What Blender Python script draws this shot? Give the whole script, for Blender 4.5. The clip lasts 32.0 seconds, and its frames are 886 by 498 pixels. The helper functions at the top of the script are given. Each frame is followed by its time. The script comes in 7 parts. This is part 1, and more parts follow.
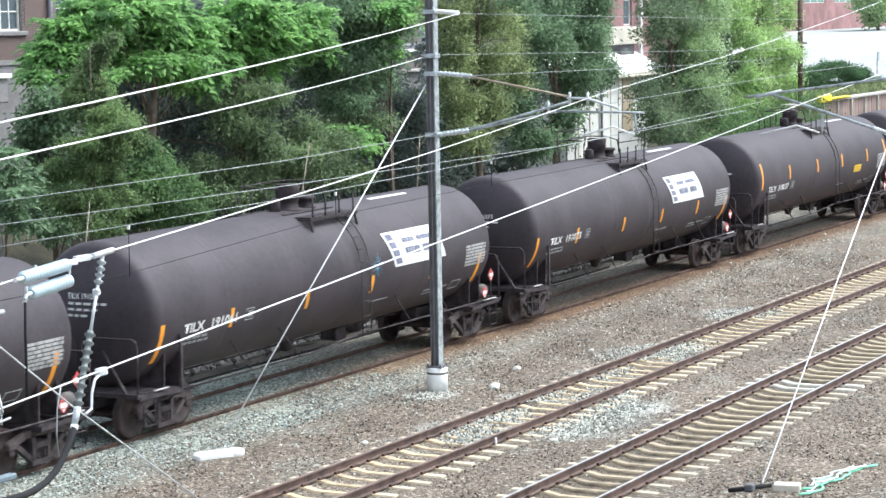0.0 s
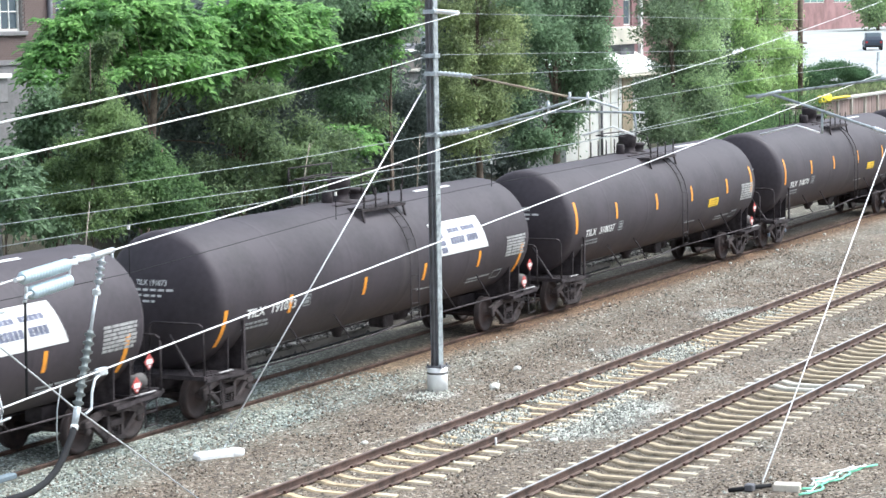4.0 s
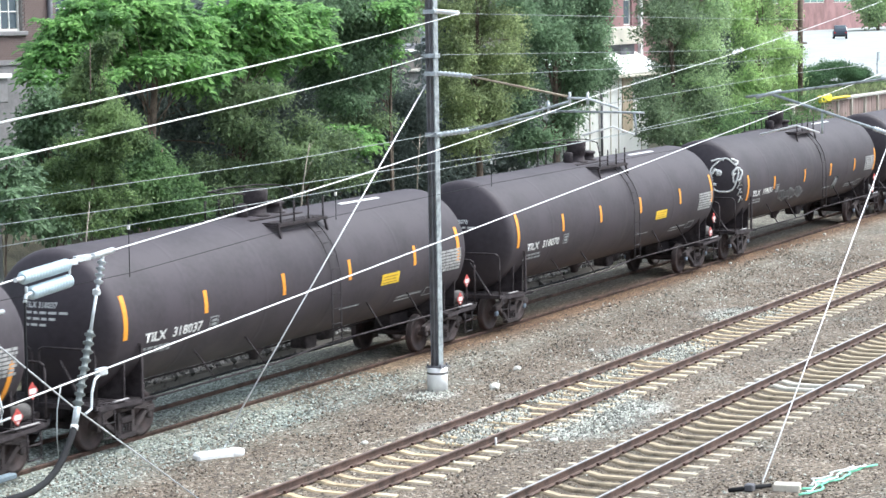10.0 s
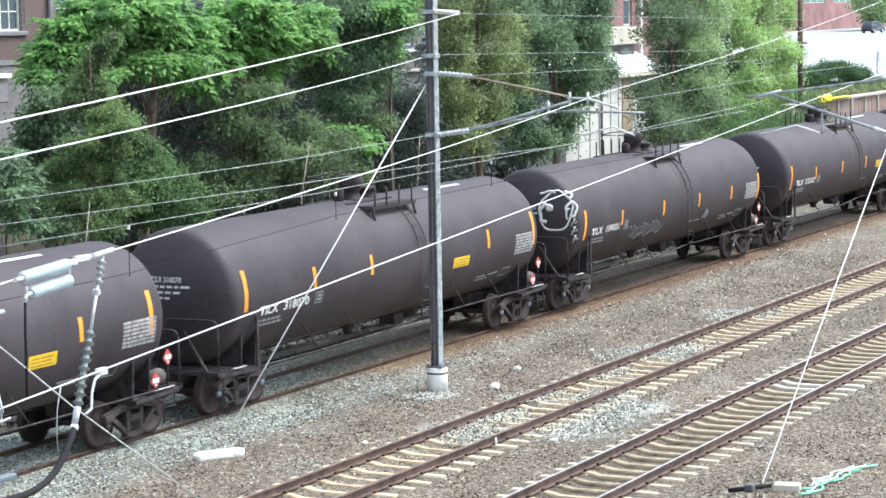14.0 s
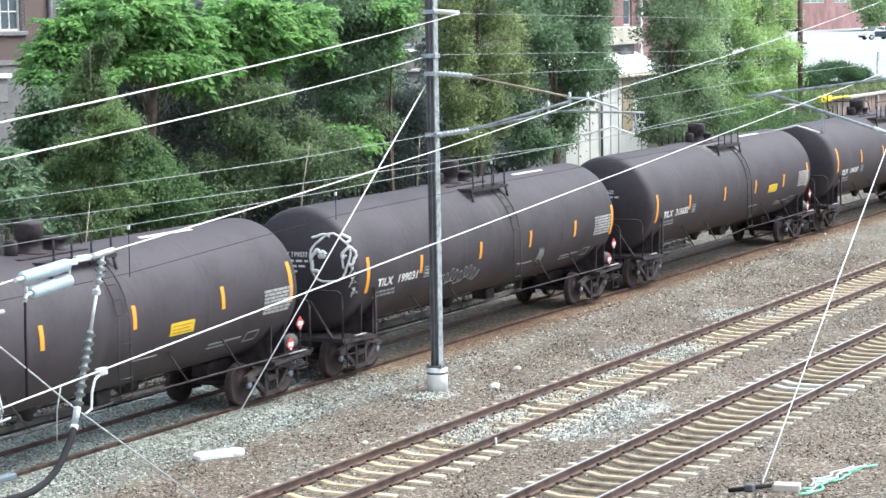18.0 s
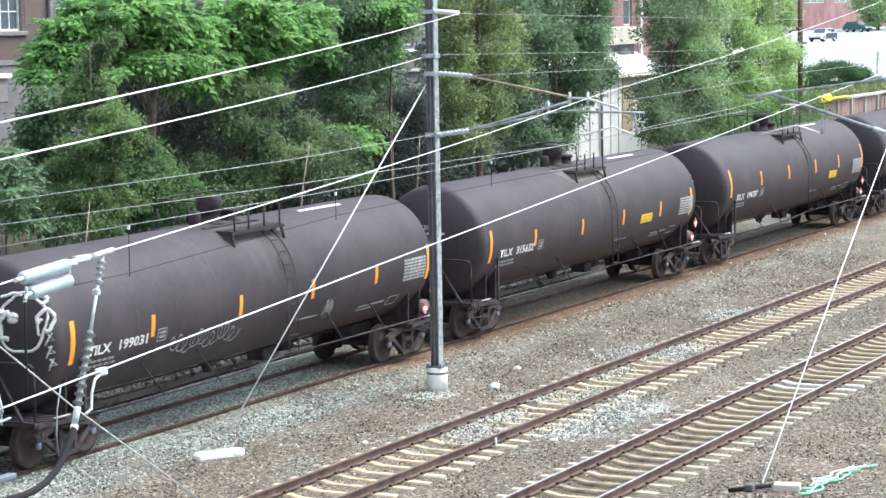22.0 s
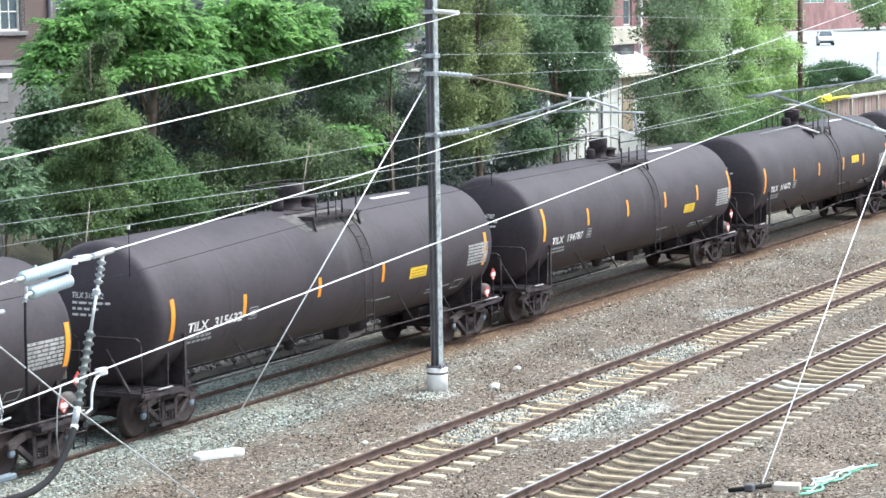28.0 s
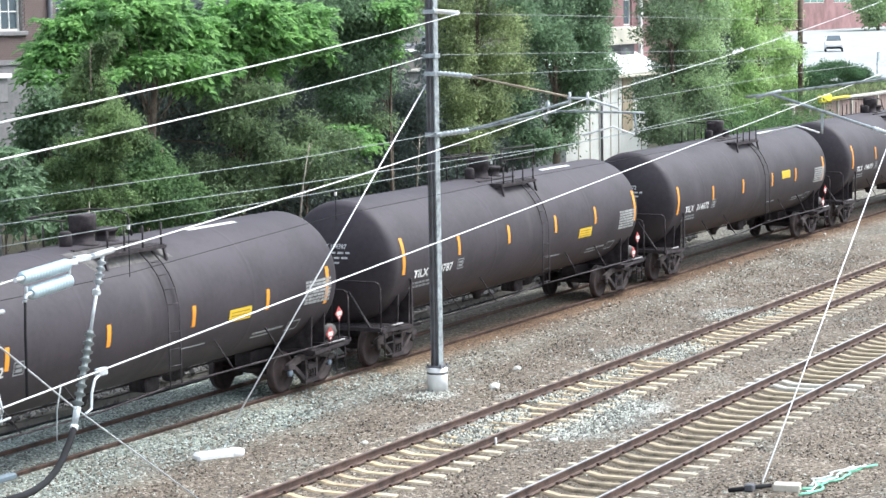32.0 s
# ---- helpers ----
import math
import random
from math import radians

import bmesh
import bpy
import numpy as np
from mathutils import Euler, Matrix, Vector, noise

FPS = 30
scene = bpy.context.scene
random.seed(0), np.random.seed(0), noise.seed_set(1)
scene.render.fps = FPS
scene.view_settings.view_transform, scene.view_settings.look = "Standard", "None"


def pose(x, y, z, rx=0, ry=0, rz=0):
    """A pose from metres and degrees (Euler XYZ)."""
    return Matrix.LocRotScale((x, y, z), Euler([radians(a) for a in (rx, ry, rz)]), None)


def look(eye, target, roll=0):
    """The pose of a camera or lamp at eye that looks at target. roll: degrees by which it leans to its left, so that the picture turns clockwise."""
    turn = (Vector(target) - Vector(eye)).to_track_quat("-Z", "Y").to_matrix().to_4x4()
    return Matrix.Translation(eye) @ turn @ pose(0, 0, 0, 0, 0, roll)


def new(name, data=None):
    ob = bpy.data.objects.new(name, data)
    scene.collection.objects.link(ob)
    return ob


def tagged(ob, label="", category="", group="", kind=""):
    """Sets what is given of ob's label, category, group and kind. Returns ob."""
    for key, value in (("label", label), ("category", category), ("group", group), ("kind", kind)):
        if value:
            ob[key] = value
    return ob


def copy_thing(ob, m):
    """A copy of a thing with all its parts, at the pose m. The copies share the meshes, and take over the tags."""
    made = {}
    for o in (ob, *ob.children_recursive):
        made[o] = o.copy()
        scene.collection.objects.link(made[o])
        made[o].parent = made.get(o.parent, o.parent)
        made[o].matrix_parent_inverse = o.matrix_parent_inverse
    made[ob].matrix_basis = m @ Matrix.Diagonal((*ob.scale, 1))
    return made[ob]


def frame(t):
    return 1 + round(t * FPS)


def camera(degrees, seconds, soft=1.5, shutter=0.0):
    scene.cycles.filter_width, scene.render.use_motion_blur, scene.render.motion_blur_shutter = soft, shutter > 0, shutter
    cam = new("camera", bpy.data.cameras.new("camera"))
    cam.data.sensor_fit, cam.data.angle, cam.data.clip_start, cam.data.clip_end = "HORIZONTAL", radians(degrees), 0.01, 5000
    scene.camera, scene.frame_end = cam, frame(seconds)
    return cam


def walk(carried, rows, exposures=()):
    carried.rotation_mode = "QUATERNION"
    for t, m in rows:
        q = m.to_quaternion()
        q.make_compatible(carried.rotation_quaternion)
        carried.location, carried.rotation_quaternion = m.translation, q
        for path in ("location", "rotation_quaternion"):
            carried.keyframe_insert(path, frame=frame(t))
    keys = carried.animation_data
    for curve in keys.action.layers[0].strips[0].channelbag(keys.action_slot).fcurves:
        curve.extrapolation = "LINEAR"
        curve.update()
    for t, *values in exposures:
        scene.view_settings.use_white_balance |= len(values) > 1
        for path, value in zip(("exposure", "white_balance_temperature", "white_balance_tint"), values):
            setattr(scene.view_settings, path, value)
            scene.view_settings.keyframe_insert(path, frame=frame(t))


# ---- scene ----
from math import sin, cos, pi, sqrt, atan2, asin

# ================= camera =================
cam = camera(21.9082, 32.0, soft=1.5, shutter=0.5)
EYE = (0.0, 0.0, 8.75)
AIM = (88.3534, 45.6289, 8.75 - 10.5674)
walk(cam, [(0.0, look(EYE, AIM, -0.96)), (32.0, look(EYE, AIM, -0.96))], exposures=[(0.0, 1.21, 5950, 6), (32.0, 1.21, 5950, 6)])

# ================= light =================
world = bpy.data.worlds.new("sky")
scene.world = world
world.use_nodes = True
nt = world.node_tree
sky = nt.nodes.new("ShaderNodeTexSky")
sky.sky_type = "NISHITA"
sky.sun_disc = False
sky.sun_elevation = radians(58)
sky.sun_rotation = radians(140)
sky.air_density, sky.dust_density, sky.ozone_density = 1.0, 3.5, 1.0
back = nt.nodes["Background"]
cloud = nt.nodes.new("ShaderNodeHueSaturation")   # thin overcast: the blue is washed out
cloud.inputs["Saturation"].default_value = 0.35
nt.links.new(sky.outputs["Color"], cloud.inputs["Color"])
nt.links.new(cloud.outputs["Color"], back.inputs["Color"])
back.inputs["Strength"].default_value = 0.15
sun = new("sun", bpy.data.lights.new("sun", "SUN"))
sun.data.energy, sun.data.angle, sun.data.color = 1.45, radians(24), (1.0, 0.96, 0.9)
sun.matrix_world = look((45, -40, 85), (0, 0, 0))

# ================= materials =================
def material(name, color, rough=0.7, metal=0.0, vary=0.18, scale=6.0, fine=60.0, bump=0.15, tint=None, spec=0.5, obj_rand=0.0, isl=0.0, trans=0.0, depth=0.01):
    """Base colour varied at two scales, with fine relief."""
    m = bpy.data.materials.new(name)
    m.use_nodes = True
    t = m.node_tree
    n, k = t.nodes, t.links
    b = n["Principled BSDF"]
    geo = n.new("ShaderNodeNewGeometry")
    tc = n.new("ShaderNodeTexCoord")
    a = n.new("ShaderNodeTexNoise")
    a.inputs["Scale"].default_value, a.inputs["Detail"].default_value = scale, 5
    f = n.new("ShaderNodeTexNoise")
    f.inputs["Scale"].default_value, f.inputs["Detail"].default_value = fine, 3
    k.new(tc.outputs["Object"], a.inputs["Vector"])
    k.new(tc.outputs["Object"], f.inputs["Vector"])
    mix = n.new("ShaderNodeMix")
    mix.data_type = "RGBA"
    c2 = tint or tuple(c * (1 - 2.2 * vary) for c in color)
    mix.inputs["A"].default_value = (*c2, 1)
    mix.inputs["B"].default_value = (*tuple(min(1, c * (1 + vary)) for c in color), 1)
    ramp = n.new("ShaderNodeMapRange")
    ramp.inputs["From Min"].default_value, ramp.inputs["From Max"].default_value = 0.3, 0.7
    add = n.new("ShaderNodeMath")
    add.operation = "MULTIPLY_ADD"
    k.new(f.outputs["Fac"], add.inputs[0])
    add.inputs[1].default_value = 0.45
    k.new(a.outputs["Fac"], add.inputs[2])
    sub = n.new("ShaderNodeMath")
    sub.operation = "SUBTRACT"
    k.new(add.outputs[0], sub.inputs[0])
    sub.inputs[1].default_value = 0.22
    last = sub.outputs[0]
    if obj_rand:
        oi = n.new("ShaderNodeObjectInfo")
        r = n.new("ShaderNodeMath")
        r.operation = "MULTIPLY_ADD"
        k.new(oi.outputs["Random"], r.inputs[0])
        r.inputs[1].default_value = obj_rand
        k.new(last, r.inputs[2])
        last = r.outputs[0]
    if isl:
        r = n.new("ShaderNodeMath")
        r.operation = "MULTIPLY_ADD"
        k.new(geo.outputs["Random Per Island"], r.inputs[0])
        r.inputs[1].default_value = isl
        k.new(last, r.inputs[2])
        s2 = n.new("ShaderNodeMath")
        s2.operation = "SUBTRACT"
        k.new(r.outputs[0], s2.inputs[0])
        s2.inputs[1].default_value = isl / 2
        last = s2.outputs[0]
    k.new(last, ramp.inputs["Value"])
    k.new(ramp.outputs["Result"], mix.inputs["Factor"])
    k.new(mix.outputs["Result"], b.inputs["Base Color"])
    b.inputs["Roughness"].default_value = rough
    b.inputs["Metallic"].default_value = metal
    b.inputs["Specular IOR Level"].default_value = spec
    if trans:
        b.inputs["Transmission Weight"].default_value = trans
    if bump:
        bn = n.new("ShaderNodeBump")
        bn.inputs["Strength"].default_value, bn.inputs["Distance"].default_value = bump, depth
        k.new(f.outputs["Fac"], bn.inputs["Height"])
        k.new(bn.outputs["Normal"], b.inputs["Normal"])
    return m


def leafy(name, color, tint, glow=0.52):
    """Leaves: two tones by island, light passing through."""
    m = material(name, color, rough=0.8, tint=tint, scale=0.9, fine=5, bump=0, isl=0.35, spec=0.08)
    t = m.node_tree
    b = t.nodes["Principled BSDF"]
    tr = t.nodes.new("ShaderNodeBsdfTranslucent")
    mx = t.nodes.new("ShaderNodeMixShader")
    mx.inputs[0].default_value = glow
    src = b.inputs["Base Color"].links[0].from_socket
    t.links.new(src, tr.inputs["Color"])
    t.links.new(b.outputs[0], mx.inputs[1])
    t.links.new(tr.outputs[0], mx.inputs[2])
    t.links.new(mx.outputs[0], t.nodes["Material Output"].inputs["Surface"])
    return m


HEAPS = ((41.8, 21.4, 1.0), (43.3, 21.1, 1.0), (41.2, 20.5, 1.0), (45.9, 21.4, 1.0), (42.4, 19.0, 1.2), (43.7, 18.7, 1.2), (45.2, 19.0, 1.3), (46.4, 20.1, 1.1), (49.3, 21.3, 1.0), (52.7, 21.7, 1.4), (53.4, 21.1, 1.5), (52.4, 20.3, 0.9), (45.2, 23.7, 0.8), (60.5, 21.8, 1.5))


def ballast_material():
    """Crushed stone: cells of single stones, brown and grey-green zones."""
    m = bpy.data.materials.new("ballast")
    m.use_nodes = True
    t = m.node_tree
    n, k = t.nodes, t.links
    b = n["Principled BSDF"]
    tc = n.new("ShaderNodeTexCoord")
    vo = n.new("ShaderNodeTexVoronoi")
    vo.inputs["Scale"].default_value = 19
    k.new(tc.outputs["Object"], vo.inputs["Vector"])
    sep = n.new("ShaderNodeSeparateColor")
    k.new(vo.outputs["Color"], sep.inputs[0])
    brown = n.new("ShaderNodeValToRGB")
    brown.color_ramp.elements[0].color = (0.066, 0.054, 0.043, 1)
    brown.color_ramp.elements[1].color = (0.47, 0.43, 0.36, 1)
    for pos, c in ((0.3, (0.121, 0.095, 0.070)), (0.6, (0.173, 0.137, 0.102)), (0.88, (0.258, 0.211, 0.160))):
        e = brown.color_ramp.elements.new(pos)
        e.color = (*c, 1)
    grey = n.new("ShaderNodeValToRGB")
    grey.color_ramp.elements[0].color = (0.09, 0.10, 0.095, 1)
    grey.color_ramp.elements[1].color = (0.70, 0.74, 0.70, 1)
    for pos, c in ((0.4, (0.215, 0.255, 0.218)), (0.75, (0.33, 0.385, 0.335)), (0.9, (0.45, 0.50, 0.45))):
        e = grey.color_ramp.elements.new(pos)
        e.color = (*c, 1)
    k.new(sep.outputs[0], brown.inputs["Fac"])
    k.new(sep.outputs[0], grey.inputs["Fac"])
    # fresh grey stone beside the goods track and in spilled patches
    pos = n.new("ShaderNodeSeparateXYZ")
    k.new(tc.outputs["Object"], pos.inputs[0])
    band = n.new("ShaderNodeMapRange")
    band.inputs["From Min"].default_value, band.inputs["From Max"].default_value = 24.0, 25.6
    k.new(pos.outputs["Y"], band.inputs["Value"])
    fade = n.new("ShaderNodeMapRange")
    fade.inputs["From Min"].default_value, fade.inputs["From Max"].default_value = 41.0, 54.0
    fade.inputs["To Min"].default_value, fade.inputs["To Max"].default_value = 1.0, 0.25
    k.new(pos.outputs["X"], fade.inputs["Value"])
    big = n.new("ShaderNodeTexNoise")
    big.inputs["Scale"].default_value, big.inputs["Detail"].default_value = 0.35, 4
    k.new(tc.outputs["Object"], big.inputs["Vector"])
    bm_ = n.new("ShaderNodeMapRange")
    bm_.inputs["From Min"].default_value, bm_.inputs["From Max"].default_value = 0.35, 0.62
    k.new(big.outputs["Fac"], bm_.inputs["Value"])
    mul = n.new("ShaderNodeMath")
    mul.operation = "MULTIPLY"
    k.new(band.outputs[0], mul.inputs[0])
    k.new(fade.outputs[0], mul.inputs[1])
    spill = n.new("ShaderNodeTexNoise")
    spill.inputs["Scale"].default_value, spill.inputs["Detail"].default_value = 0.55, 5
    off = n.new("ShaderNodeVectorMath")
    off.inputs[1].default_value = (17.3, 4.1, 0)
    k.new(tc.outputs["Object"], off.inputs[0])
    k.new(off.outputs[0], spill.inputs["Vector"])
    sp = n.new("ShaderNodeMapRange")
    sp.inputs["From Min"].default_value, sp.inputs["From Max"].default_value = 0.56, 0.64
    sp.inputs["To Max"].default_value = 0.25
    k.new(spill.outputs["Fac"], sp.inputs["Value"])
    m2 = n.new("ShaderNodeMath")
    m2.operation = "MULTIPLY"
    k.new(mul.outputs[0], m2.inputs[0])
    wide = n.new("ShaderNodeMath")
    wide.operation = "MULTIPLY_ADD"
    k.new(bm_.outputs[0], wide.inputs[0])
    wide.inputs[1].default_value, wide.inputs[2].default_value = 0.5, 0.55
    k.new(wide.outputs[0], m2.inputs[1])
    mx = n.new("ShaderNodeMath")
    mx.operation = "MAXIMUM"
    k.new(m2.outputs[0], mx.inputs[0])
    k.new(sp.outputs[0], mx.inputs[1])
    # heaps of fresh pale stone spilled at a few places
    pale = n.new("ShaderNodeValToRGB")
    pale.color_ramp.elements[0].color = (0.13, 0.125, 0.11, 1)
    pale.color_ramp.elements[1].color = (0.72, 0.71, 0.66, 1)
    for at, c in ((0.35, (0.29, 0.285, 0.255)), (0.7, (0.44, 0.45, 0.40))):
        e = pale.color_ramp.elements.new(at)
        e.color = (*c, 1)
    k.new(sep.outputs[0], pale.inputs["Fac"])
    dust = mx
    mx = None
    for px, py, rad in HEAPS:
        dist = n.new("ShaderNodeVectorMath")
        dist.operation = "DISTANCE"
        dist.inputs[1].default_value = (px, py, 0)
        k.new(tc.outputs["Object"], dist.inputs[0])
        fall = n.new("ShaderNodeMapRange")
        fall.inputs["From Min"].default_value, fall.inputs["From Max"].default_value = 0.2 * rad, rad
        fall.inputs["To Min"].default_value, fall.inputs["To Max"].default_value = 1.5, 0.0
        k.new(dist.outputs["Value"], fall.inputs["Value"])
        rag = n.new("ShaderNodeMath")
        rag.operation = "MULTIPLY"
        k.new(fall.outputs[0], rag.inputs[0])
        k.new(wide.outputs[0], rag.inputs[1])
        if mx is None:
            mx = rag
            continue
        mx2 = n.new("ShaderNodeMath")
        mx2.operation = "MAXIMUM"
        k.new(mx.outputs[0], mx2.inputs[0])
        k.new(rag.outputs[0], mx2.inputs[1])
        mx = mx2
    mix = n.new("ShaderNodeMix")
    mix.data_type = "RGBA"
    k.new(dust.outputs[0], mix.inputs["Factor"])
    k.new(brown.outputs[0], mix.inputs["A"])
    k.new(grey.outputs[0], mix.inputs["B"])
    heap = n.new("ShaderNodeMix")
    heap.data_type = "RGBA"
    k.new(mx.outputs[0], heap.inputs["Factor"])
    k.new(mix.outputs["Result"], heap.inputs["A"])
    k.new(pale.outputs[0], heap.inputs["B"])
    # shade of the deep cribs and oily dirt, both painted between the near rails
    crib = n.new("ShaderNodeMath")
    crib.operation = "SUBTRACT"
    k.new(pos.outputs["Y"], crib.inputs[0])
    crib.inputs[1].default_value = 16.38
    crab = n.new("ShaderNodeMath")
    crab.operation = "ABSOLUTE"
    k.new(crib.outputs[0], crab.inputs[0])
    cr = n.new("ShaderNodeMapRange")
    cr.inputs["From Min"].default_value, cr.inputs["From Max"].default_value = 0.55, 1.05
    cr.inputs["To Min"].default_value, cr.inputs["To Max"].default_value = 0.7, 0.0
    k.new(crab.outputs[0], cr.inputs["Value"])
    crib_shade_dirt = n.new("ShaderNodeMix")
    crib_shade_dirt.data_type = "RGBA"
    k.new(cr.outputs[0], crib_shade_dirt.inputs["Factor"])
    k.new(heap.outputs["Result"], crib_shade_dirt.inputs["A"])
    crib_shade_dirt.inputs["B"].default_value = (0.085, 0.068, 0.050, 1)
    mix = crib_shade_dirt
    # broad dirty and clean zones
    zone = n.new("ShaderNodeMix")
    zone.data_type = "RGBA"
    zone.blend_type = "MULTIPLY"
    zone.inputs["Factor"].default_value = 1.0
    zr = n.new("ShaderNodeMapRange")
    zr.inputs["From Min"].default_value, zr.inputs["From Max"].default_value = 0.3, 0.7
    zr.inputs["To Min"].default_value, zr.inputs["To Max"].default_value = 0.76, 1.11
    k.new(big.outputs["Fac"], zr.inputs["Value"])
    k.new(mix.outputs["Result"], zone.inputs["A"])
    k.new(zr.outputs[0], zone.inputs["B"])
    near = n.new("ShaderNodeMath")
    near.operation = "SUBTRACT"
    k.new(pos.outputs["Y"], near.inputs[0])
    near.inputs[1].default_value = 26.3
    ab = n.new("ShaderNodeMath")
    ab.operation = "ABSOLUTE"
    k.new(near.outputs[0], ab.inputs[0])
    rb = n.new("ShaderNodeMapRange")
    rb.inputs["From Min"].default_value, rb.inputs["From Max"].default_value = 0.25, 1.15
    rb.inputs["To Min"].default_value, rb.inputs["To Max"].default_value = 0.95, 0.0
    k.new(ab.outputs[0], rb.inputs["Value"])
    rx = n.new("ShaderNodeMapRange")
    rx.inputs["From Min"].default_value, rx.inputs["From Max"].default_value = 38.0, 49.0
    rx.inputs["To Min"].default_value = 0.25
    k.new(pos.outputs["X"], rx.inputs["Value"])
    rm = n.new("ShaderNodeMath")
    rm.operation = "MULTIPLY"
    k.new(rb.outputs[0], rm.inputs[0])
    k.new(rx.outputs[0], rm.inputs[1])
    rust = n.new("ShaderNodeMix")
    rust.data_type = "RGBA"
    k.new(rm.outputs[0], rust.inputs["Factor"])
    k.new(zone.outputs["Result"], rust.inputs["A"])
    rust.blend_type = "MULTIPLY"
    rust.inputs["B"].default_value = (0.80, 0.50, 0.33, 1)
    # soot and old sleepers' dirt between the goods rails
    bed = n.new("ShaderNodeMath")
    bed.operation = "SUBTRACT"
    k.new(pos.outputs["Y"], bed.inputs[0])
    bed.inputs[1].default_value = 27.75
    bab = n.new("ShaderNodeMath")
    bab.operation = "ABSOLUTE"
    k.new(bed.outputs[0], bab.inputs[0])
    bw = n.new("ShaderNodeMapRange")
    bw.inputs["From Min"].default_value, bw.inputs["From Max"].default_value = 1.0, 1.6
    bw.inputs["To Min"].default_value, bw.inputs["To Max"].default_value = 0.9, 0.0
    k.new(bab.outputs[0], bw.inputs["Value"])
    bx = n.new("ShaderNodeMapRange")
    bx.inputs["From Min"].default_value, bx.inputs["From Max"].default_value = 44.0, 54.0
    k.new(pos.outputs["X"], bx.inputs["Value"])
    bmul = n.new("ShaderNodeMath")
    bmul.operation = "MULTIPLY"
    k.new(bw.outputs[0], bmul.inputs[0])
    k.new(bx.outputs[0], bmul.inputs[1])
    soot = n.new("ShaderNodeMix")
    soot.data_type = "RGBA"
    soot.blend_type = "MULTIPLY"
    k.new(bmul.outputs[0], soot.inputs["Factor"])
    k.new(rust.outputs["Result"], soot.inputs["A"])
    soot.inputs["B"].default_value = (0.72, 0.64, 0.60, 1)
    k.new(soot.outputs["Result"], b.inputs["Base Color"])
    b.inputs["Roughness"].default_value = 0.9
    bump = n.new("ShaderNodeBump")
    bump.inputs["Strength"].default_value, bump.inputs["Distance"].default_value = 0.8, 0.035
    inv = n.new("ShaderNodeMath")
    inv.operation = "SUBTRACT"
    inv.inputs[0].default_value = 1.0
    k.new(vo.outputs["Distance"], inv.inputs[1])
    k.new(inv.outputs[0], bump.inputs["Height"])
    k.new(bump.outputs["Normal"], b.inputs["Normal"])
    return m


BALLAST = ballast_material()
STONE = material("loose stone", (0.220, 0.178, 0.138), 0.9, vary=0.3, isl=0.9, bump=0.3)
EARTH = material("earth", (0.07, 0.065, 0.04), 0.95, vary=0.3, scale=0.8, fine=14, bump=0.6, depth=0.05)
ASPHALT = material("pale concrete street", (0.37, 0.385, 0.38), 0.85, vary=0.08, scale=0.3, fine=20)
RAIL_SIDE = material("rusty rail steel", (0.12, 0.075, 0.06), 0.75, vary=0.3, scale=3, fine=30, bump=0.2)
RAIL_TOP = material("polished rail head", (0.66, 0.65, 0.64), 0.42, metal=1.0, vary=0.1, bump=0.05)
RAIL_DULL = material("dull brown rail head", (0.19, 0.13, 0.11), 0.5, vary=0.2, bump=0.1)
RUST = material("brown rust", (0.095, 0.056, 0.042), 0.9, vary=0.3, scale=3, fine=30, bump=0.3)
TIE = material("tan concrete sleeper", (0.44, 0.350, 0.225), 0.85, vary=0.25, scale=4, fine=40, obj_rand=0.5, bump=0.2)
TIE_DIRTY = material("dirty tan concrete sleeper", (0.305, 0.250, 0.172), 0.85, vary=0.3, scale=4, fine=40, obj_rand=0.5, bump=0.2)


def pale_ends(m):
    """Washed pale concrete on the sleepers' ends outside the rails."""
    t = m.node_tree
    n, k = t.nodes, t.links
    b = n["Principled BSDF"]
    tc, pos, ab, mr, mx = (n.new("ShaderNode" + q) for q in ("TexCoord", "SeparateXYZ", "Math", "MapRange", "Mix"))
    k.new(tc.outputs["Object"], pos.inputs[0])
    ab.operation = "ABSOLUTE"
    k.new(pos.outputs["Y"], ab.inputs[0])
    k.new(ab.outputs[0], mr.inputs["Value"])
    for nm, w in zip(("From Min", "From Max", "To Min", "To Max"), (0.80, 1.05, 0.0, 0.48)):
        mr.inputs[nm].default_value = w
    mx.data_type = "RGBA"
    k.new(mr.outputs[0], mx.inputs["Factor"])
    k.new(b.inputs["Base Color"].links[0].from_socket, mx.inputs["A"])
    mx.inputs["B"].default_value = (0.60, 0.55, 0.44, 1)
    k.new(mx.outputs["Result"], b.inputs["Base Color"])


pale_ends(TIE)
pale_ends(TIE_DIRTY)
CLIP = material("rusty clip", (0.09, 0.05, 0.04), 0.8)


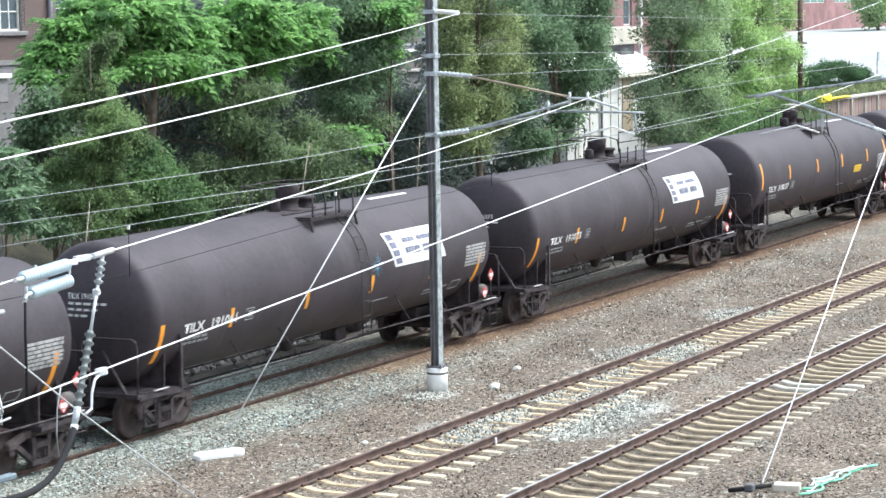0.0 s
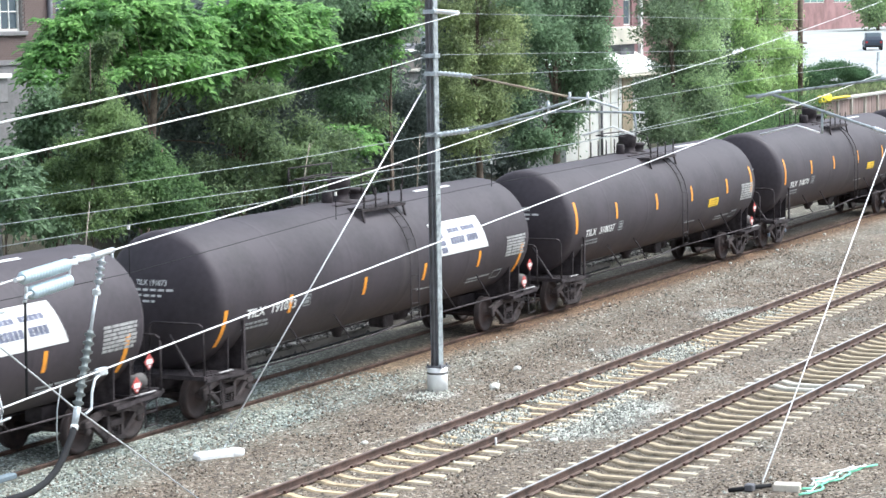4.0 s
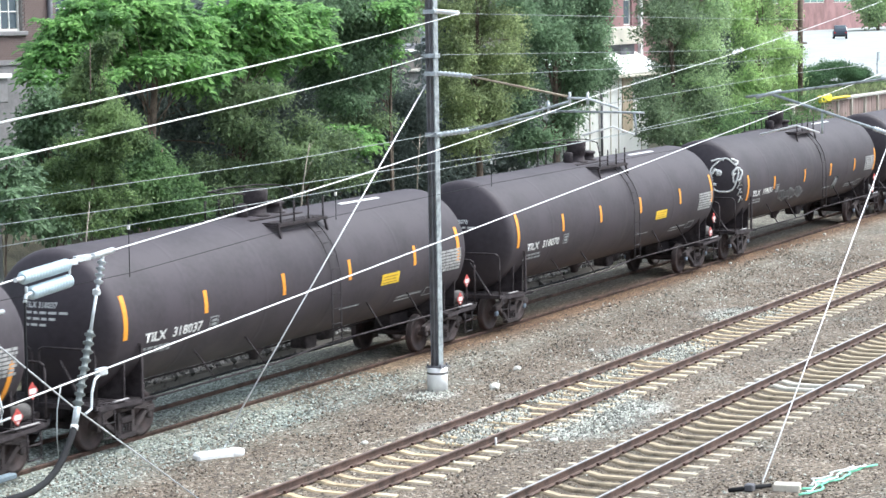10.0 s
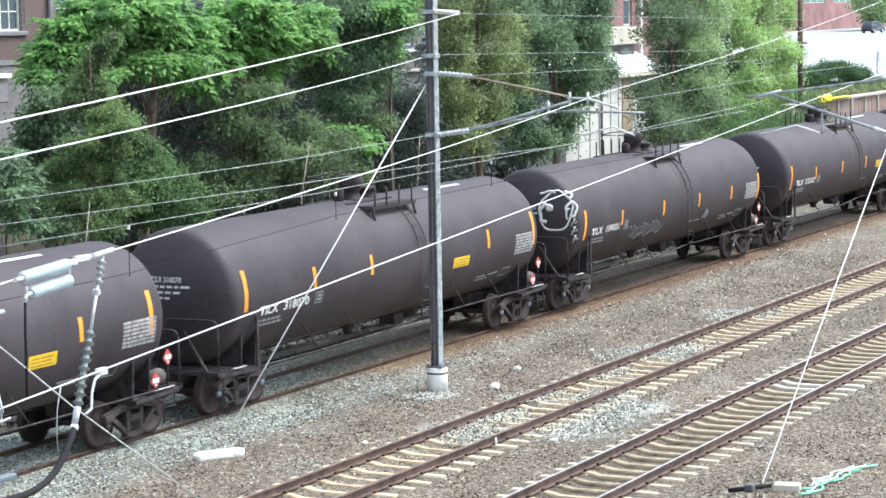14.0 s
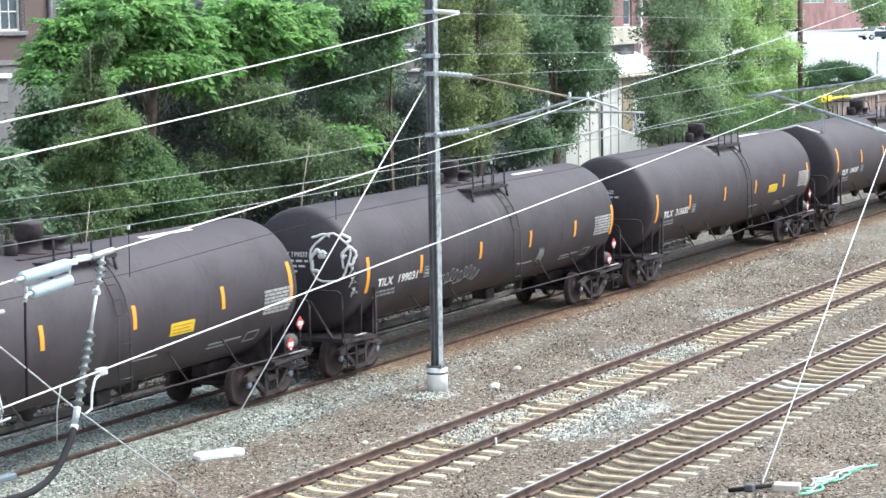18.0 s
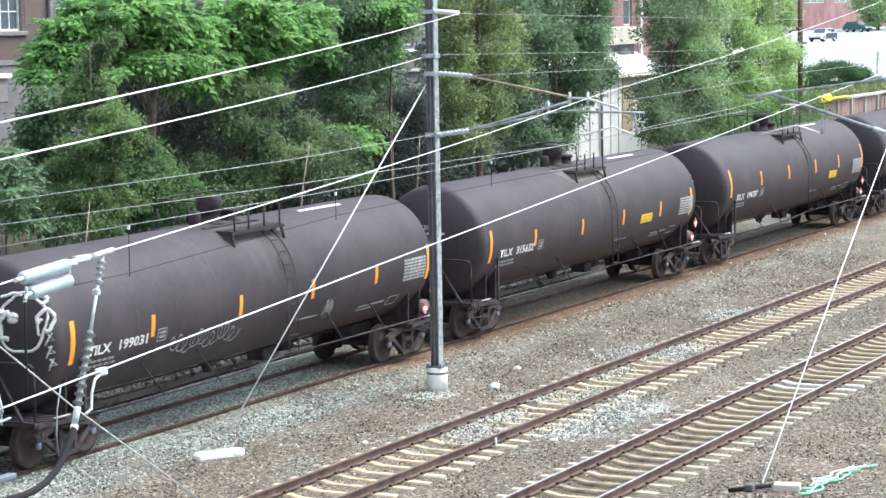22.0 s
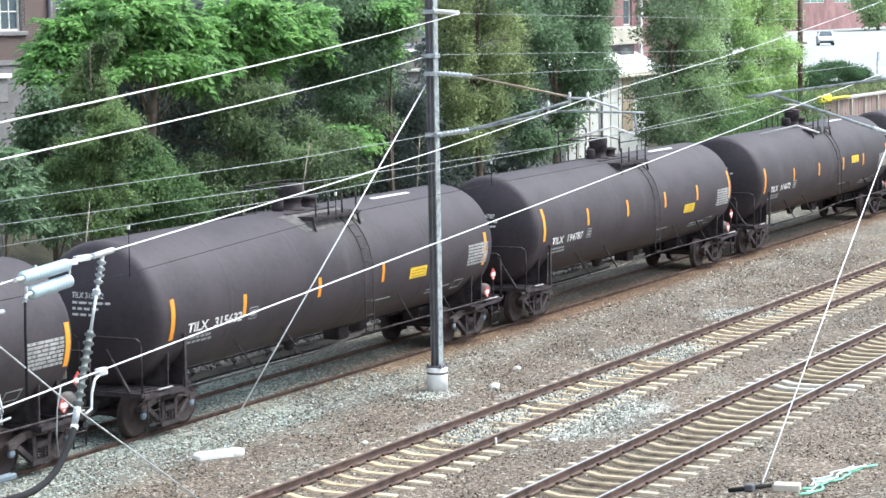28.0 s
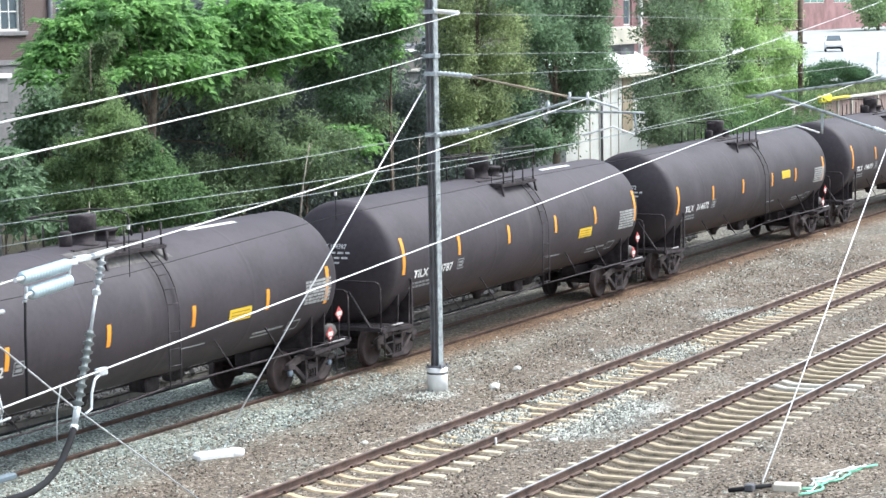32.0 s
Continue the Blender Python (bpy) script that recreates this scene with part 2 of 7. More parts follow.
def tank_paint():
    """Matt black paint: dust towards the rails, rain streaks, and the spill below the fittings."""
    m = material("black tank paint", (0.0468, 0.0380, 0.0455), 0.64, vary=0.16, scale=0.9, fine=8, bump=0.06, obj_rand=0.1, spec=0.42)
    t = m.node_tree
    n, k = t.nodes, t.links
    b = n["Principled BSDF"]
    tc = n.new("ShaderNodeTexCoord")
    pos = n.new("ShaderNodeSeparateXYZ")
    k.new(tc.outputs["Object"], pos.inputs[0])
    oi = n.new("ShaderNodeObjectInfo")

    def math_node(op, *v):
        q = n.new("ShaderNodeMath")
        q.operation = op
        for i, w in enumerate(v):
            if isinstance(w, (int, float)):
                q.inputs[i].default_value = w
            else:
                k.new(w, q.inputs[i])
        return q.outputs[0]

    def span(v, a, c, d, e):
        q = n.new("ShaderNodeMapRange")
        k.new(v, q.inputs["Value"])
        for nm, w in zip(("From Min", "From Max", "To Min", "To Max"), (a, c, d, e)):
            q.inputs[nm].default_value = w
        return q.outputs[0]

    def streaks(sx, sz, shift):
        mp = n.new("ShaderNodeMapping")
        mp.inputs["Scale"].default_value = (sx, 0.5, sz)
        k.new(tc.outputs["Object"], mp.inputs["Vector"])
        q = n.new("ShaderNodeTexNoise")
        q.noise_dimensions = "4D"
        q.inputs["Scale"].default_value, q.inputs["Detail"].default_value = 1.0, 5
        k.new(mp.outputs[0], q.inputs["Vector"])
        k.new(math_node("MULTIPLY_ADD", oi.outputs["Random"], 40.0, shift), q.inputs["W"])
        return q.outputs["Fac"]

    # spilled and dried product, under the walkway and down both sides
    off = math_node("ABSOLUTE", math_node("SUBTRACT", pos.outputs["X"], 1.0))
    spill = math_node("MULTIPLY", span(off, 0.35, 1.15, 1.0, 0.0), span(streaks(3.6, 0.9, 0.0), 0.46, 0.68, 0.0, 0.42))
    rain = span(streaks(1.7, 0.35, 7.0), 0.52, 0.74, 0.0, 0.14)
    low = math_node("MULTIPLY", span(pos.outputs["Z"], 1.3, 2.3, 0.6, 0.0), span(streaks(1.6, 1.6, 3.0), 0.42, 0.62, 0.15, 1.0))
    last = b.inputs["Base Color"].links[0].from_socket
    for fac, c in ((spill, (0.105, 0.096, 0.092)), (rain, (0.085, 0.076, 0.080)), (low, (0.085, 0.066, 0.058))):
        mx = n.new("ShaderNodeMix")
        mx.data_type = "RGBA"
        k.new(fac, mx.inputs["Factor"])
        k.new(last, mx.inputs["A"])
        mx.inputs["B"].default_value = (*c, 1)
        last = mx.outputs["Result"]
    k.new(last, b.inputs["Base Color"])
    return m


TANK = tank_paint()
STEEL = material("sooty black steel", (0.054, 0.044, 0.047), 0.8, vary=0.3, scale=5, fine=40, bump=0.2, spec=0.3)
TRUCK = material("brown dusty cast steel", (0.064, 0.050, 0.050), 0.85, vary=0.3, scale=6, fine=40, bump=0.3)
WHEEL = material("rust brown wheel", (0.038, 0.023, 0.022), 0.7, vary=0.3, scale=4, fine=30)
ORANGE = material("orange reflective tape", (0.85, 0.34, 0.03), 0.45, vary=0.06, obj_rand=0.5, scale=10)
YELLOW = material("yellow placard paint", (0.82, 0.55, 0.03), 0.5, vary=0.06)
WHITE = material("white stencil paint", (0.75, 0.75, 0.73), 0.6, vary=0.08, scale=12)
GREY_PRINT = material("grey lettering block", (0.30, 0.31, 0.31), 0.6, vary=0.1, scale=12)
RED_SIGN = material("red hazard placard", (0.55, 0.09, 0.08), 0.45, vary=0.05)
BLUE = material("blue bearing cap", (0.22, 0.27, 0.34), 0.5, vary=0.15)
SILVER = material("silver weathered metal", (0.62, 0.66, 0.68), 0.45, metal=0.15, vary=0.15, scale=8)
GALV = material("galvanised steel", (0.42, 0.46, 0.48), 0.5, metal=0.15, vary=0.25, scale=5, fine=35, bump=0.1)
POLE = material("weathered grey steel mast", (0.14, 0.14, 0.155), 0.6, metal=0.0, vary=0.2, scale=2.5, fine=30)
WIRE = material("bright bare wire", (0.86, 0.86, 0.86), 0.5, metal=0.0, vary=0.06)
WIRE_DIM = material("dull grey wire", (0.36, 0.39, 0.39), 0.5, metal=0.0, vary=0.1)
INSUL = material("pale blue porcelain", (0.46, 0.58, 0.64), 0.3, vary=0.06, bump=0.02)
PIPE_TAN = material("tan glass fibre rod", (0.40, 0.33, 0.24), 0.5, vary=0.15)
RUBBER = material("black rubber cable", (0.022, 0.022, 0.024), 0.85, vary=0.1, spec=0.2)
CONCRETE_W = material("white painted concrete", (0.90, 0.90, 0.89), 0.8, vary=0.05, scale=6)
BARK = material("grey brown bark", (0.16, 0.12, 0.09), 0.9, vary=0.3, scale=3, fine=25, bump=0.5)
LEAF_BRIGHT = leafy("bright green leaves", (0.325, 0.535, 0.195), (0.152, 0.275, 0.122))
LEAF_MID = leafy("green leaves", (0.189, 0.296, 0.129), (0.088, 0.144, 0.077))
# Deep shade between the trees put into the colour, greyed for haze.
LEAF_DEEP_SHADE = leafy("deep shade green leaves", (0.178, 0.215, 0.188), (0.110, 0.132, 0.120))
LEAF_GREY = leafy("grey green leaves", (0.473, 0.600, 0.336), (0.226, 0.317, 0.182))
LEAF_OLIVE = leafy("olive green leaves", (0.380, 0.448, 0.221), (0.175, 0.221, 0.121))
LEAF_SLIM = leafy("light olive leaves", (0.262, 0.359, 0.161), (0.120, 0.175, 0.092))
# Leaf tone of the understorey, with its half shade put into the colour.
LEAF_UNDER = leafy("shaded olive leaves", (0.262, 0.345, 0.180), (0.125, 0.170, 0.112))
LEAF_TEAL = leafy("deep green leaves", (0.262, 0.372, 0.222), (0.128, 0.190, 0.120))
# Duller leaf copy: the tree's shade is part of the colour.
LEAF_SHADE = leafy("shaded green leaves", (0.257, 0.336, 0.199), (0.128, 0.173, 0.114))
LEAF_HEDGE = leafy("dark hedge leaves", (0.135, 0.235, 0.115), (0.062, 0.110, 0.062))
LEAF_YELLOW = leafy("yellow green leaves", (0.539, 0.693, 0.325), (0.270, 0.385, 0.182))
BRICK = material("brown red brick", (0.150, 0.110, 0.100), 0.85, vary=0.3, obj_rand=0.7, isl=0.6, scale=3, fine=30)
MORTAR = material("grey mortar", (0.27, 0.25, 0.235), 0.9, vary=0.15)
# Distance haze is mixed into this red as a paler, pinker tone.
RED_WALL = material("haze paled red brick wall", (0.315, 0.175, 0.172), 0.85, vary=0.15, scale=0.5, fine=8)
CREAM = material("cream painted wall", (0.66, 0.61, 0.52), 0.8, vary=0.1, scale=0.7, fine=10)
WHITE_WALL = material("white painted wall", (0.80, 0.79, 0.76), 0.8, vary=0.06, scale=0.7, fine=10)
GREY_WALL = material("grey render", (0.27, 0.26, 0.26), 0.85, vary=0.14, scale=0.7, fine=10)
DUST = material("grey brown dusty concrete", (0.135, 0.125, 0.115), 0.95, vary=0.35, obj_rand=0.4, scale=5, fine=32, bump=0.3)
STONE_WALL = material("grey retaining stone", (0.36, 0.34, 0.31), 0.9, vary=0.25, obj_rand=0.6, scale=2, fine=20, bump=0.4)
FENCE_WOOD = material("brown weathered boards", (0.30, 0.220, 0.195), 0.85, vary=0.15, obj_rand=0.2, scale=2, fine=25)
GLASS = material("window glass", (0.10, 0.13, 0.15), 0.08, vary=0.05, bump=0)
GREEN_GLASS = material("green tinted window", (0.22, 0.42, 0.38), 0.15, vary=0.08, bump=0)
FRAME_W = material("white window frame", (0.78, 0.77, 0.72), 0.6, vary=0.06)
CAR_DARK = material("dark blue car paint", (0.045, 0.060, 0.085), 0.3, vary=0.05, bump=0)
CAR_WHITE = material("white car paint", (0.8, 0.8, 0.8), 0.25, vary=0.03, bump=0)
CAR_TEAL = material("teal car paint", (0.04, 0.16, 0.16), 0.25, vary=0.05, bump=0)
TYRE = material("tyre rubber", (0.02, 0.02, 0.02), 0.8)
HOSE_GREEN = material("mint green hose", (0.25, 0.75, 0.5), 0.5, vary=0.06)
RED_LAMP = material("tail lamp red", (0.5, 0.02, 0.02), 0.3)
YELLOW_PAD = material("bright yellow plastic", (0.95, 0.75, 0.03), 0.5, vary=0.04)


# ================= mesh helpers =================
def box(bm, x0, x1, y0, y1, z0, z1, bevel=0.0):
    r = bmesh.ops.create_cube(bm, size=1.0, matrix=Matrix.LocRotScale(((x0 + x1) / 2, (y0 + y1) / 2, (z0 + z1) / 2), None, (x1 - x0, y1 - y0, z1 - z0)))
    if bevel:
        es = list({e for v in r["verts"] for e in v.link_edges})
        bmesh.ops.bevel(bm, geom=es, offset=bevel, segments=1, affect="EDGES")
    return bm


def tube(bm, pts, r, n=8, r1=None, caps=True):
    """A round bar along a polyline."""
    pts = [Vector(p) for p in pts]
    rings = []
    up = Vector((0, 0, 1))
    for i, p in enumerate(pts):
        d = (pts[min(i + 1, len(pts) - 1)] - pts[max(i - 1, 0)]).normalized()
        a = d.cross(up)
        if a.length < 0.05:
            a = d.cross(Vector((0, 1, 0)))
        a.normalize()
        b = d.cross(a)
        rr = r if r1 is None else r + (r1 - r) * i / (len(pts) - 1)
        rings.append([bm.verts.new(p + (a * cos(2 * pi * j / n) + b * sin(2 * pi * j / n)) * rr) for j in range(n)])
    for u, v in zip(rings, rings[1:]):
        for j in range(n):
            f = bm.faces.new((u[j], u[(j + 1) % n], v[(j + 1) % n], v[j]))
            f.smooth = True
    if caps:
        bm.faces.new(rings[0][::-1])
        bm.faces.new(rings[-1])
    return bm


def turned(bm, profile, m, n=24):
    """A lathe form: profile of (along, radius) about the local x axis, placed by m."""
    rings = []
    for a, r in profile:
        rings.append([bm.verts.new(m @ Vector((a, r * cos(2 * pi * j / n), r * sin(2 * pi * j / n)))) for j in range(n)])
    for u, v in zip(rings, rings[1:]):
        for j in range(n):
            f = bm.faces.new((u[j], u[(j + 1) % n], v[(j + 1) % n], v[j]))
            f.smooth = True
    bm.faces.new(rings[0][::-1])
    bm.faces.new(rings[-1])
    return bm


def bmx():
    return bmesh.new()


def finish(name, bm, mat, normals=True):
    if normals:
        bmesh.ops.recalc_face_normals(bm, faces=bm.faces)
    me = bpy.data.meshes.new(name)
    bm.to_mesh(me)
    bm.free()
    me.materials.append(mat)
    return me


def part(name, bm, mat, parent, label=""):
    ob = new(name, finish(name, bm, mat))
    ob.parent = parent
    if label:
        tagged(ob, label)
    return ob


def shared(name, me, parent, m, label=""):
    ob = new(name, me)
    ob.parent = parent
    ob.matrix_local = m
    if label:
        tagged(ob, label)
    return ob


def thing(name, label, category, group="", kind="", at=None):
    ob = new(name)
    ob.empty_display_size = 0.2
    if at is not None:
        ob.matrix_world = at
    return tagged(ob, label, category, group, kind)


def single(name, bm, mat, label, category="", group="", kind=""):
    return tagged(new(name, finish(name, bm, mat)), label, category, group, kind)


def raw(name, verts, faces, mat):
    me = bpy.data.meshes.new(name)
    me.from_pydata(verts, [], faces)
    me.materials.append(mat)
    return me


# ================= ground and tracks =================
YT = 27.27            # centre of the goods track
TRACK_Y = {"middle": 20.60, "near": 16.38}
HALF = 0.7525


def smooth(a, b, v):
    t = min(1.0, max(0.0, (v - a) / (b - a)))
    return t * t * (3 - 2 * t)


def height(x, y):
    h = 0.0
    for c, dip in ((TRACK_Y["middle"], 0.035), (TRACK_Y["near"], 0.075)):
        d = abs(y - c)
        h -= dip * (1 - smooth(0.35, 0.66, d))
    h += 0.115 * (1 - smooth(1.5, 2.4, abs(y - YT)))
    h += 0.5 * smooth(30.6, 34.0, y) * (1 - smooth(52, 60, y))
    plateau = smooth(38.5, 41.5, y) * smooth(112, 120, x)
    h += plateau * (2.9 + 0.6 * smooth(150, 200, x))
    h += 2.4 * smooth(44, 50, y) * (1 - smooth(92, 98, x))
    return h


def ground():
    """One sheet from the tracks to the horizon."""
    xs = [-400, -150, -60, -20, 0, 15] + [20 + 1.0 * i for i in range(125)] + [150, 160, 175, 190, 205, 220, 240, 260, 300, 380, 500, 800, 1500, 3000]
    ys = [-600, -200, -60, -20, -5, 4, 8, 10, 12, 14, 15] + [15.3 + 0.12 * i for i in range(54)] + [22, 23, 24] + [24.6 + 0.2 * i for i in range(28)] + [30.4, 30.7]
    ys += [31 + 0.5 * i for i in range(44)] + [53.5, 55, 58, 62, 70, 85, 110, 160, 260, 500, 1000, 2500]
    verts = []
    for y in ys:
        for x in xs:
            near = 20 < x < 140 and 8 < y < 33
            bump = 0.035 * (noise.noise((x * 0.9, y * 0.9, 0)) + 0.4 * noise.noise((x * 3, y * 3, 2))) if near and all(abs(y - c) > 1.3 for c in (*TRACK_Y.values(), YT)) else 0
            verts.append((x, y, height(x, y) + bump))
    n = len(xs)
    faces = [(j * n + i, j * n + i + 1, (j + 1) * n + i + 1, (j + 1) * n + i) for j in range(len(ys) - 1) for i in range(n - 1)]
    me = raw("ground", verts, faces, BALLAST)
    me.materials.append(EARTH)
    cy = [sum(ys[j:j + 2]) / 2 for j in range(len(ys) - 1)]
    for j in range(len(ys) - 1):
        if cy[j] > 31.4:
            for i in range(n - 1):
                me.polygons[j * (n - 1) + i].material_index = 1
    me.shade_smooth()
    tagged(new("ground", me), "brown and grey crushed stone ballast with bare earth behind", "ground", kind="structure")


ground()


def loose_stones(name, count, area, size, mat, label, seed):
    rng = np.random.default_rng(seed)
    x = rng.uniform(area[0], area[1], count)
    y = rng.uniform(area[2], area[3], count)
    keep = np.ones(count, bool)
    for c in (*TRACK_Y.values(), YT):
        for s in (-1, 1):
            keep &= np.abs(y - (c + s * HALF)) > 0.11
        if c != YT:
            keep &= ~((np.abs(y - c) < 1.3) & (rng.uniform(0, 1, len(x)) < 0.35))
    x, y = x[keep], y[keep]
    count = len(x)
    base = np.array([(1, 0, 0), (-1, 0, 0), (0, 1, 0), (0, -1, 0), (0, 0, 1), (0, 0, -1)], float)
    tri = np.array([(0, 2, 4), (2, 1, 4), (1, 3, 4), (3, 0, 4), (2, 0, 5), (1, 2, 5), (3, 1, 5), (0, 3, 5)])
    s = size * rng.uniform(0.5, 1.5, (count, 1, 1)) * rng.uniform(0.6, 1.2, (count, 1, 3)) * np.array([1, 1, 0.75])
    v = base[None] * s + rng.normal(0, size * 0.18, (count, 6, 3))
    a = rng.uniform(0, 6.28, count)
    ca, sa = np.cos(a)[:, None], np.sin(a)[:, None]
    vx, vy = v[:, :, 0] * ca - v[:, :, 1] * sa, v[:, :, 0] * sa + v[:, :, 1] * ca
    z = np.array([height(p, r) for p, r in zip(x, y)])
    out = np.stack([vx + x[:, None], vy + y[:, None], v[:, :, 2] + z[:, None] + size * 0.15], -1).reshape(-1, 3)
    f = (tri[None] + 6 * np.arange(count)[:, None, None]).reshape(-1, 3)
    tagged(new(name, raw(name, out.tolist(), f.tolist(), mat)), label, "ballast", kind="stuff")


RAIL_PROFILE = [(-0.07, 0.0), (0.07, 0.0), (0.07, 0.012), (0.012, 0.035), (0.010, 0.115), (0.034, 0.128), (0.036, 0.155), (0.028, 0.163), (-0.028, 0.163), (-0.036, 0.155), (-0.034, 0.128), (-0.010, 0.115), (-0.012, 0.035), (-0.07, 0.012)]


def rail_mesh(name, x0, x1, mat):
    bm = bmx()
    a = [bm.verts.new((x0, y, z)) for y, z in RAIL_PROFILE]
    b = [bm.verts.new((x1, y, z)) for y, z in RAIL_PROFILE]
    n = len(a)
    for i in range(n):
        bm.faces.new((a[i], a[(i + 1) % n], b[(i + 1) % n], b[i]))
    bm.faces.new(a[::-1])
    bm.faces.new(b)
    return finish(name, bm, mat)


def head_mesh(name, x0, x1, mat):
    bm = bmx()
    box(bm, x0, x1, -0.024, 0.031, 0.164, 0.1655)
    return finish(name, bm, mat)


def sleeper_mesh(mat):
    """Concrete sleeper: raised rail seats, dipped middle, chamfered top edges."""
    bm = bmx()
    prof = [(-1.30, 0.030, 0.100), (-1.24, 0.036, 0.103), (-0.60, 0.036, 0.103), (-0.34, -0.012, 0.092), (0.34, -0.012, 0.092), (0.60, 0.036, 0.103), (1.24, 0.036, 0.103), (1.30, 0.030, 0.100)]
    rows = []
    for y, z, w in prof:
        rows.append([bm.verts.new((x, y, zz)) for x, zz in ((-w - 0.02, -0.16), (-w, z - 0.03), (-w + 0.02, z), (w - 0.02, z), (w, z - 0.03), (w + 0.02, -0.16))])
    for u, v in zip(rows, rows[1:]):
        for j in range(5):
            bm.faces.new((u[j], u[j + 1], v[j + 1], v[j]))
        bm.faces.new((u[5], u[0], v[0], v[5]))
    bm.faces.new(rows[0][::-1])
    bm.faces.new(rows[-1])
    return finish("sleeper", bm, mat)


TIE_FRESH = material("fresh pale concrete sleeper", (0.60, 0.575, 0.49), 0.85, vary=0.12, scale=4, fine=40, bump=0.15)
FRESH_X = (48.75, 49.95)


def track(name, yc, side, head, label, x0, x1, sleepers):
    t = thing(name, label, "railway track", "parallel railway tracks", at=Matrix.Translation((0, yc, 0)))
    rm, hm = rail_mesh("rail", 5, 230, side), head_mesh("rail_head", 5, 230, head)
    for s in (-1, 1):
        r = shared("rail", rm, t, Matrix.Translation((0, s * HALF, 0.036)))
        shared("rail_head", hm, r, Matrix.Identity(4))
    if not sleepers:
        return t
    sm = sleeper_mesh(TIE_DIRTY if yc < 18 else TIE)
    fresh = sm.copy()
    fresh.materials[0] = TIE_FRESH
    clips = bmx()
    rng = random.Random(int(yc * 10))
    x = x0
    i = 0
    while x < x1:
        new_one = yc < 18 and FRESH_X[0] < x < FRESH_X[1]
        shared("sleeper", fresh if new_one else sm, t, pose(x, rng.uniform(-0.025, 0.025), rng.uniform(-0.006, 0.006), 0, 0, rng.uniform(-0.7, 0.7)))
        for s in (-1, 1):
            for e in (-1, 1):
                c = s * HALF + e * 0.095
                box(clips, x - 0.06, x + 0.06, c - 0.028, c + 0.028, 0.034, 0.085)
        x += 0.62 + rng.uniform(-0.012, 0.012)
    me = finish("fastening", clips, CLIP)
    ob = shared("fastening", me, t, Matrix.Identity(4), "rusty rail fastening clips")
    tagged(ob, kind="stuff")
    return t


track("railway_track", TRACK_Y["near"], RAIL_SIDE, RAIL_TOP, "electrified track with polished rails on tan concrete sleepers", 30, 82, True)
track("railway_track", TRACK_Y["middle"], RAIL_SIDE, RAIL_DULL, "electrified track with brown rails on tan concrete sleepers in ballast", 28, 95, True)
track("railway_track", YT, RUST, RUST, "rusty goods track with its sleepers buried in ballast", 0, 0, False)
loose_stones("ballast_stones", 58000, (30, 76, 11, 25.75), 0.024, STONE, "loose brown ballast stones beside the tracks", 3)
GREY_STONE = material("loose grey stone", (0.36, 0.40, 0.37), 0.9, vary=0.3, isl=0.9, bump=0.3)
loose_stones("grey_ballast_stones", 11000, (29, 47, 24.7, 30.2), 0.026, GREY_STONE, "loose grey-green ballast stones beside the goods track", 4)



def heap_stones():
    """Pale stones heaped over the sleepers of the middle track."""
    rng = np.random.default_rng(9)
    cs = []
    for hx, hy, r in HEAPS:
        n = int(260 * r * r)
        a, d = rng.uniform(0, 2 * pi, n), r * 0.75 * np.sqrt(rng.uniform(0, 1, n)) * rng.uniform(0.6, 1.3, n)
        cs.append(np.stack([hx + d * np.cos(a) * 1.35, hy + d * np.sin(a) * 0.75], 1))
    cs.append(np.stack([rng.uniform(33, 80, 900), rng.uniform(22.2, 26.0, 900)], 1))
    cs.append(np.stack([rng.uniform(36, 80, 500), rng.uniform(12.5, 22.0, 500)], 1))
    c = np.concatenate(cs)
    c = c[np.all([np.abs(c[:, 1] - y) > 0.1 for y in (15.6275, 17.1325)], 0)]
    c = c[np.all([np.abs(c[:, 1] - y) > 0.1 for y in (19.8475, 21.3525)], 0)]
    m = len(c)
    base = np.array([(1, 0, 0), (-1, 0, 0), (0, 1, 0), (0, -1, 0), (0, 0, 1), (0, 0, -1)], float)
    tri = np.array([(0, 2, 4), (2, 1, 4), (1, 3, 4), (3, 0, 4), (2, 0, 5), (1, 2, 5), (3, 1, 5), (0, 3, 5)])
    v = base[None] * (0.03 * rng.uniform(0.5, 1.4, (m, 1, 3))) + rng.normal(0, 0.006, (m, 6, 3))
    z = np.array([max(height(x, y), 0.03 if abs(y - 20.6) < 1.28 else -1) for x, y in c])
    v += np.concatenate([c, z[:, None] + 0.012], 1)[:, None, :]
    f = (tri[None] + 6 * np.arange(m)[:, None, None]).reshape(-1, 3)
    mat = material("loose pale stone", (0.49, 0.495, 0.44), 0.9, vary=0.3, isl=0.9, bump=0.3)
    tagged(new("pale_ballast_stones", raw("pale_ballast_stones", v.reshape(-1, 3).tolist(), f.tolist(), mat)), "loose pale ballast stones spilled over the sleepers", "ballast", kind="stuff")


heap_stones()

# ================= tank cars =================
R, ZC = 1.49, 2.66
FRONT, BACK = -6.95, 7.85          # ends of the straight shell
KNUCKLE, DISH = 0.30, 2.60         # radii of the flanged and dished ends
HEAD = DISH - sqrt((DISH - KNUCKLE) ** 2 - (R - KNUCKLE) ** 2)
TRUCK_X = {-1: -6.30, 1: 7.47}
END_X = {-1: -7.78, 1: 8.58}


def on_tank(x, a, lift=0.0):
    """A place on the tank's near side: angle a above its widest line."""
    return Vector((x, -(R + lift) * cos(a), ZC + (R + lift) * sin(a)))


def angle_of(z):
    return asin(max(-1, min(1, (z - ZC) / R)))


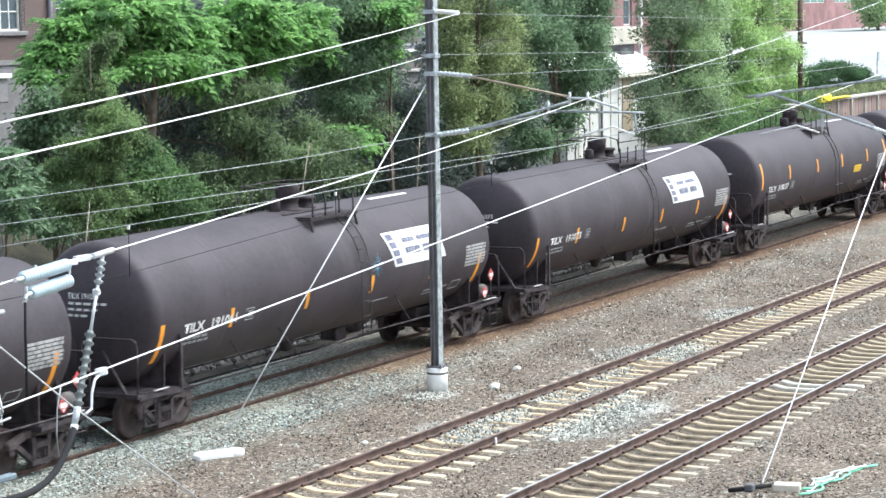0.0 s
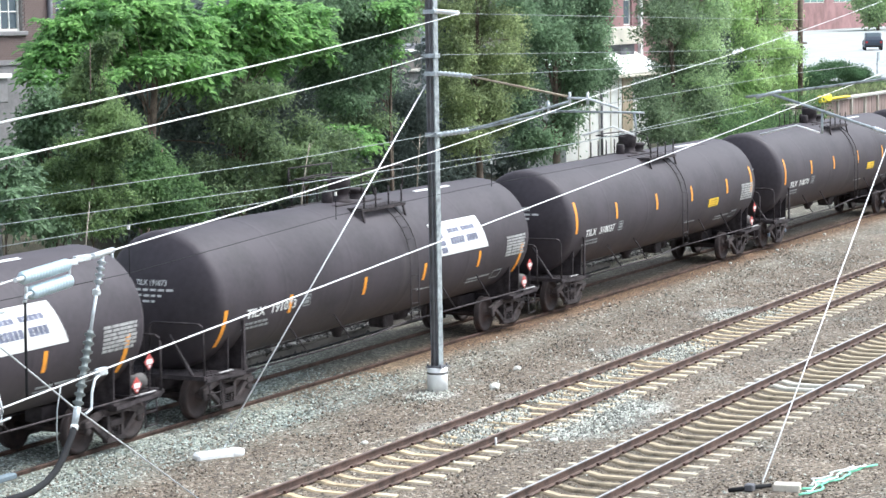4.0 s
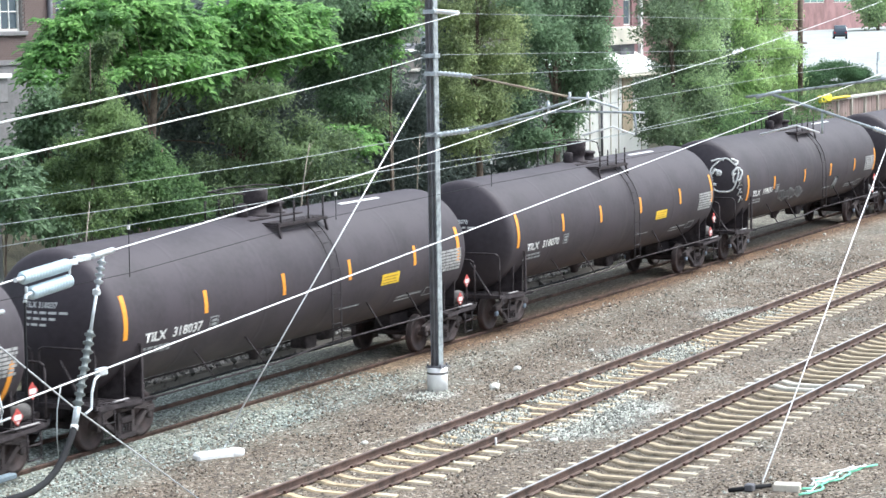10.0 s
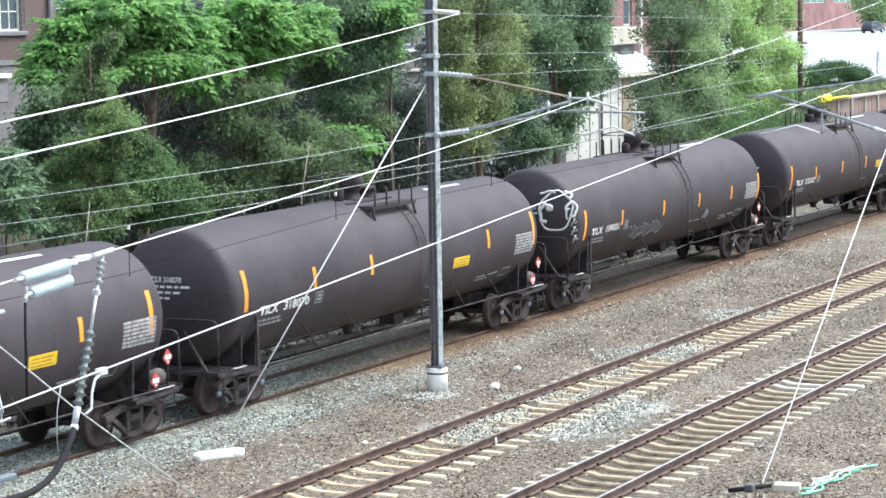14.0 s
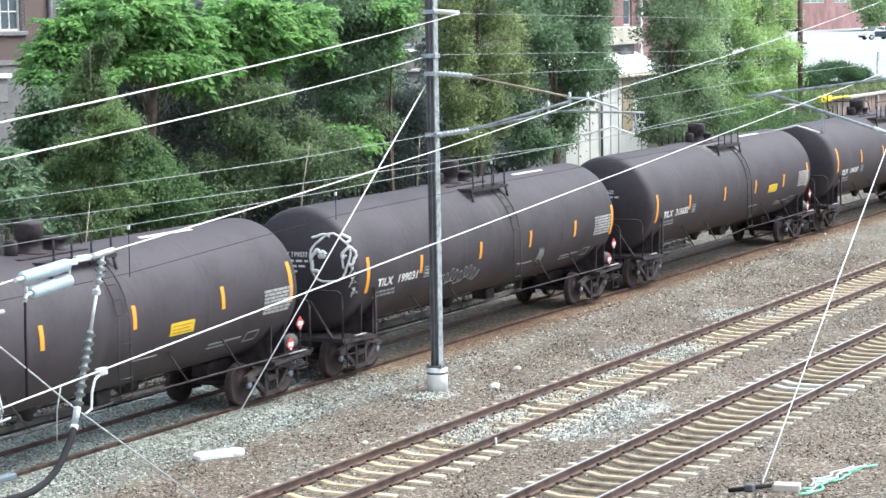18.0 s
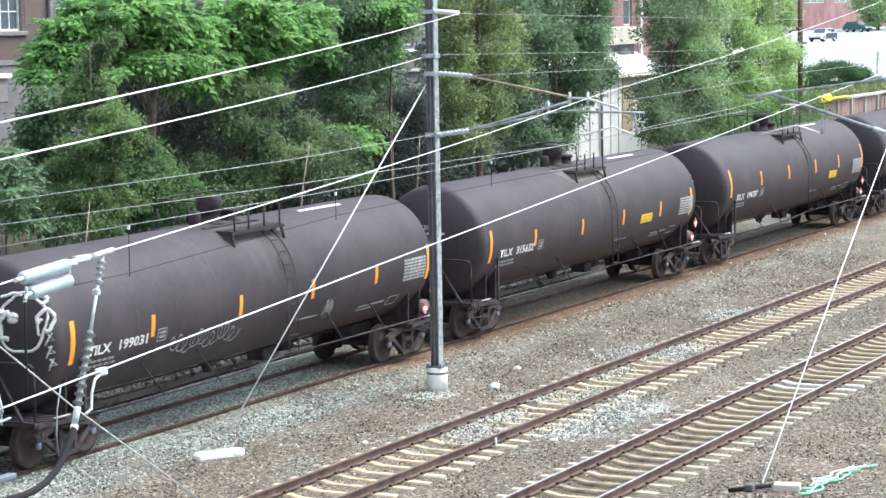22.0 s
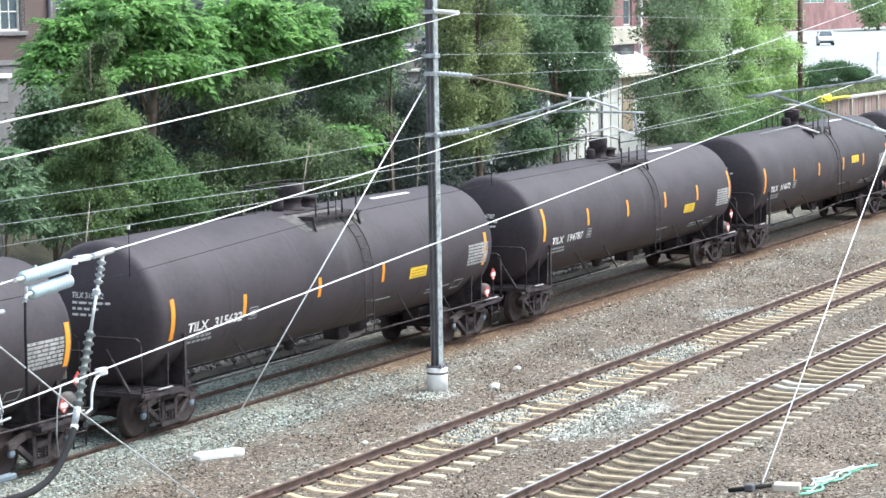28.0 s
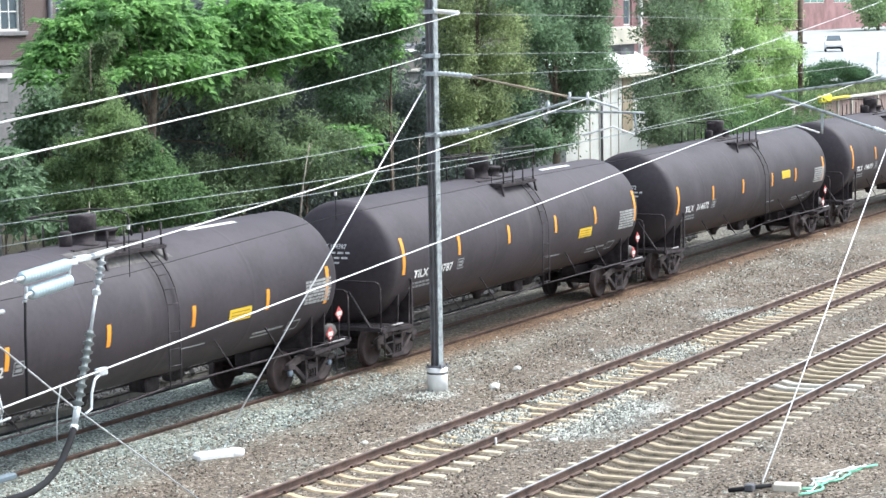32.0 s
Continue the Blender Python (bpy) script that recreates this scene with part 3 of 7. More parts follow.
def patch(bm, x0, x1, z0, z1, lift=0.006, n=8, lean=0.0):
    """A thin plate bent round the tank's side."""
    a0, a1 = angle_of(z0), angle_of(z1)
    grid = []
    for i in range(n + 1):
        f = i / n
        a = a0 + (a1 - a0) * f
        sh = lean * f
        grid.append([bm.verts.new(on_tank(x + sh, a, l)) for x, l in ((x0, 0.001), (x0, lift), (x1, lift), (x1, 0.001))])
    for u, v in zip(grid, grid[1:]):
        for j in range(3):
            bm.faces.new((u[j], u[j + 1], v[j + 1], v[j]))
    bm.faces.new(grid[0][::-1])
    bm.faces.new(grid[-1])
    return bm


def beam(bm, p, q, w, h):
    """A square bar from p to q."""
    p, q = Vector(p), Vector(q)
    d = q - p
    m = Matrix.Translation((p + q) / 2) @ d.to_track_quat("X", "Z").to_matrix().to_4x4() @ Matrix.Diagonal((d.length, w, h, 1))
    bmesh.ops.create_cube(bm, size=1.0, matrix=m)
    return bm


def text_mesh(name, words, size, place, mat, bold=0.0):
    """Built-in font lettering, each point set by place(x, y)."""
    cu = bpy.data.curves.new(name, "FONT")
    cu.body = words
    cu.size = size
    cu.offset = bold
    cu.resolution_u = 2
    tmp = bpy.data.objects.new(name, cu)
    scene.collection.objects.link(tmp)
    me = bpy.data.meshes.new_from_object(tmp.evaluated_get(bpy.context.evaluated_depsgraph_get()))
    bpy.data.objects.remove(tmp)
    for v in me.vertices:
        v.co = place(v.co.x, v.co.y)
    me.materials.clear()
    me.materials.append(mat)
    return me


def head_depth(r):
    """Distance behind the crown of the dished end at the radius r."""
    if r <= DISH * (R - KNUCKLE) / (DISH - KNUCKLE):
        return DISH - sqrt(DISH * DISH - r * r)
    return HEAD - sqrt(max(0.0, KNUCKLE ** 2 - (r - R + KNUCKLE) ** 2))


def tank_profile():
    p = [(head_depth(r), r) for r in (0.02, 0.3, 0.6, 0.9, 1.15)]
    turn = asin((R - KNUCKLE) / (DISH - KNUCKLE))
    for i in range(9):
        a = turn + (pi / 2 - turn) * i / 8
        p.append((HEAD - KNUCKLE * cos(a), R - KNUCKLE + KNUCKLE * sin(a)))
    body = []
    for x in (-4.51, -1.56, 1.34, 4.44):    # weld seams
        body += [(x - 0.12, 0), (x - 0.04, 0), (x - 0.02, 1), (x + 0.02, 1), (x + 0.04, 0), (x + 0.12, 0)]
    return [(FRONT - HEAD + d, r) for d, r in p] + [(x, R + 0.002 * k) for x, k in body] + [(BACK + HEAD - d, r) for d, r in p[::-1]]


def wheelset_mesh():
    """Two flanged wheels on an axle along y."""
    bm = bmx()
    m = Matrix.Rotation(radians(90), 4, "Z")
    turned(bm, [(-1.0, 0.07), (1.0, 0.07)], m, 10)
    for s in (-1, 1):
        prof = [(0.0, 0.10), (0.012, 0.15), (0.03, 0.17), (0.035, 0.36), (0.0, 0.385), (0.0, 0.462), (0.10, 0.455), (0.112, 0.462), (0.118, 0.482), (0.14, 0.482), (0.142, 0.38), (0.10, 0.36), (0.09, 0.15), (0.13, 0.10)]
        mm = Matrix.Translation((0, s * 0.84, 0)) @ Matrix.Rotation(radians(90 if s < 0 else -90), 4, "Z")
        turned(bm, prof, mm, 28)
    return finish("wheelset", bm, WHEEL)


def truck(car, x, cap_mat):
    """A two-axle bogie: bolster with side frames, springs, bearing caps and wheelsets."""
    bm = bmx()
    box(bm, -0.2, 0.2, -1.0, 1.0, 0.52, 0.78, 0.03)
    box(bm, -0.28, 0.28, -0.35, 0.35, 0.78, 0.93, 0.02)
    t = part("truck", bm, TRUCK, car, "dusty brown cast steel two-axle truck")
    t.location = (x, 0, 0)
    for s in (-1, 1):
        y = s * 1.02
        bm = bmx()
        for e in (-1, 1):
            beam(bm, (e * 0.95, y, 0.80), (e * 0.42, y, 0.93), 0.11, 0.13)
            beam(bm, (e * 0.70, y, 0.76), (e * 0.26, y, 0.42), 0.11, 0.10)
            beam(bm, (e * 0.24, y, 0.92), (e * 0.22, y, 0.40), 0.12, 0.09)
            box(bm, e * 0.86 - 0.14, e * 0.86 + 0.14, y - 0.07, y + 0.07, 0.72, 0.86, 0.02)
        beam(bm, (-0.45, y, 0.93), (0.45, y, 0.93), 0.12, 0.13)
        beam(bm, (-0.30, y, 0.38), (0.30, y, 0.38), 0.14, 0.10)
        part("side_frame", bm, TRUCK, t)
        bm = bmx()
        for k in (-0.12, 0.0, 0.12):
            pts = [(k + 0.05 * cos(a * 1.2), y + 0.05 * sin(a * 1.2), 0.43 + a * 0.0075) for a in range(26)]
            tube(bm, pts, 0.014, 4)
        box(bm, -0.2, 0.2, y - 0.08, y + 0.08, 0.63, 0.76, 0.02)
        part("spring_nest", bm, TRUCK, t)
        for e in (-1, 1):
            bm = bmx()
            turned(bm, [(0, 0.085), (0.05, 0.085), (0.065, 0.06), (0.07, 0.02)], Matrix.Translation((e * 0.86, s * 1.0, 0.66)) @ Matrix.Rotation(radians(s * 90), 4, "Z"), 14)
            part("bearing_cap", bm, cap_mat, t, "blue bearing cap" if cap_mat is BLUE else "")
    for e in (-1, 1):
        w = shared("wheelset", WHEELSET, t, Matrix.Translation((e * 0.86, 0, 0.662)))
    return t


WHEELSET = wheelset_mesh()
BAR_MESH = finish("walkway_bar", box(bmx(), -1.05, 1.05, -0.018, 0.018, -0.02, 0.02), STEEL)
CROSSBAR_MESH = finish("crossbar", box(bmx(), -0.025, 0.025, -0.2, 0.2, -0.021, 0.021), STEEL)
POST_MESH = finish("guard_post", tube(bmx(), [(0, 0, 0), (0, 0, 0.5)], 0.02, 6), STEEL)
SLAT_MESH = finish("slat", box(bmx(), -0.04, 0.04, -1.40, 1.40, -0.018, 0.018), STEEL)


# Pale colour stands in for the reflection along the platform edges.
EDGE_GLINT = material("pale steel with painted glint", (0.38, 0.36, 0.36), 0.6, vary=0.25, scale=12)
LADDER = material("dusty black ladder paint", (0.062, 0.054, 0.058), 0.8, vary=0.2, scale=3, fine=30, spec=0.3)
DUSTY = material("dusty grey steel", (0.13, 0.12, 0.115), 0.8, vary=0.25, scale=6)


def base_car(cap_mat):
    car = thing("tank_car", "black railway tank car", "tank car", "tank cars of the train")
    bm = bmx()
    turned(bm, tank_profile(), Matrix.Translation((0, 0, ZC)), 56)
    part("tank", bm, TANK, car, "black painted cylindrical tank with domed ends")
    # fittings on top
    for nm, x, y, prof, lab in (
            ("dome", 0.45, 0.0, [(0, 0.34), (0.06, 0.34), (0.08, 0.25), (0.24, 0.23), (0.26, 0.27), (0.60, 0.285), (0.63, 0.27), (0.65, 0.02)], "round black fittings dome"),
            ("manway", 1.22, 0.0, [(0, 0.28), (0.05, 0.28), (0.06, 0.21), (0.22, 0.21), (0.22, 0.25), (0.28, 0.25), (0.30, 0.2), (0.31, 0.02)], ""),
            ("valve", -0.12, 0.0, [(0, 0.13), (0.30, 0.13), (0.34, 0.09), (0.35, 0.02)], ""),
            ("vent", 0.95, 0.5, [(0, 0.07), (0.3, 0.07), (0.34, 0.02)], "")):
        bm = bmx()
        turned(bm, prof, Matrix.Translation((x, y, 4.10)) @ Matrix.Rotation(radians(-90), 4, "Y"), 22)
        part(nm, bm, STEEL, car, lab)
    bm = bmx()
    box(bm, -0.45, 1.75, -0.45, 0.45, 4.085, 4.115, 0.01)
    part("deck_plate", bm, STEEL, car)
    bm = bmx()
    tube(bm, [(-0.55, -0.35, 4.70), (-0.75, 0.1, 4.72), (-0.55, 0.62, 4.72), (0.5, 0.75, 4.73), (1.6, 0.70, 4.72), (1.95, 0.35, 4.70), (2.0, 0.0, 4.60), (2.0, -0.1, 4.16)], 0.018, 6)
    part("guard_hoop", bm, STEEL, car)
    for s in (-1, 1):
        wk = part("walkway", box(bmx(), -0.27, 1.87, min(s * 1.0, s * 1.04), max(s * 1.0, s * 1.04), 3.955, 4.02), STEEL, car, "grated steel walkway")
        for x in (-0.25, 0.45, 1.15, 1.85):
            shared("crossbar", CROSSBAR_MESH, wk, Matrix.Translation((x, s * 0.8, 3.976)))
        for x in (-0.22, 1.82):
            part("strut", beam(bmx(), (x, s * 0.98, 3.99), (x, s * 1.06, 3.70), 0.05, 0.05), STEEL, wk)
        for i in range(7):
            shared("walkway_bar", BAR_MESH, wk, Matrix.Translation((0.8, s * (0.62 + 0.06 * i), 4.02)))
        for x in (-0.1, 0.47, 1.10, 1.75):
            shared("guard_post", POST_MESH, car, Matrix.Translation((x, s * 0.99, 3.98)))
    # side ladders
    for s in (-1, 1):
        bm = bmx()
        for x in (1.10, 1.50):
            arc = [(x, s * (R + 0.07) * cos(a), ZC + (R + 0.07) * sin(a)) for a in (0.95, 0.75, 0.55, 0.35, 0.15, 0.0)]
            tube(bm, [*arc, (x, s * (R + 0.07), 1.9), (x, s * (R + 0.07), 1.22)], 0.016, 6)
        for k in range(9):
            a = 0.95 - 0.2 * k if k < 5 else 0
            z = ZC + (R + 0.07) * sin(a) if k < 5 else 2.66 - 0.34 * (k - 4)
            y = s * (R + 0.07) * (cos(a) if k < 5 else 1)
            tube(bm, [(1.10, y, z), (1.50, y, z)], 0.011, 6)
        part("ladder", bm, LADDER, car, "narrow steel side ladder")
    # sills, saddles, end platforms, couplers
    for e in (-1, 1):
        tx, ex = TRUCK_X[e], END_X[e]
        bm = bmx()
        box(bm, min(tx - e * 1.2, ex), max(tx - e * 1.2, ex), -0.22, 0.22, 0.82, 1.14, 0.02)
        part("stub_sill", bm, STEEL, car)
        bm = bmx()
        for k in (-0.28, 0.28):
            x = tx + k
            pts = [(x, y, z) for y, z in ((-1.25, 1.12), (1.25, 1.12), (1.28, 2.02), (0.9, 1.50), (0.0, 1.20), (-0.9, 1.50), (-1.28, 2.02))]
            a = [bm.verts.new((px - 0.02, py, pz)) for px, py, pz in pts]
            b = [bm.verts.new((px + 0.02, py, pz)) for px, py, pz in pts]
            n = len(a)
            for i in range(n):
                bm.faces.new((a[i], a[(i + 1) % n], b[(i + 1) % n], b[i]))
            bm.faces.new(a)
            bm.faces.new(b[::-1])
        box(bm, tx - 0.3, tx + 0.3, -1.3, 1.3, 0.96, 1.11, 0.02)
        part("saddle", bm, STEEL, car)
        bm = bmx()
        lo, hi = min(ex - e * 0.93, ex - e * 0.04), max(ex - e * 0.93, ex - e * 0.04)
        box(bm, lo, hi, -1.44, -1.405, 1.06, 1.19)
        box(bm, lo, hi, 1.405, 1.44, 1.06, 1.19)
        box(bm, ex - 0.04, ex + 0.04, -1.46, 1.46, 1.13, 1.22)
        box(bm, lo, hi, -0.05, 0.05, 1.10, 1.16)
        ep = part("end_platform", bm, STEEL, car, "slatted end platform")
        for i in range(6):
            shared("slat", SLAT_MESH, ep, Matrix.Translation((lo + 0.06 + (hi - lo - 0.12) * i / 5, 0, 1.183)))
        for s in (-1, 1):
            bm = bmx()
            zt, yi, hx = (2.30, 0.08, -7.74) if e < 0 else (2.30, 0.72, 8.58)
            tube(bm, [(hx, s * 1.42, 1.18), (hx, s * 1.42, zt - 0.14), (hx, s * 1.39, zt - 0.05), (hx, s * 1.30, zt), (hx, s * (yi + 0.12), zt), (hx, s * (yi + 0.03), zt - 0.05), (hx, s * yi, zt - 0.14), (hx, s * yi, 1.20)], 0.024, 7)
            part("handrail", bm, STEEL, car)
            bm = bmx()
            if e < 0:
                beam(bm, (ex, s * 1.15, 1.22), (ex + 0.16, s * 0.5, 2.02), 0.05, 0.05)
            else:
                beam(bm, (8.40, s * 1.1, 1.2), (8.05, s * 0.9, 1.85), 0.06, 0.06)
            part("brace", bm, STEEL, car)
            bm = bmx()
            for x in (ex - e * 0.2, ex - e * 0.6):
                tube(bm, [(x, s * 1.43, 1.10), (x, s * 1.43, 0.52)], 0.018, 6)
            for z in (0.54, 0.82):
                tube(bm, [(ex - e * 0.6, s * 1.43, z), (ex - e * 0.2, s * 1.43, z)], 0.016, 6)
            part("step", bm, STEEL, car)
            bm = bmx()
            x0, x1 = (7.55, 8.3) if e > 0 else (-7.24, -6.74)
            box(bm, x0, x1, min(s * 1.43, s * 1.49), max(s * 1.43, s * 1.49), 1.205, 1.235, 0.008)
            part("tread_edge", bm, EDGE_GLINT, car, "pale tread edge with its glint in the colour")
            bm = bmx()
            beam(bm, (tx - e * 0.5, s * 1.42, 1.08), (ex - e * 0.05, s * 1.42, 1.14), 0.10, 0.08)
            part("side_sill", bm, STEEL, car)
            if e > 0:
                continue
            bm = bmx()
            beam(bm, (e * 6.25, s * 1.45, 1.06), (e * 6.25, s * 1.45, 2.22), 0.05, 0.07)
            beam(bm, (e * 6.25, s * 1.45, 2.2), (e * 6.4, s * 1.35, 2.26), 0.05, 0.05)
            part("corner_post", bm, STEEL, car)
        bm = bmx()
        cx = 0.45 + e * 8.95
        box(bm, min(ex - e * 0.08, cx - e * 0.18), max(ex - e * 0.08, cx - e * 0.18), -0.09, 0.09, 0.90, 1.03, 0.02)
        box(bm, min(cx - e * 0.22, cx), max(cx - e * 0.22, cx), -0.16, 0.13, 0.84, 1.12, 0.04)
        part("coupler", bm, TRUCK, car, "brown knuckle coupler")
        bm = bmx()
        tube(bm, [(ex - e * 0.04, -0.35, 1.0), (ex + e * 0.12, -0.38, 0.8), (cx - e * 0.25, -0.34, 0.70), (cx - e * 0.05, -0.25, 0.76)], 0.025, 6)
        part("air_hose", bm, RUBBER, car)
    bm = bmx()
    turned(bm, [(-0.30, 0.02), (-0.27, 0.10), (-0.18, 0.165), (0.18, 0.165), (0.27, 0.10), (0.30, 0.02)], Matrix.Translation((8.30, -1.0, 1.37)), 14)
    part("air_reservoir", bm, DUSTY, car, "dusty grey air reservoir")
    # side rods and stays
    for s in (-1, 1):
        bm = bmx()
        tube(bm, [(1.0, s * 1.47, 1.22), (7.75, s * 1.47, 1.22)], 0.022, 6)
        for x in (3.6, 5.6):
            tube(bm, [(x, s * 1.47, 1.22), (x - 0.42, s * 1.28, 1.88)], 0.018, 6)
        part("side_rail", bm, STEEL, car)
        bm = bmx()
        tube(bm, [(-6.2, s * 1.47, 1.10), (-1.2, s * 1.47, 1.10), (1.0, s * 1.47, 1.22)], 0.022, 6)
        for x in (-3.6, -1.6):
            tube(bm, [(x, s * 1.47, 1.10), (x - 0.42, s * 1.2, 1.78)], 0.018, 6)
        part("side_rail", bm, STEEL, car)
    # underside
    bm = bmx()
    turned(bm, [(0, 0.22), (0.15, 0.2), (0.2, 0.13), (0.32, 0.10), (0.34, 0.02)], Matrix.Translation((0.2, 0, 1.22)) @ Matrix.Rotation(radians(90), 4, "Y"), 16)
    part("bottom_valve", bm, STEEL, car)
    bm = bmx()
    turned(bm, [(0, 0.02), (0.03, 0.16), (0.45, 0.18), (0.5, 0.05), (0.9, 0.04)], Matrix.Translation((3.9, 0.45, 0.95)), 14)
    tube(bm, [(-7.6, 0.3, 0.96), (-5.5, 0.32, 0.99), (5.5, 0.32, 0.99), (8.4, 0.3, 0.96)], 0.024, 6)
    box(bm, 2.2, 2.7, -0.2, 0.25, 0.85, 1.15, 0.03)
    box(bm, 2.6, 4.0, -0.03, 0.05, 1.1, 1.3)
    part("brake_gear", bm, STEEL, car)
    for e in (-1, 1):
        truck(car, TRUCK_X[e], cap_mat)
    return car


def data_lines(bm, x0, z0, rows, row_h, place):
    """Rows of short bars that stand for unreadable print."""
    rng = random.Random(int(x0 * 100) + rows)
    for r in range(rows):
        x = x0
        end = x0 + rng.uniform(0.8, 1.15)
        while x < end:
            w = rng.uniform(0.06, 0.2)
            place(bm, x, x + w, z0 - r * row_h * 1.9, z0 - r * row_h * 1.9 + row_h)
            x += w + 0.05


BANNER_INK = material("faded blue print", (0.17, 0.18, 0.25), 0.6, vary=0.25, scale=8)
PANEL_PRINT = material("worn pale stencil", (0.40, 0.40, 0.39), 0.6, vary=0.2, scale=9)
UPPER = ((2.42, 2.87), (2.22, 3.07))
LOW, MIDDLE, HIGH = ((2.11, 2.52), (1.70, 2.49)), ((2.31, 2.75), (2.13, 2.97)), ((2.54, 3.01), (2.36, 3.24))


def dress(car, number, style, strips, yellow_x=3.6, graffiti=False, blue_tag=False, tall=False):
    """Tape, stencils and placards of one car."""
    for i, x in enumerate(strips[0]):
        end = i in (0, 5)
        z0, z1 = strips[2] if end else strips[1]
        bm = bmx()
        w = 0.07 if end else 0.062
        patch(bm, x - w, x + w, z0, z1, n=8)
        part("reflective_strip", bm, ORANGE, car, "orange reflective tape strip")
    flat = lambda b, x0, x1, z0, z1: patch(b, x0, x1, z0, z1, 0.009, 2)
    for nm, words, x0 in (("owner_mark", number[:4], -6.10), ("stencil_number", number[5:], -5.12)):
        ob = new(nm, text_mesh(nm, words, 0.40, lambda x, y: on_tank(x0 + x * 0.90, angle_of(2.21) + y * 0.70 / R, 0.008), WHITE, 0.012))
        ob.parent = car
        tagged(ob, "white stencilled reporting mark")
    bm = bmx()
    data_lines(bm, -6.15, 2.05, 2, 0.05, flat)
    tagged(part("small_print", bm, GREY_PRINT, car, "small grey stencilled lines"), kind="stuff")
    bm = bmx()
    for a, b, c, d in ((-3.76, -3.44, 2.18, 2.20), (-3.76, -3.44, 2.42, 2.44), (-3.76, -3.74, 2.2, 2.42), (-3.46, -3.44, 2.2, 2.42), (-3.70, -3.50, 2.24, 2.30), (-3.70, -3.50, 2.33, 2.38)):
        flat(bm, a, b, c, d)
    part("stencil_box", bm, GREY_PRINT, car)
    # pale data panel near the rear end
    rng2 = random.Random(int(number[-2:]))
    bm = bmx()
    for k in range(7):
        x = 6.60
        while x < 7.66:
            w = min(rng2.uniform(0.10, 0.34), 7.70 - x)
            patch(bm, x, x + w, 2.67 - 0.078 * k, 2.725 - 0.078 * k, 0.009, 2)
            x += w + 0.03
    tagged(part("data_panel", bm, PANEL_PRINT, car, "grey stencilled data panel"), kind="stuff")
    bm = bmx()
    patch(bm, 4.75, 6.0, 1.78, 1.82, 0.009, 2)
    patch(bm, 4.75, 5.5, 1.70, 1.73, 0.009, 2)
    for a, b, c, d in ((6.2, 6.7, 1.66, 1.68), (6.2, 6.7, 1.86, 1.88), (6.2, 6.23, 1.66, 1.88), (6.67, 6.7, 1.66, 1.88)):
        flat(bm, a, b, c, d)
    patch(bm, 1.9, 2.8, 1.86, 1.885, 0.009, 2)
    tagged(part("small_print", bm, GREY_PRINT, car, "small grey stencilled lines"), kind="stuff")
    # lettering on the domed end
    def on_head(y, z):
        return Vector((FRONT - HEAD + head_depth(min(1.45, sqrt(y * y + (z - ZC) ** 2))) - 0.012, y, z))
    me = text_mesh("end_number", number, 0.20, lambda x, y: on_head(0.36 - x * 0.72, 3.04 + y * 0.8), WHITE, 0.004)
    ob = new("end_number", me)
    ob.parent = car
    tagged(ob, kind="stuff")
    bm = bmx()
    rng = random.Random(int(number[-3:]) if number[-3:].isdigit() else 5)
    for r in range(3):
        y = 0.34
        while y > -0.52 + 0.2 * r:
            w = rng.uniform(0.08, 0.2)
            vs = [bm.verts.new(on_head(a, b)) for a, b in ((y, 2.92 - 0.12 * r), (y - w, 2.92 - 0.12 * r), (y - w, 2.97 - 0.12 * r), (y, 2.97 - 0.12 * r))]
            bm.faces.new(vs)
            y -= w + 0.05
    tagged(part("end_print", bm, WHITE, car), kind="stuff")
    # hazard diamonds at the rear end
    for x, z, y in ((8.30, 1.80, -1.34), (7.68, 1.42, -1.46)):
        bm = bmx()
        d = 0.17
        a = [bm.verts.new((x + u * d, y, z + v * d)) for u, v in ((0, -1), (1, 0), (0, 1), (-1, 0))]
        f = bm.faces.new(a)
        g = bmesh.ops.extrude_face_region(bm, geom=[f])
        bmesh.ops.translate(bm, verts=[v for v in g["geom"] if isinstance(v, bmesh.types.BMVert)], vec=(0, 0.012, 0))
        p = part("hazard_placard", bm, RED_SIGN, car, "red and white diamond hazard placard")
        bm = bmx()
        box(bm, x - 0.105, x + 0.105, y - 0.006, y - 0.003, z - 0.05, z + 0.05)
        box(bm, x - 0.03, x + 0.03, y - 0.006, y - 0.003, z - 0.12, z - 0.07)
        part("placard_print", bm, WHITE, p)
        bm = bmx()
        beam(bm, (x, y + 0.02, 1.18), (x, y + 0.02, z + 0.1), 0.04, 0.02)
        part("placard_post", bm, STEEL, car)
    bm = bmx()
    patch(bm, 3.7, 5.6, 4.105, 4.128, 0.008, 2)
    part("roof_stencil", bm, WHITE, car, "white painted strip on the tank top")
    if tall:
        for s in (-1, 1):
            bm = bmx()
            for x in (-0.22, 1.82):
                tube(bm, [(x, s * 0.99, 4.40), (x, s * 0.99, 4.95)], 0.02, 6)
            tube(bm, [(-0.22, s * 0.99, 4.95), (1.82, s * 0.99, 4.95)], 0.02, 6)
            tube(bm, [(-0.22, s * 0.99, 4.65), (1.82, s * 0.99, 4.65)], 0.016, 6)
            part("tall_guard_rail", bm, STEEL, car)
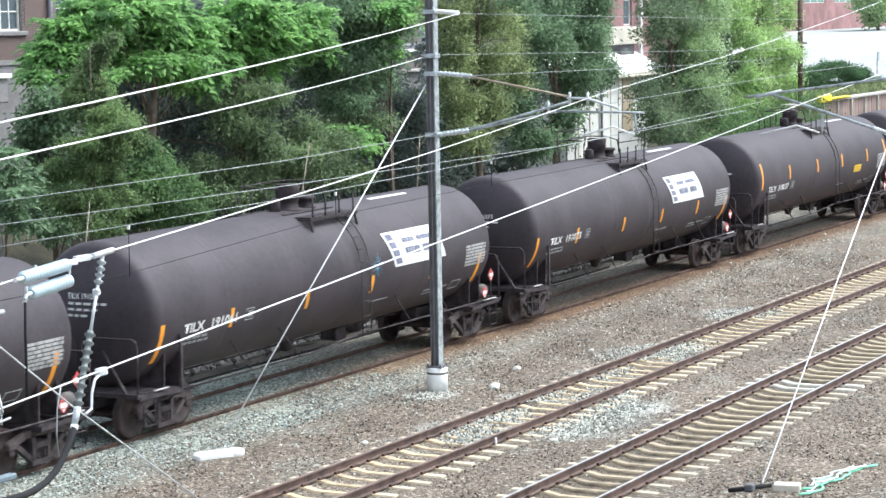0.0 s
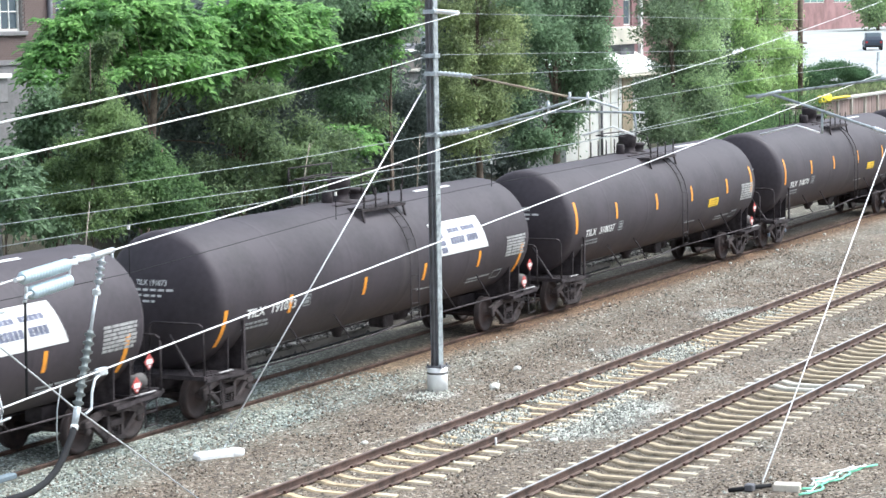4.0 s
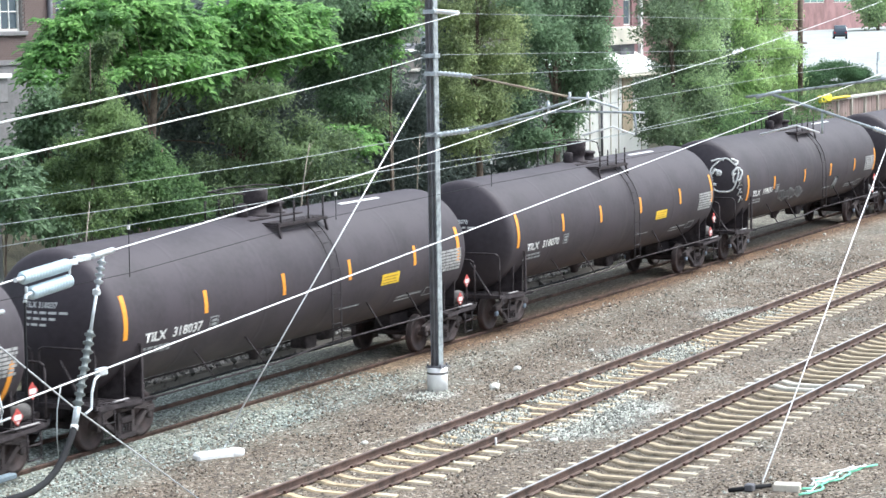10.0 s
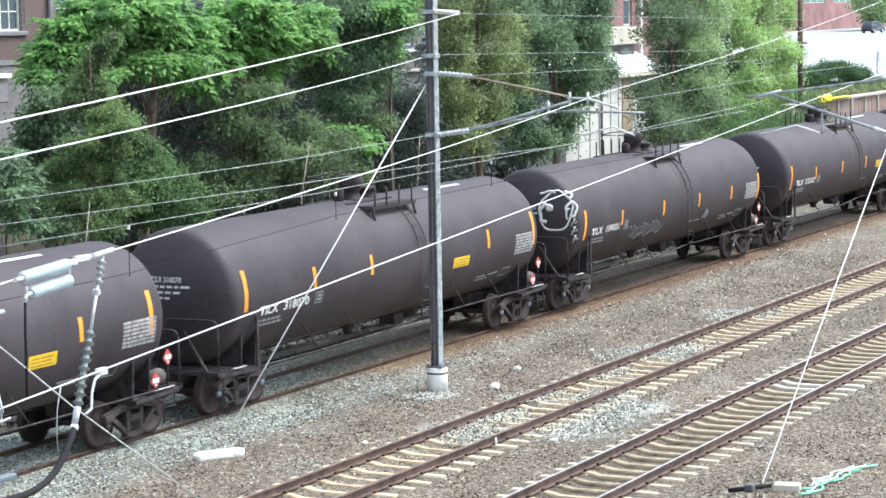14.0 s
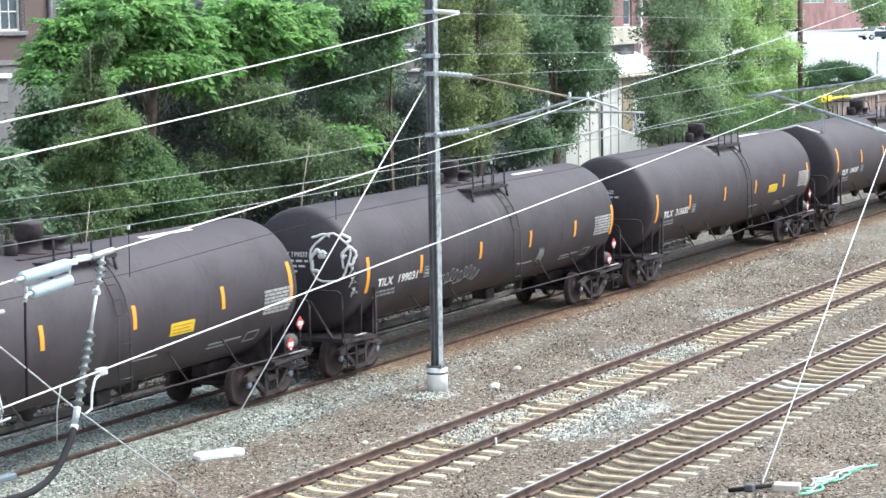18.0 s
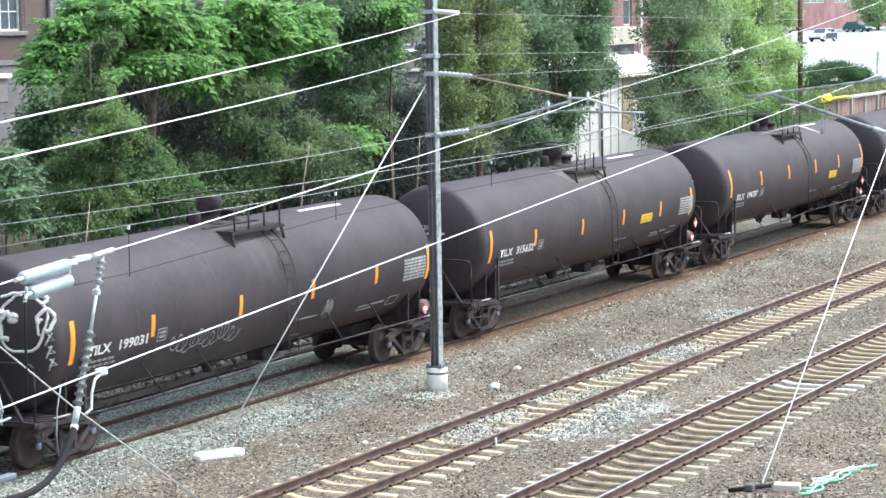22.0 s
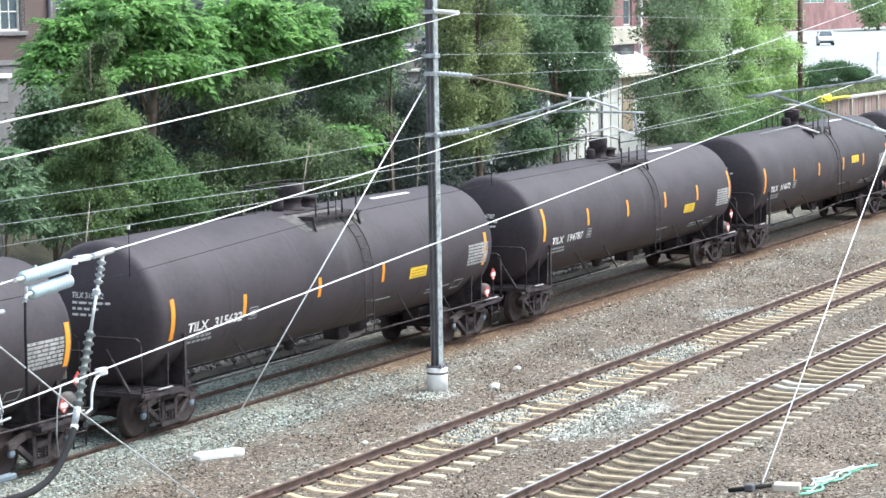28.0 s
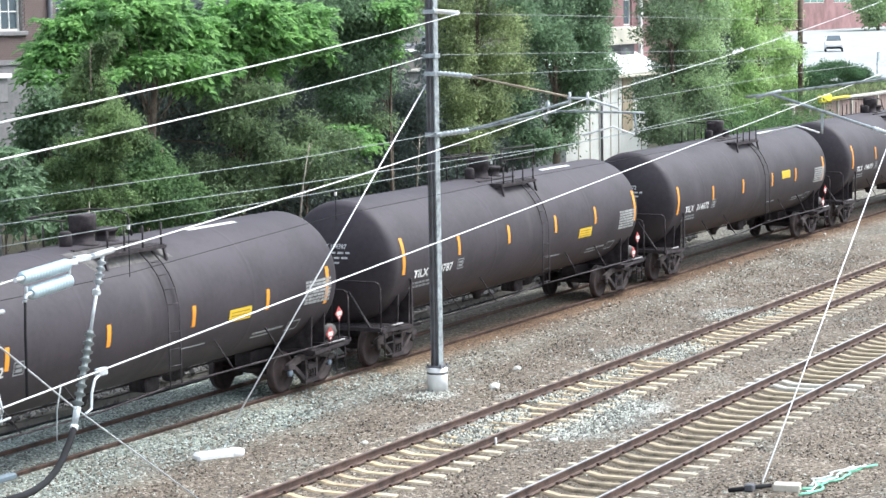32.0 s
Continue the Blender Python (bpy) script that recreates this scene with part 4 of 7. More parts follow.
    if style == "yellow":
        bm = bmx()
        zy = 2.60 if strips[1] == UPPER[0] else 2.22
        patch(bm, yellow_x, yellow_x + 0.86, zy, zy + 0.26, 0.008, 4)
        p = part("yellow_placard", bm, YELLOW, car, "yellow rectangular placard")
        bm = bmx()
        for k in range(3):
            patch(bm, yellow_x + 0.08, yellow_x + 0.78 - 0.1 * (k % 2), zy + 0.04 + k * 0.07, zy + 0.06 + k * 0.07, 0.011, 2)
        part("placard_print", bm, material("brown print", (0.45, 0.27, 0.03), 0.6), p)
    if style == "banner":
        bm = bmx()
        patch(bm, 2.85, 5.47, 2.60, 3.42, 0.010, 10, lean=-0.38)
        p = part("banner", bm, WHITE, car, "large white banner sticker with dark print")
        bm = bmx()
        off = lambda z: -0.38 * (z - 2.6) / 0.82
        for k in range(4):
            z = 2.66 + k * 0.19
            patch(bm, 2.95 + off(z), 3.25 + off(z), z, z + 0.14, 0.014, 3, lean=-0.06)
        for z, x0, h, words in ((3.13, 3.62, 0.10, (4, 5)), (2.84, 3.55, 0.17, (5, 4))):
            x = x0 + off(z)
            for w in words:
                for k in range(w):
                    patch(bm, x, x + 0.13, z, z + h, 0.014, 2, lean=-0.05)
                    x += 0.15
                x += 0.14
        tagged(part("banner_print", bm, BANNER_INK, p, "grey-blue banner lettering"), kind="stuff")
    if blue_tag:
        bm = bmx()
        rng = random.Random(9)
        for k in range(14):
            a = 2 * pi * k / 14 + rng.uniform(-0.2, 0.2)
            p, q = rng.uniform(0.02, 0.14), rng.uniform(0.2, 0.34)
            pts = [on_tank(2.0 + (p + (q - p) * j / 3) * cos(a) + rng.uniform(-0.02, 0.02), angle_of(2.72 + (p + (q - p) * j / 3) * sin(a)), 0.003) for j in range(4)]
            tube(bm, pts, 0.016, 4, 0.007)
        part("spray_tag", bm, material("blue spray paint", (0.13, 0.25, 0.33), 0.7), car, "faded blue sprayed tag")
    if graffiti:
        bm = bmx()
        def on_wrap(w, z):
            """A place on the dished end, w metres towards the near side from its middle line."""
            r = min(1.47, sqrt(w * w + (z - ZC) ** 2))
            return Vector((FRONT - HEAD + head_depth(r) - 0.008, -w, z))

        def loop(w, cz, rw, rz, a0, a1, wob, r):
            pts = []
            for i in range(25):
                a = a0 + (a1 - a0) * i / 24
                k = 1 + wob * sin(5 * a)
                pts.append(on_wrap(w + rw * k * cos(a), cz + rz * k * sin(a)))
            tube(bm, pts, r, 5)
        loop(0.90, 3.00, 0.43, 0.55, 2.0, 8.3, 0.05, 0.030)
        loop(1.12, 3.40, 0.14, 0.12, -0.6, 1.8, 0.1, 0.042)
        loop(1.30, 3.04, 0.12, 0.20, -1.4, 3.4, 0.08, 0.042)
        loop(1.24, 2.92, 0.05, 0.14, 1.2, 4.6, 0.1, 0.026)
        loop(0.62, 2.94, 0.12, 0.24, 1.2, 5.2, 0.12, 0.050)
        loop(0.74, 3.10, 0.06, 0.05, 0.0, 6.3, 0.1, 0.06)
        loop(0.72, 3.42, 0.26, 0.12, 0.9, 2.7, 0.1, 0.034)
        for k in range(3):
            z = 2.80 - 0.24 * k
            tube(bm, [on_wrap(w, zz) for w, zz in ((1.36, z), (1.44, z - 0.12), (1.33, z - 0.14), (1.41, z + 0.02), (1.31, z - 0.22))], 0.020, 5)
        part("sprayed_scrawl", bm, WHITE, car, "white sprayed outline scrawl")
        bm = bmx()
        pts = [on_tank(-3.2 + 0.032 * i + 0.13 * cos(i * 0.8), angle_of(2.0 + 0.17 * sin(i * 0.8) + 0.06 * sin(i * 0.23)), 0.004) for i in range(80)]
        tube(bm, pts, 0.013, 4)
        part("sprayed_tag", bm, GREY_PRINT, car, "faint grey sprayed tag")
        bm = bmx()
        pts = [on_tank(3.0 + 0.05 * cos(i * 2.1) + 0.009 * i, angle_of(1.98 + 0.24 * sin(i * 1.45)), 0.003) for i in range(44)]
        tube(bm, pts, 0.020, 4)
        part("sprayed_tag", bm, GREY_PRINT, car, "faint grey sprayed tag")
    return car


MARK = "TI" + "LX "
CARS = [  # number on the side, style, centre along the track at the clip's end, strip places, strip heights, yellow placard
    ("191061", "banner", -70.6, (-6.9, -4.28, -1.0, 2.0, 5.0, 7.5), LOW, 0), ("191061", "banner", -52.7, (-6.9, -4.3, -1.19, 1.78, 4.78, 7.42), LOW, 0), ("191073", "banner", -34.8, (-6.95, -4.3, -0.95, 2.03, 5.03, 7.55), LOW, 0),
    ("318037", "yellow", -16.9, (-6.8, -3.94, -0.84, 2.07, 5.23, 7.55), HIGH, 3.62), ("318070", "yellow", 0.88, (-6.70, -3.82, -1.20, 1.77, 4.97, 7.70), HIGH, 3.04), ("199031", "plain", 18.67, (-6.61, -3.95, -0.69, 2.31, 5.23, 7.83), MIDDLE, 0),
    ("315632", "yellow", 36.70, (-6.68, -3.97, -0.83, 2.13, 5.0, 7.55), MIDDLE, 3.5), ("194787", "yellow", 54.56, (-6.66, -3.72, -0.83, 2.12, 4.83, 7.73), HIGH, 3.75), ("314672", "yellow", 72.58, (-6.75, -3.73, -0.90, 2.0, 4.49, 7.58), UPPER, 3.02), ("194679", "yellow", 90.5, (-6.66, -3.72, -0.83, 2.12, 4.83, 7.73), HIGH, 3.6)]


def build_cars():
    # copies are taken before anything is added to the first two cars
    plain, blue = base_car(TRUCK), base_car(BLUE)
    cars = []
    n_plain = n_blue = 0
    for i in range(len(CARS)):
        b = i in (4, 5, 6)
        src = blue if b else plain
        first = (n_blue if b else n_plain) == 0
        cars.append((src if first else copy_thing(src, Matrix.Identity(4))))
        n_blue += b
        n_plain += not b
    for i, (car, (number, style, x, places, (mids, ends), yellow)) in enumerate(zip(cars, CARS)):
        car.matrix_world = Matrix.Translation((x, YT, 0))
        dress(car, MARK + number, style, (places, mids, ends), yellow, graffiti=i == 5, blue_tag=i == 1, tall=i in (2, 7))
        extra = {"banner": "with a white banner and orange strips", "plain": "with white sprayed scrawls on its end", "yellow": "with orange strips and a yellow placard"}[style]
        if i == 0:
            extra = "with a grey data panel and orange strips"
        if i == 6:
            bm = bmx()
            patch(bm, -0.6, 2.1, 3.74, 4.08, 0.004, 6, lean=-0.35)
            part("worn_patch", bm, DUSTY, car, "bare grey worn patch beside the walkway")
        tagged(car, "black railway tank car " + extra)
    return cars


CAR_OBJECTS = build_cars()

# ================= overhead line =================
def sag(p, q, d, n=14):
    p, q = Vector(p), Vector(q)
    return [p.lerp(q, i / n) - Vector((0, 0, 4 * d * (i / n) * (1 - i / n))) for i in range(n + 1)]


def wire(name, pts, r, mat, label):
    bm = bmx()
    tube(bm, pts, r, 6)
    return single(name, bm, mat, label, "wire", "overhead wires")


wire("messenger_wire", [(10.5, 10.4, 6.62), (14.5, 11.47, 6.6), (16.4, 11.97, 6.6)] + sag((16.4, 11.97, 6.6), (45.95, 20.11, 6.69), 0.06)[1:] + sag((45.95, 20.11, 6.71), (69.9, 20.6, 8.66), 0.10)[1:], 0.0078, WIRE, "bright bare messenger wire")
wire("contact_wire", sag((10.3, 10.70, 5.571), (70.39, 20.6, 6.46), 0.0, 6), 0.0082, WIRE, "bright bare contact wire")
wire("feeder_wire", sag((12.81, 10.08, 7.99), (45.95, 23.23, 8.57), 0.05), 0.0085, WIRE, "bright bare feeder wire")
wire("feeder_wire", sag((12.78, 10.08, 7.73), (45.95, 24.15, 7.60), 0.05), 0.0078, WIRE, "bright bare feeder wire")
wire("guy_wire", [(45.95, 24.05, 7.05), (39.4, 25.41, 0.06)], 0.016, WIRE, "taut steel guy wire from mast to anchor")
wire("guy_wire", [(38.88, 13.64, 0.06), (61.0, 17.75, 4.9)], 0.015, WIRE, "taut steel guy wire to a ground anchor")
for nm, pts in (("thin", [(29.9, 23.6, 5.68), (38.83, 23.6, 5.74), (45.2, 23.72, 5.87), (45.95, 23.9, 5.87)]), ("thin", [(29.88, 23.6, 5.30), (38.8, 23.6, 5.24), (47.08, 23.6, 5.25), (52.47, 23.6, 5.21), (65.83, 23.6, 5.44)]),
                ("thin", [(29.86, 23.6, 4.94), (40.12, 23.6, 4.99), (47.07, 23.6, 5.12), (54.62, 23.6, 5.26), (67.36, 23.6, 5.65)]), ("dark", [(29.81, 23.6, 4.05), (33.5, 23.6, 4.10), (40.91, 23.6, 4.47), (48.24, 23.6, 4.57), (62.45, 23.6, 4.64)]),
                ("thin", [(45.95, 23.23, 8.57), (80.0, 30.4, 8.13), (117.6, 38.85, 7.69)]), ("thin", [(45.95, 23.85, 7.65), (80.0, 30.7, 6.93), (117.6, 38.85, 6.2)]),
                ("thin", [(45.95, 22.93, 7.18), (80.0, 30.3, 6.43), (117.6, 38.85, 5.75)]), ("thin", [(45.95, 23.8, 5.9), (57.33, 23.6, 6.17), (71.2, 23.6, 6.42), (85, 23.6, 6.5)])):
    wire("line_wire", pts, 0.0078 if nm == "thin" else 0.006, WIRE_DIM if nm == "thin" else RUBBER, "thin grey overhead wire" if nm == "thin" else "thin dark overhead wire")


for x, z1, z0 in ((33.5, 5.02, 4.02), (40.9, 5.02, 4.38), (48.24, 5.17, 4.5)):
    t = thing("dropper", "thin wire dropper with a white clip", "dropper", "wire droppers")
    bm = bmx()
    tube(bm, [(x, 23.6, z0), (x, 23.6, z1)], 0.008, 5)
    part("rod", bm, RUBBER, t)
    bm = bmx()
    box(bm, x - 0.02, x + 0.02, 23.58, 23.62, z1 - 0.14, z1 - 0.06)
    part("clip", bm, WHITE, t)


def insulator(bm, p, q, r, n=7, core=0.6, thin=0.1):
    """A ribbed insulator from p to q."""
    p, q = Vector(p), Vector(q)
    d = q - p
    m = Matrix.Translation(p) @ d.to_track_quat("X", "Z").to_matrix().to_4x4()
    L = d.length
    prof = [(0, r * core)]
    for i in range(n):
        a = L * (i + thin) / n
        b = L * (i + 1 - thin) / n
        prof += [(a, r * core), (a + 0.3 * (b - a), r), (a + 0.5 * (b - a), r), (b, r * core)]
    prof.append((L, r * core))
    return turned(bm, prof, m, 14)


def section_break():
    """Insulators, vertical rod and drop cable where the wires end."""
    t = thing("section_insulator", "pale blue insulators on a bare wire with a hanging rod", "insulator")
    bm = bmx()
    insulator(bm, (14.85, 11.52, 6.605), (15.83, 11.80, 6.60), 0.056, 15, 0.55)
    part("insulator_body", bm, INSUL, t, "pale blue ribbed insulator")
    bm = bmx()
    insulator(bm, (15.02, 11.57, 6.46), (15.88, 11.82, 6.455), 0.059, 13, 0.55)
    part("insulator_body", bm, INSUL, t, "pale blue ribbed insulator")
    bm = bmx()
    tube(bm, [(14.7, 11.48, 6.605), (14.86, 11.52, 6.605)], 0.02, 6)
    part("fitting", bm, SILVER, t)
    bm = bmx()
    tube(bm, [(15.83, 11.8, 6.60), (16.1, 11.88, 6.61)], 0.016, 6)
    part("fitting", bm, SILVER, t)
    bm = bmx()
    box(bm, 15.92, 16.02, 11.82, 11.86, 6.58, 6.63, 0.005)
    part("fitting", bm, SILVER, t)
    bm = bmx()
    box(bm, 16.08, 16.30, 11.885, 11.925, 6.585, 6.64, 0.006)
    part("fitting", bm, SILVER, t)
    bm = bmx()
    tube(bm, [(15.88, 11.82, 6.455), (15.89, 11.82, 6.52), (15.86, 11.80, 6.59)], 0.012, 6)
    part("fitting", bm, SILVER, t)
    bm = bmx()
    tube(bm, [(15.02, 11.57, 6.46), (14.92, 11.54, 6.46), (14.88, 11.53, 6.40)], 0.018, 6)
    part("fitting", bm, SILVER, t)
    bm = bmx()
    tube(bm, [(14.92, 11.54, 6.46), (14.92, 11.54, 6.53)], 0.012, 6)
    part("fitting", bm, SILVER, t)
    bm = bmx()
    tube(bm, [(14.89, 11.53, 6.43), (14.87, 11.525, 6.2), (14.86, 11.52, 5.92), (14.84, 11.51, 5.6)], 0.012, 6)
    part("jumper", bm, RUBBER, t, "black jumper cable")
    return t


SLEEVE = material("grey green porcelain", (0.17, 0.195, 0.19), 0.4, vary=0.15, scale=12)


def hanging_rod():
    t = thing("strain_rod", "grey ribbed strain rod hanging between two wires", "insulator")
    top, mid, low = Vector((16.71, 12.06, 6.58)), Vector((16.34, 11.95, 5.95)), Vector((15.88, 11.82, 5.18))
    bm = bmx()
    insulator(bm, top.lerp(mid, 0.06), top.lerp(mid, 0.40), 0.042, 4, 0.45, 0.25)
    part("ribbed_top", bm, GALV, t)
    bm = bmx()
    tube(bm, [top, top.lerp(mid, 0.06)], 0.02, 6)
    tube(bm, [top.lerp(mid, 0.4), mid], 0.016, 8)
    box(bm, 16.50, 16.56, 11.98, 12.04, 6.24, 6.30, 0.01)
    tube(bm, [(16.45, 11.98, 6.60), (16.95, 12.12, 6.60)], 0.028, 6)
    part("bar", bm, SILVER, t)
    bm = bmx()
    insulator(bm, mid, mid.lerp(low, 0.80), 0.050, 9, 0.55, 0.3)
    part("ribbed_sleeve", bm, SLEEVE, t, "dark grey ribbed insulating sleeve")
    bm = bmx()
    tube(bm, [mid.lerp(low, 0.80), low], 0.034, 10, 0.028)
    part("terminal", bm, GALV, t, "grey cable terminal")
    bm = bmx()
    tube(bm, [mid.lerp(low, 0.985), mid.lerp(low, 1.03)], 0.036, 10)
    part("end_ring", bm, CONCRETE_W, t, "white end ring")
    bm = bmx()
    pts = [low, (15.79, 11.79, 5.10), (15.70, 11.77, 5.03), (15.58, 11.735, 4.95), (15.42, 11.69, 4.885), (15.2, 11.62, 4.845), (14.95, 11.55, 4.83), (14.7, 11.475, 4.84), (14.45, 11.4, 4.87), (13.9, 11.23, 4.93)]
    tube(bm, pts, 0.030, 10)
    part("drop_cable", bm, RUBBER, t, "thick black drop cable")
    bm = bmx()
    tube(bm, [(16.59, 12.03, 5.53), (16.42, 11.98, 5.50), (16.33, 11.95, 5.40), (16.30, 11.94, 5.26), (16.15, 11.9, 5.24)], 0.013, 7)
    box(bm, 16.52, 16.66, 12.0, 12.06, 5.51, 5.58, 0.01)
    part("clamp_arm", bm, SILVER, t)


section_break()
hanging_rod()
wire("stay_wire", [(13.2, 11.0, 6.69), (14.34, 11.37, 6.12), (15.87, 11.82, 5.36), (19.6, 12.91, 3.63)], 0.0075, SILVER, "thin sloping steel stay wire")


DUSTY_BAND = material("grey weathered band", (0.16, 0.15, 0.14), 0.8, vary=0.2)
PALE_FLANGE = material("mottled pale grey steel", (0.36, 0.395, 0.405), 0.6, vary=0.22, scale=7, fine=26, bump=0.1)


def mast():
    t = thing("catenary_mast", "grey steel catenary mast on a white concrete footing", "mast", at=Matrix.Translation((45.95, 23.93, 0)))
    bm = bmx()
    # H section: dark web and far flange, paler mottled near flange
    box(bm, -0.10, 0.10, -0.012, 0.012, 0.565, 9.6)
    part("web", bm, POLE, t, "dark grey steel web")
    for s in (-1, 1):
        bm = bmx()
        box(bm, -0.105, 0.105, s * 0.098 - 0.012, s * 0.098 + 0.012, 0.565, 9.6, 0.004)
        part("flange", bm, POLE if s > 0 else PALE_FLANGE, t)
    bm = bmx()
    turned(bm, [(0, 0.235), (0.57, 0.235), (0.585, 0.215)], Matrix.Translation((0, 0, -0.05)) @ Matrix.Rotation(radians(-90), 4, "Y"), 24)
    part("footing", bm, CONCRETE_W, t, "white painted round concrete footing")
    bm = bmx()
    turned(bm, [(0.43, 0.23), (0.435, 0.241), (0.475, 0.241), (0.48, 0.23)], Matrix.Translation((0, 0, -0.05)) @ Matrix.Rotation(radians(-90), 4, "Y"), 24)
    part("band", bm, DUSTY_BAND, t, "grey clamp band round the footing")
    bm = bmx()
    box(bm, -0.2, 0.2, -0.2, 0.2, 0.535, 0.565, 0.004)
    for a in (-0.16, 0.16):
        for b in (-0.16, 0.16):
            tube(bm, [(a, b, 0.54), (a, b, 0.62)], 0.02, 6)
    part("base_plate", bm, POLE, t)
    for z in (5.85, 7.23, 7.63, 8.62):
        bm = bmx()
        box(bm, -0.13, 0.13, -0.15, 0.15, z - 0.05, z + 0.05, 0.01)
        part("bracket", bm, GALV, t)
    return t


mast()


def cantilever(name, X, pts, label):
    """Hinged arm in the plane across the tracks at X."""
    t = thing(name, label, "catenary arm", "catenary arms")
    for nm, seq, r, mat in pts:
        bm = bmx()
        p3 = [(X, y, z) for y, z in seq]
        if nm == "arm_insulator":
            insulator(bm, p3[0], p3[1], r, 8, 0.7)
        else:
            tube(bm, p3, r, 8)
        part(nm, bm, mat, t)
    return t


cantilever("cantilever", 45.95, [
    ("arm_insulator", [(23.78, 5.85), (23.02, 5.95)], 0.062, SILVER), ("lower_tube", [(23.02, 5.95), (20.52, 6.62)], 0.030, GALV), ("stay_tube", [(23.2, 5.90), (20.86, 6.40)], 0.020, GALV),
    ("arm_insulator", [(23.75, 7.24), (22.93, 7.17)], 0.058, SILVER), ("top_tie", [(22.93, 7.16), (20.52, 6.71)], 0.025, PIPE_TAN), ("end_fitting", [(20.6, 6.69), (20.11, 6.68), (19.38, 6.47)], 0.028, SILVER),
    ("registration_tube", [(20.86, 6.40), (18.79, 6.38)], 0.025, GALV), ("drop_bracket", [(19.02, 6.38), (18.98, 6.1), (18.98, 5.89)], 0.03, GALV), ("steady_arm", [(20.26, 5.87), (19.52, 6.07), (18.99, 5.89)], 0.021, WIRE),
    ("arm_insulator", [(23.80, 8.63), (23.23, 8.58)], 0.058, CONCRETE_W), ("clamp", [(20.54, 6.54), (20.54, 6.82)], 0.034, SILVER), ("clamp", [(21.06, 6.38), (21.06, 6.63)], 0.03, SILVER), ("clamp", [(20.11, 6.55), (20.11, 6.81)], 0.034, SILVER)],
    "galvanised hinged cantilever arm on a mast")
cantilever("cantilever", 60.0, [
    ("lower_tube", [(14.0, 4.0), (17.55, 5.17), (20.86, 6.22)], 0.04, GALV), ("top_tie", [(14.0, 7.0), (17.56, 6.61), (21.51, 6.11)], 0.036, GALV), ("steady_arm", [(21.1, 5.08), (20.05, 5.34), (19.41, 5.15)], 0.026, WIRE),
    ("drop_bracket", [(19.33, 5.68), (19.33, 5.12)], 0.035, GALV), ("end_fitting", [(21.2, 6.1), (20.5, 6.28)], 0.05, SILVER), ("arm_insulator", [(17.9, 5.28), (17.3, 5.09)], 0.07, SILVER)],
    "galvanised hinged cantilever arm reaching over the tracks")


def anchor_block():
    t = thing("guy_anchor", "white painted concrete guy anchor block on ballast", "anchor", at=pose(37.3, 24.33, 0, 0, 0, -33))
    bm = bmx()
    box(bm, -0.48, 0.40, -0.16, 0.16, -0.05, 0.13, 0.05)
    part("block", bm, CONCRETE_W, t)
    bm = bmx()
    turned(bm, [(0, 0.19), (0.12, 0.19), (0.15, 0.15)], Matrix.Translation((0.38, 0, -0.02)) @ Matrix.Rotation(radians(-90), 4, "Y"), 16)
    part("block_end", bm, CONCRETE_W, t)
    bm = bmx()
    tube(bm, [(0.1, 0.02, 0.1), (0.6, 0.9, 0.05)], 0.02, 6)
    part("anchor_rod", bm, GALV, t)


anchor_block()


def hose():
    rng = random.Random(3)
    for k in range(4):
        bm = bmx()
        ph, st = rng.uniform(0, 6), 0.25 * k
        pts = [(38.2 + st + (3.1 - 1.4 * st) * i / 20, 12.62 + 0.07 * k + 0.07 * sin(i * 0.8 + ph) + 0.03 * sin(i * 2.1 + ph) - 0.3 * (i / 20) ** 2, 0.035 + 0.03 * (k % 2) + 0.015 * sin(i + ph)) for i in range(21)]
        tube(bm, pts, 0.017 if k % 2 else 0.022, 7)
        if k % 2:
            single("cord", bm, WHITE, "white cord tangled with a hose", "cord", "tangled cords")
        else:
            single("hose", bm, HOSE_GREEN, "mint green hose lying on ballast", "hose", "green hoses")
    bm = bmx()
    box(bm, -0.14, 0.14, -0.24, 0.24, -0.03, 0.12, 0.02)
    ob = single("concrete_block", bm, CREAM, "tan concrete block on ballast", "block")
    ob.matrix_world = pose(38.72, 13.12, 0, 0, 0, 12)
    bm = bmx()
    tube(bm, [(38.1, 14.0, 0.04), (38.35, 13.75, 0.05), (38.7, 13.42, 0.06)], 0.04, 8)
    t = thing("ground_clamp", "black guy wire ground clamp with a grey fitting", "clamp")
    part("strap", bm, RUBBER, t)
    bm = bmx()
    box(bm, 38.28, 38.46, 13.62, 13.78, 0.0, 0.13, 0.02)
    part("fitting", bm, POLE, t, "grey metal fitting")


hose()


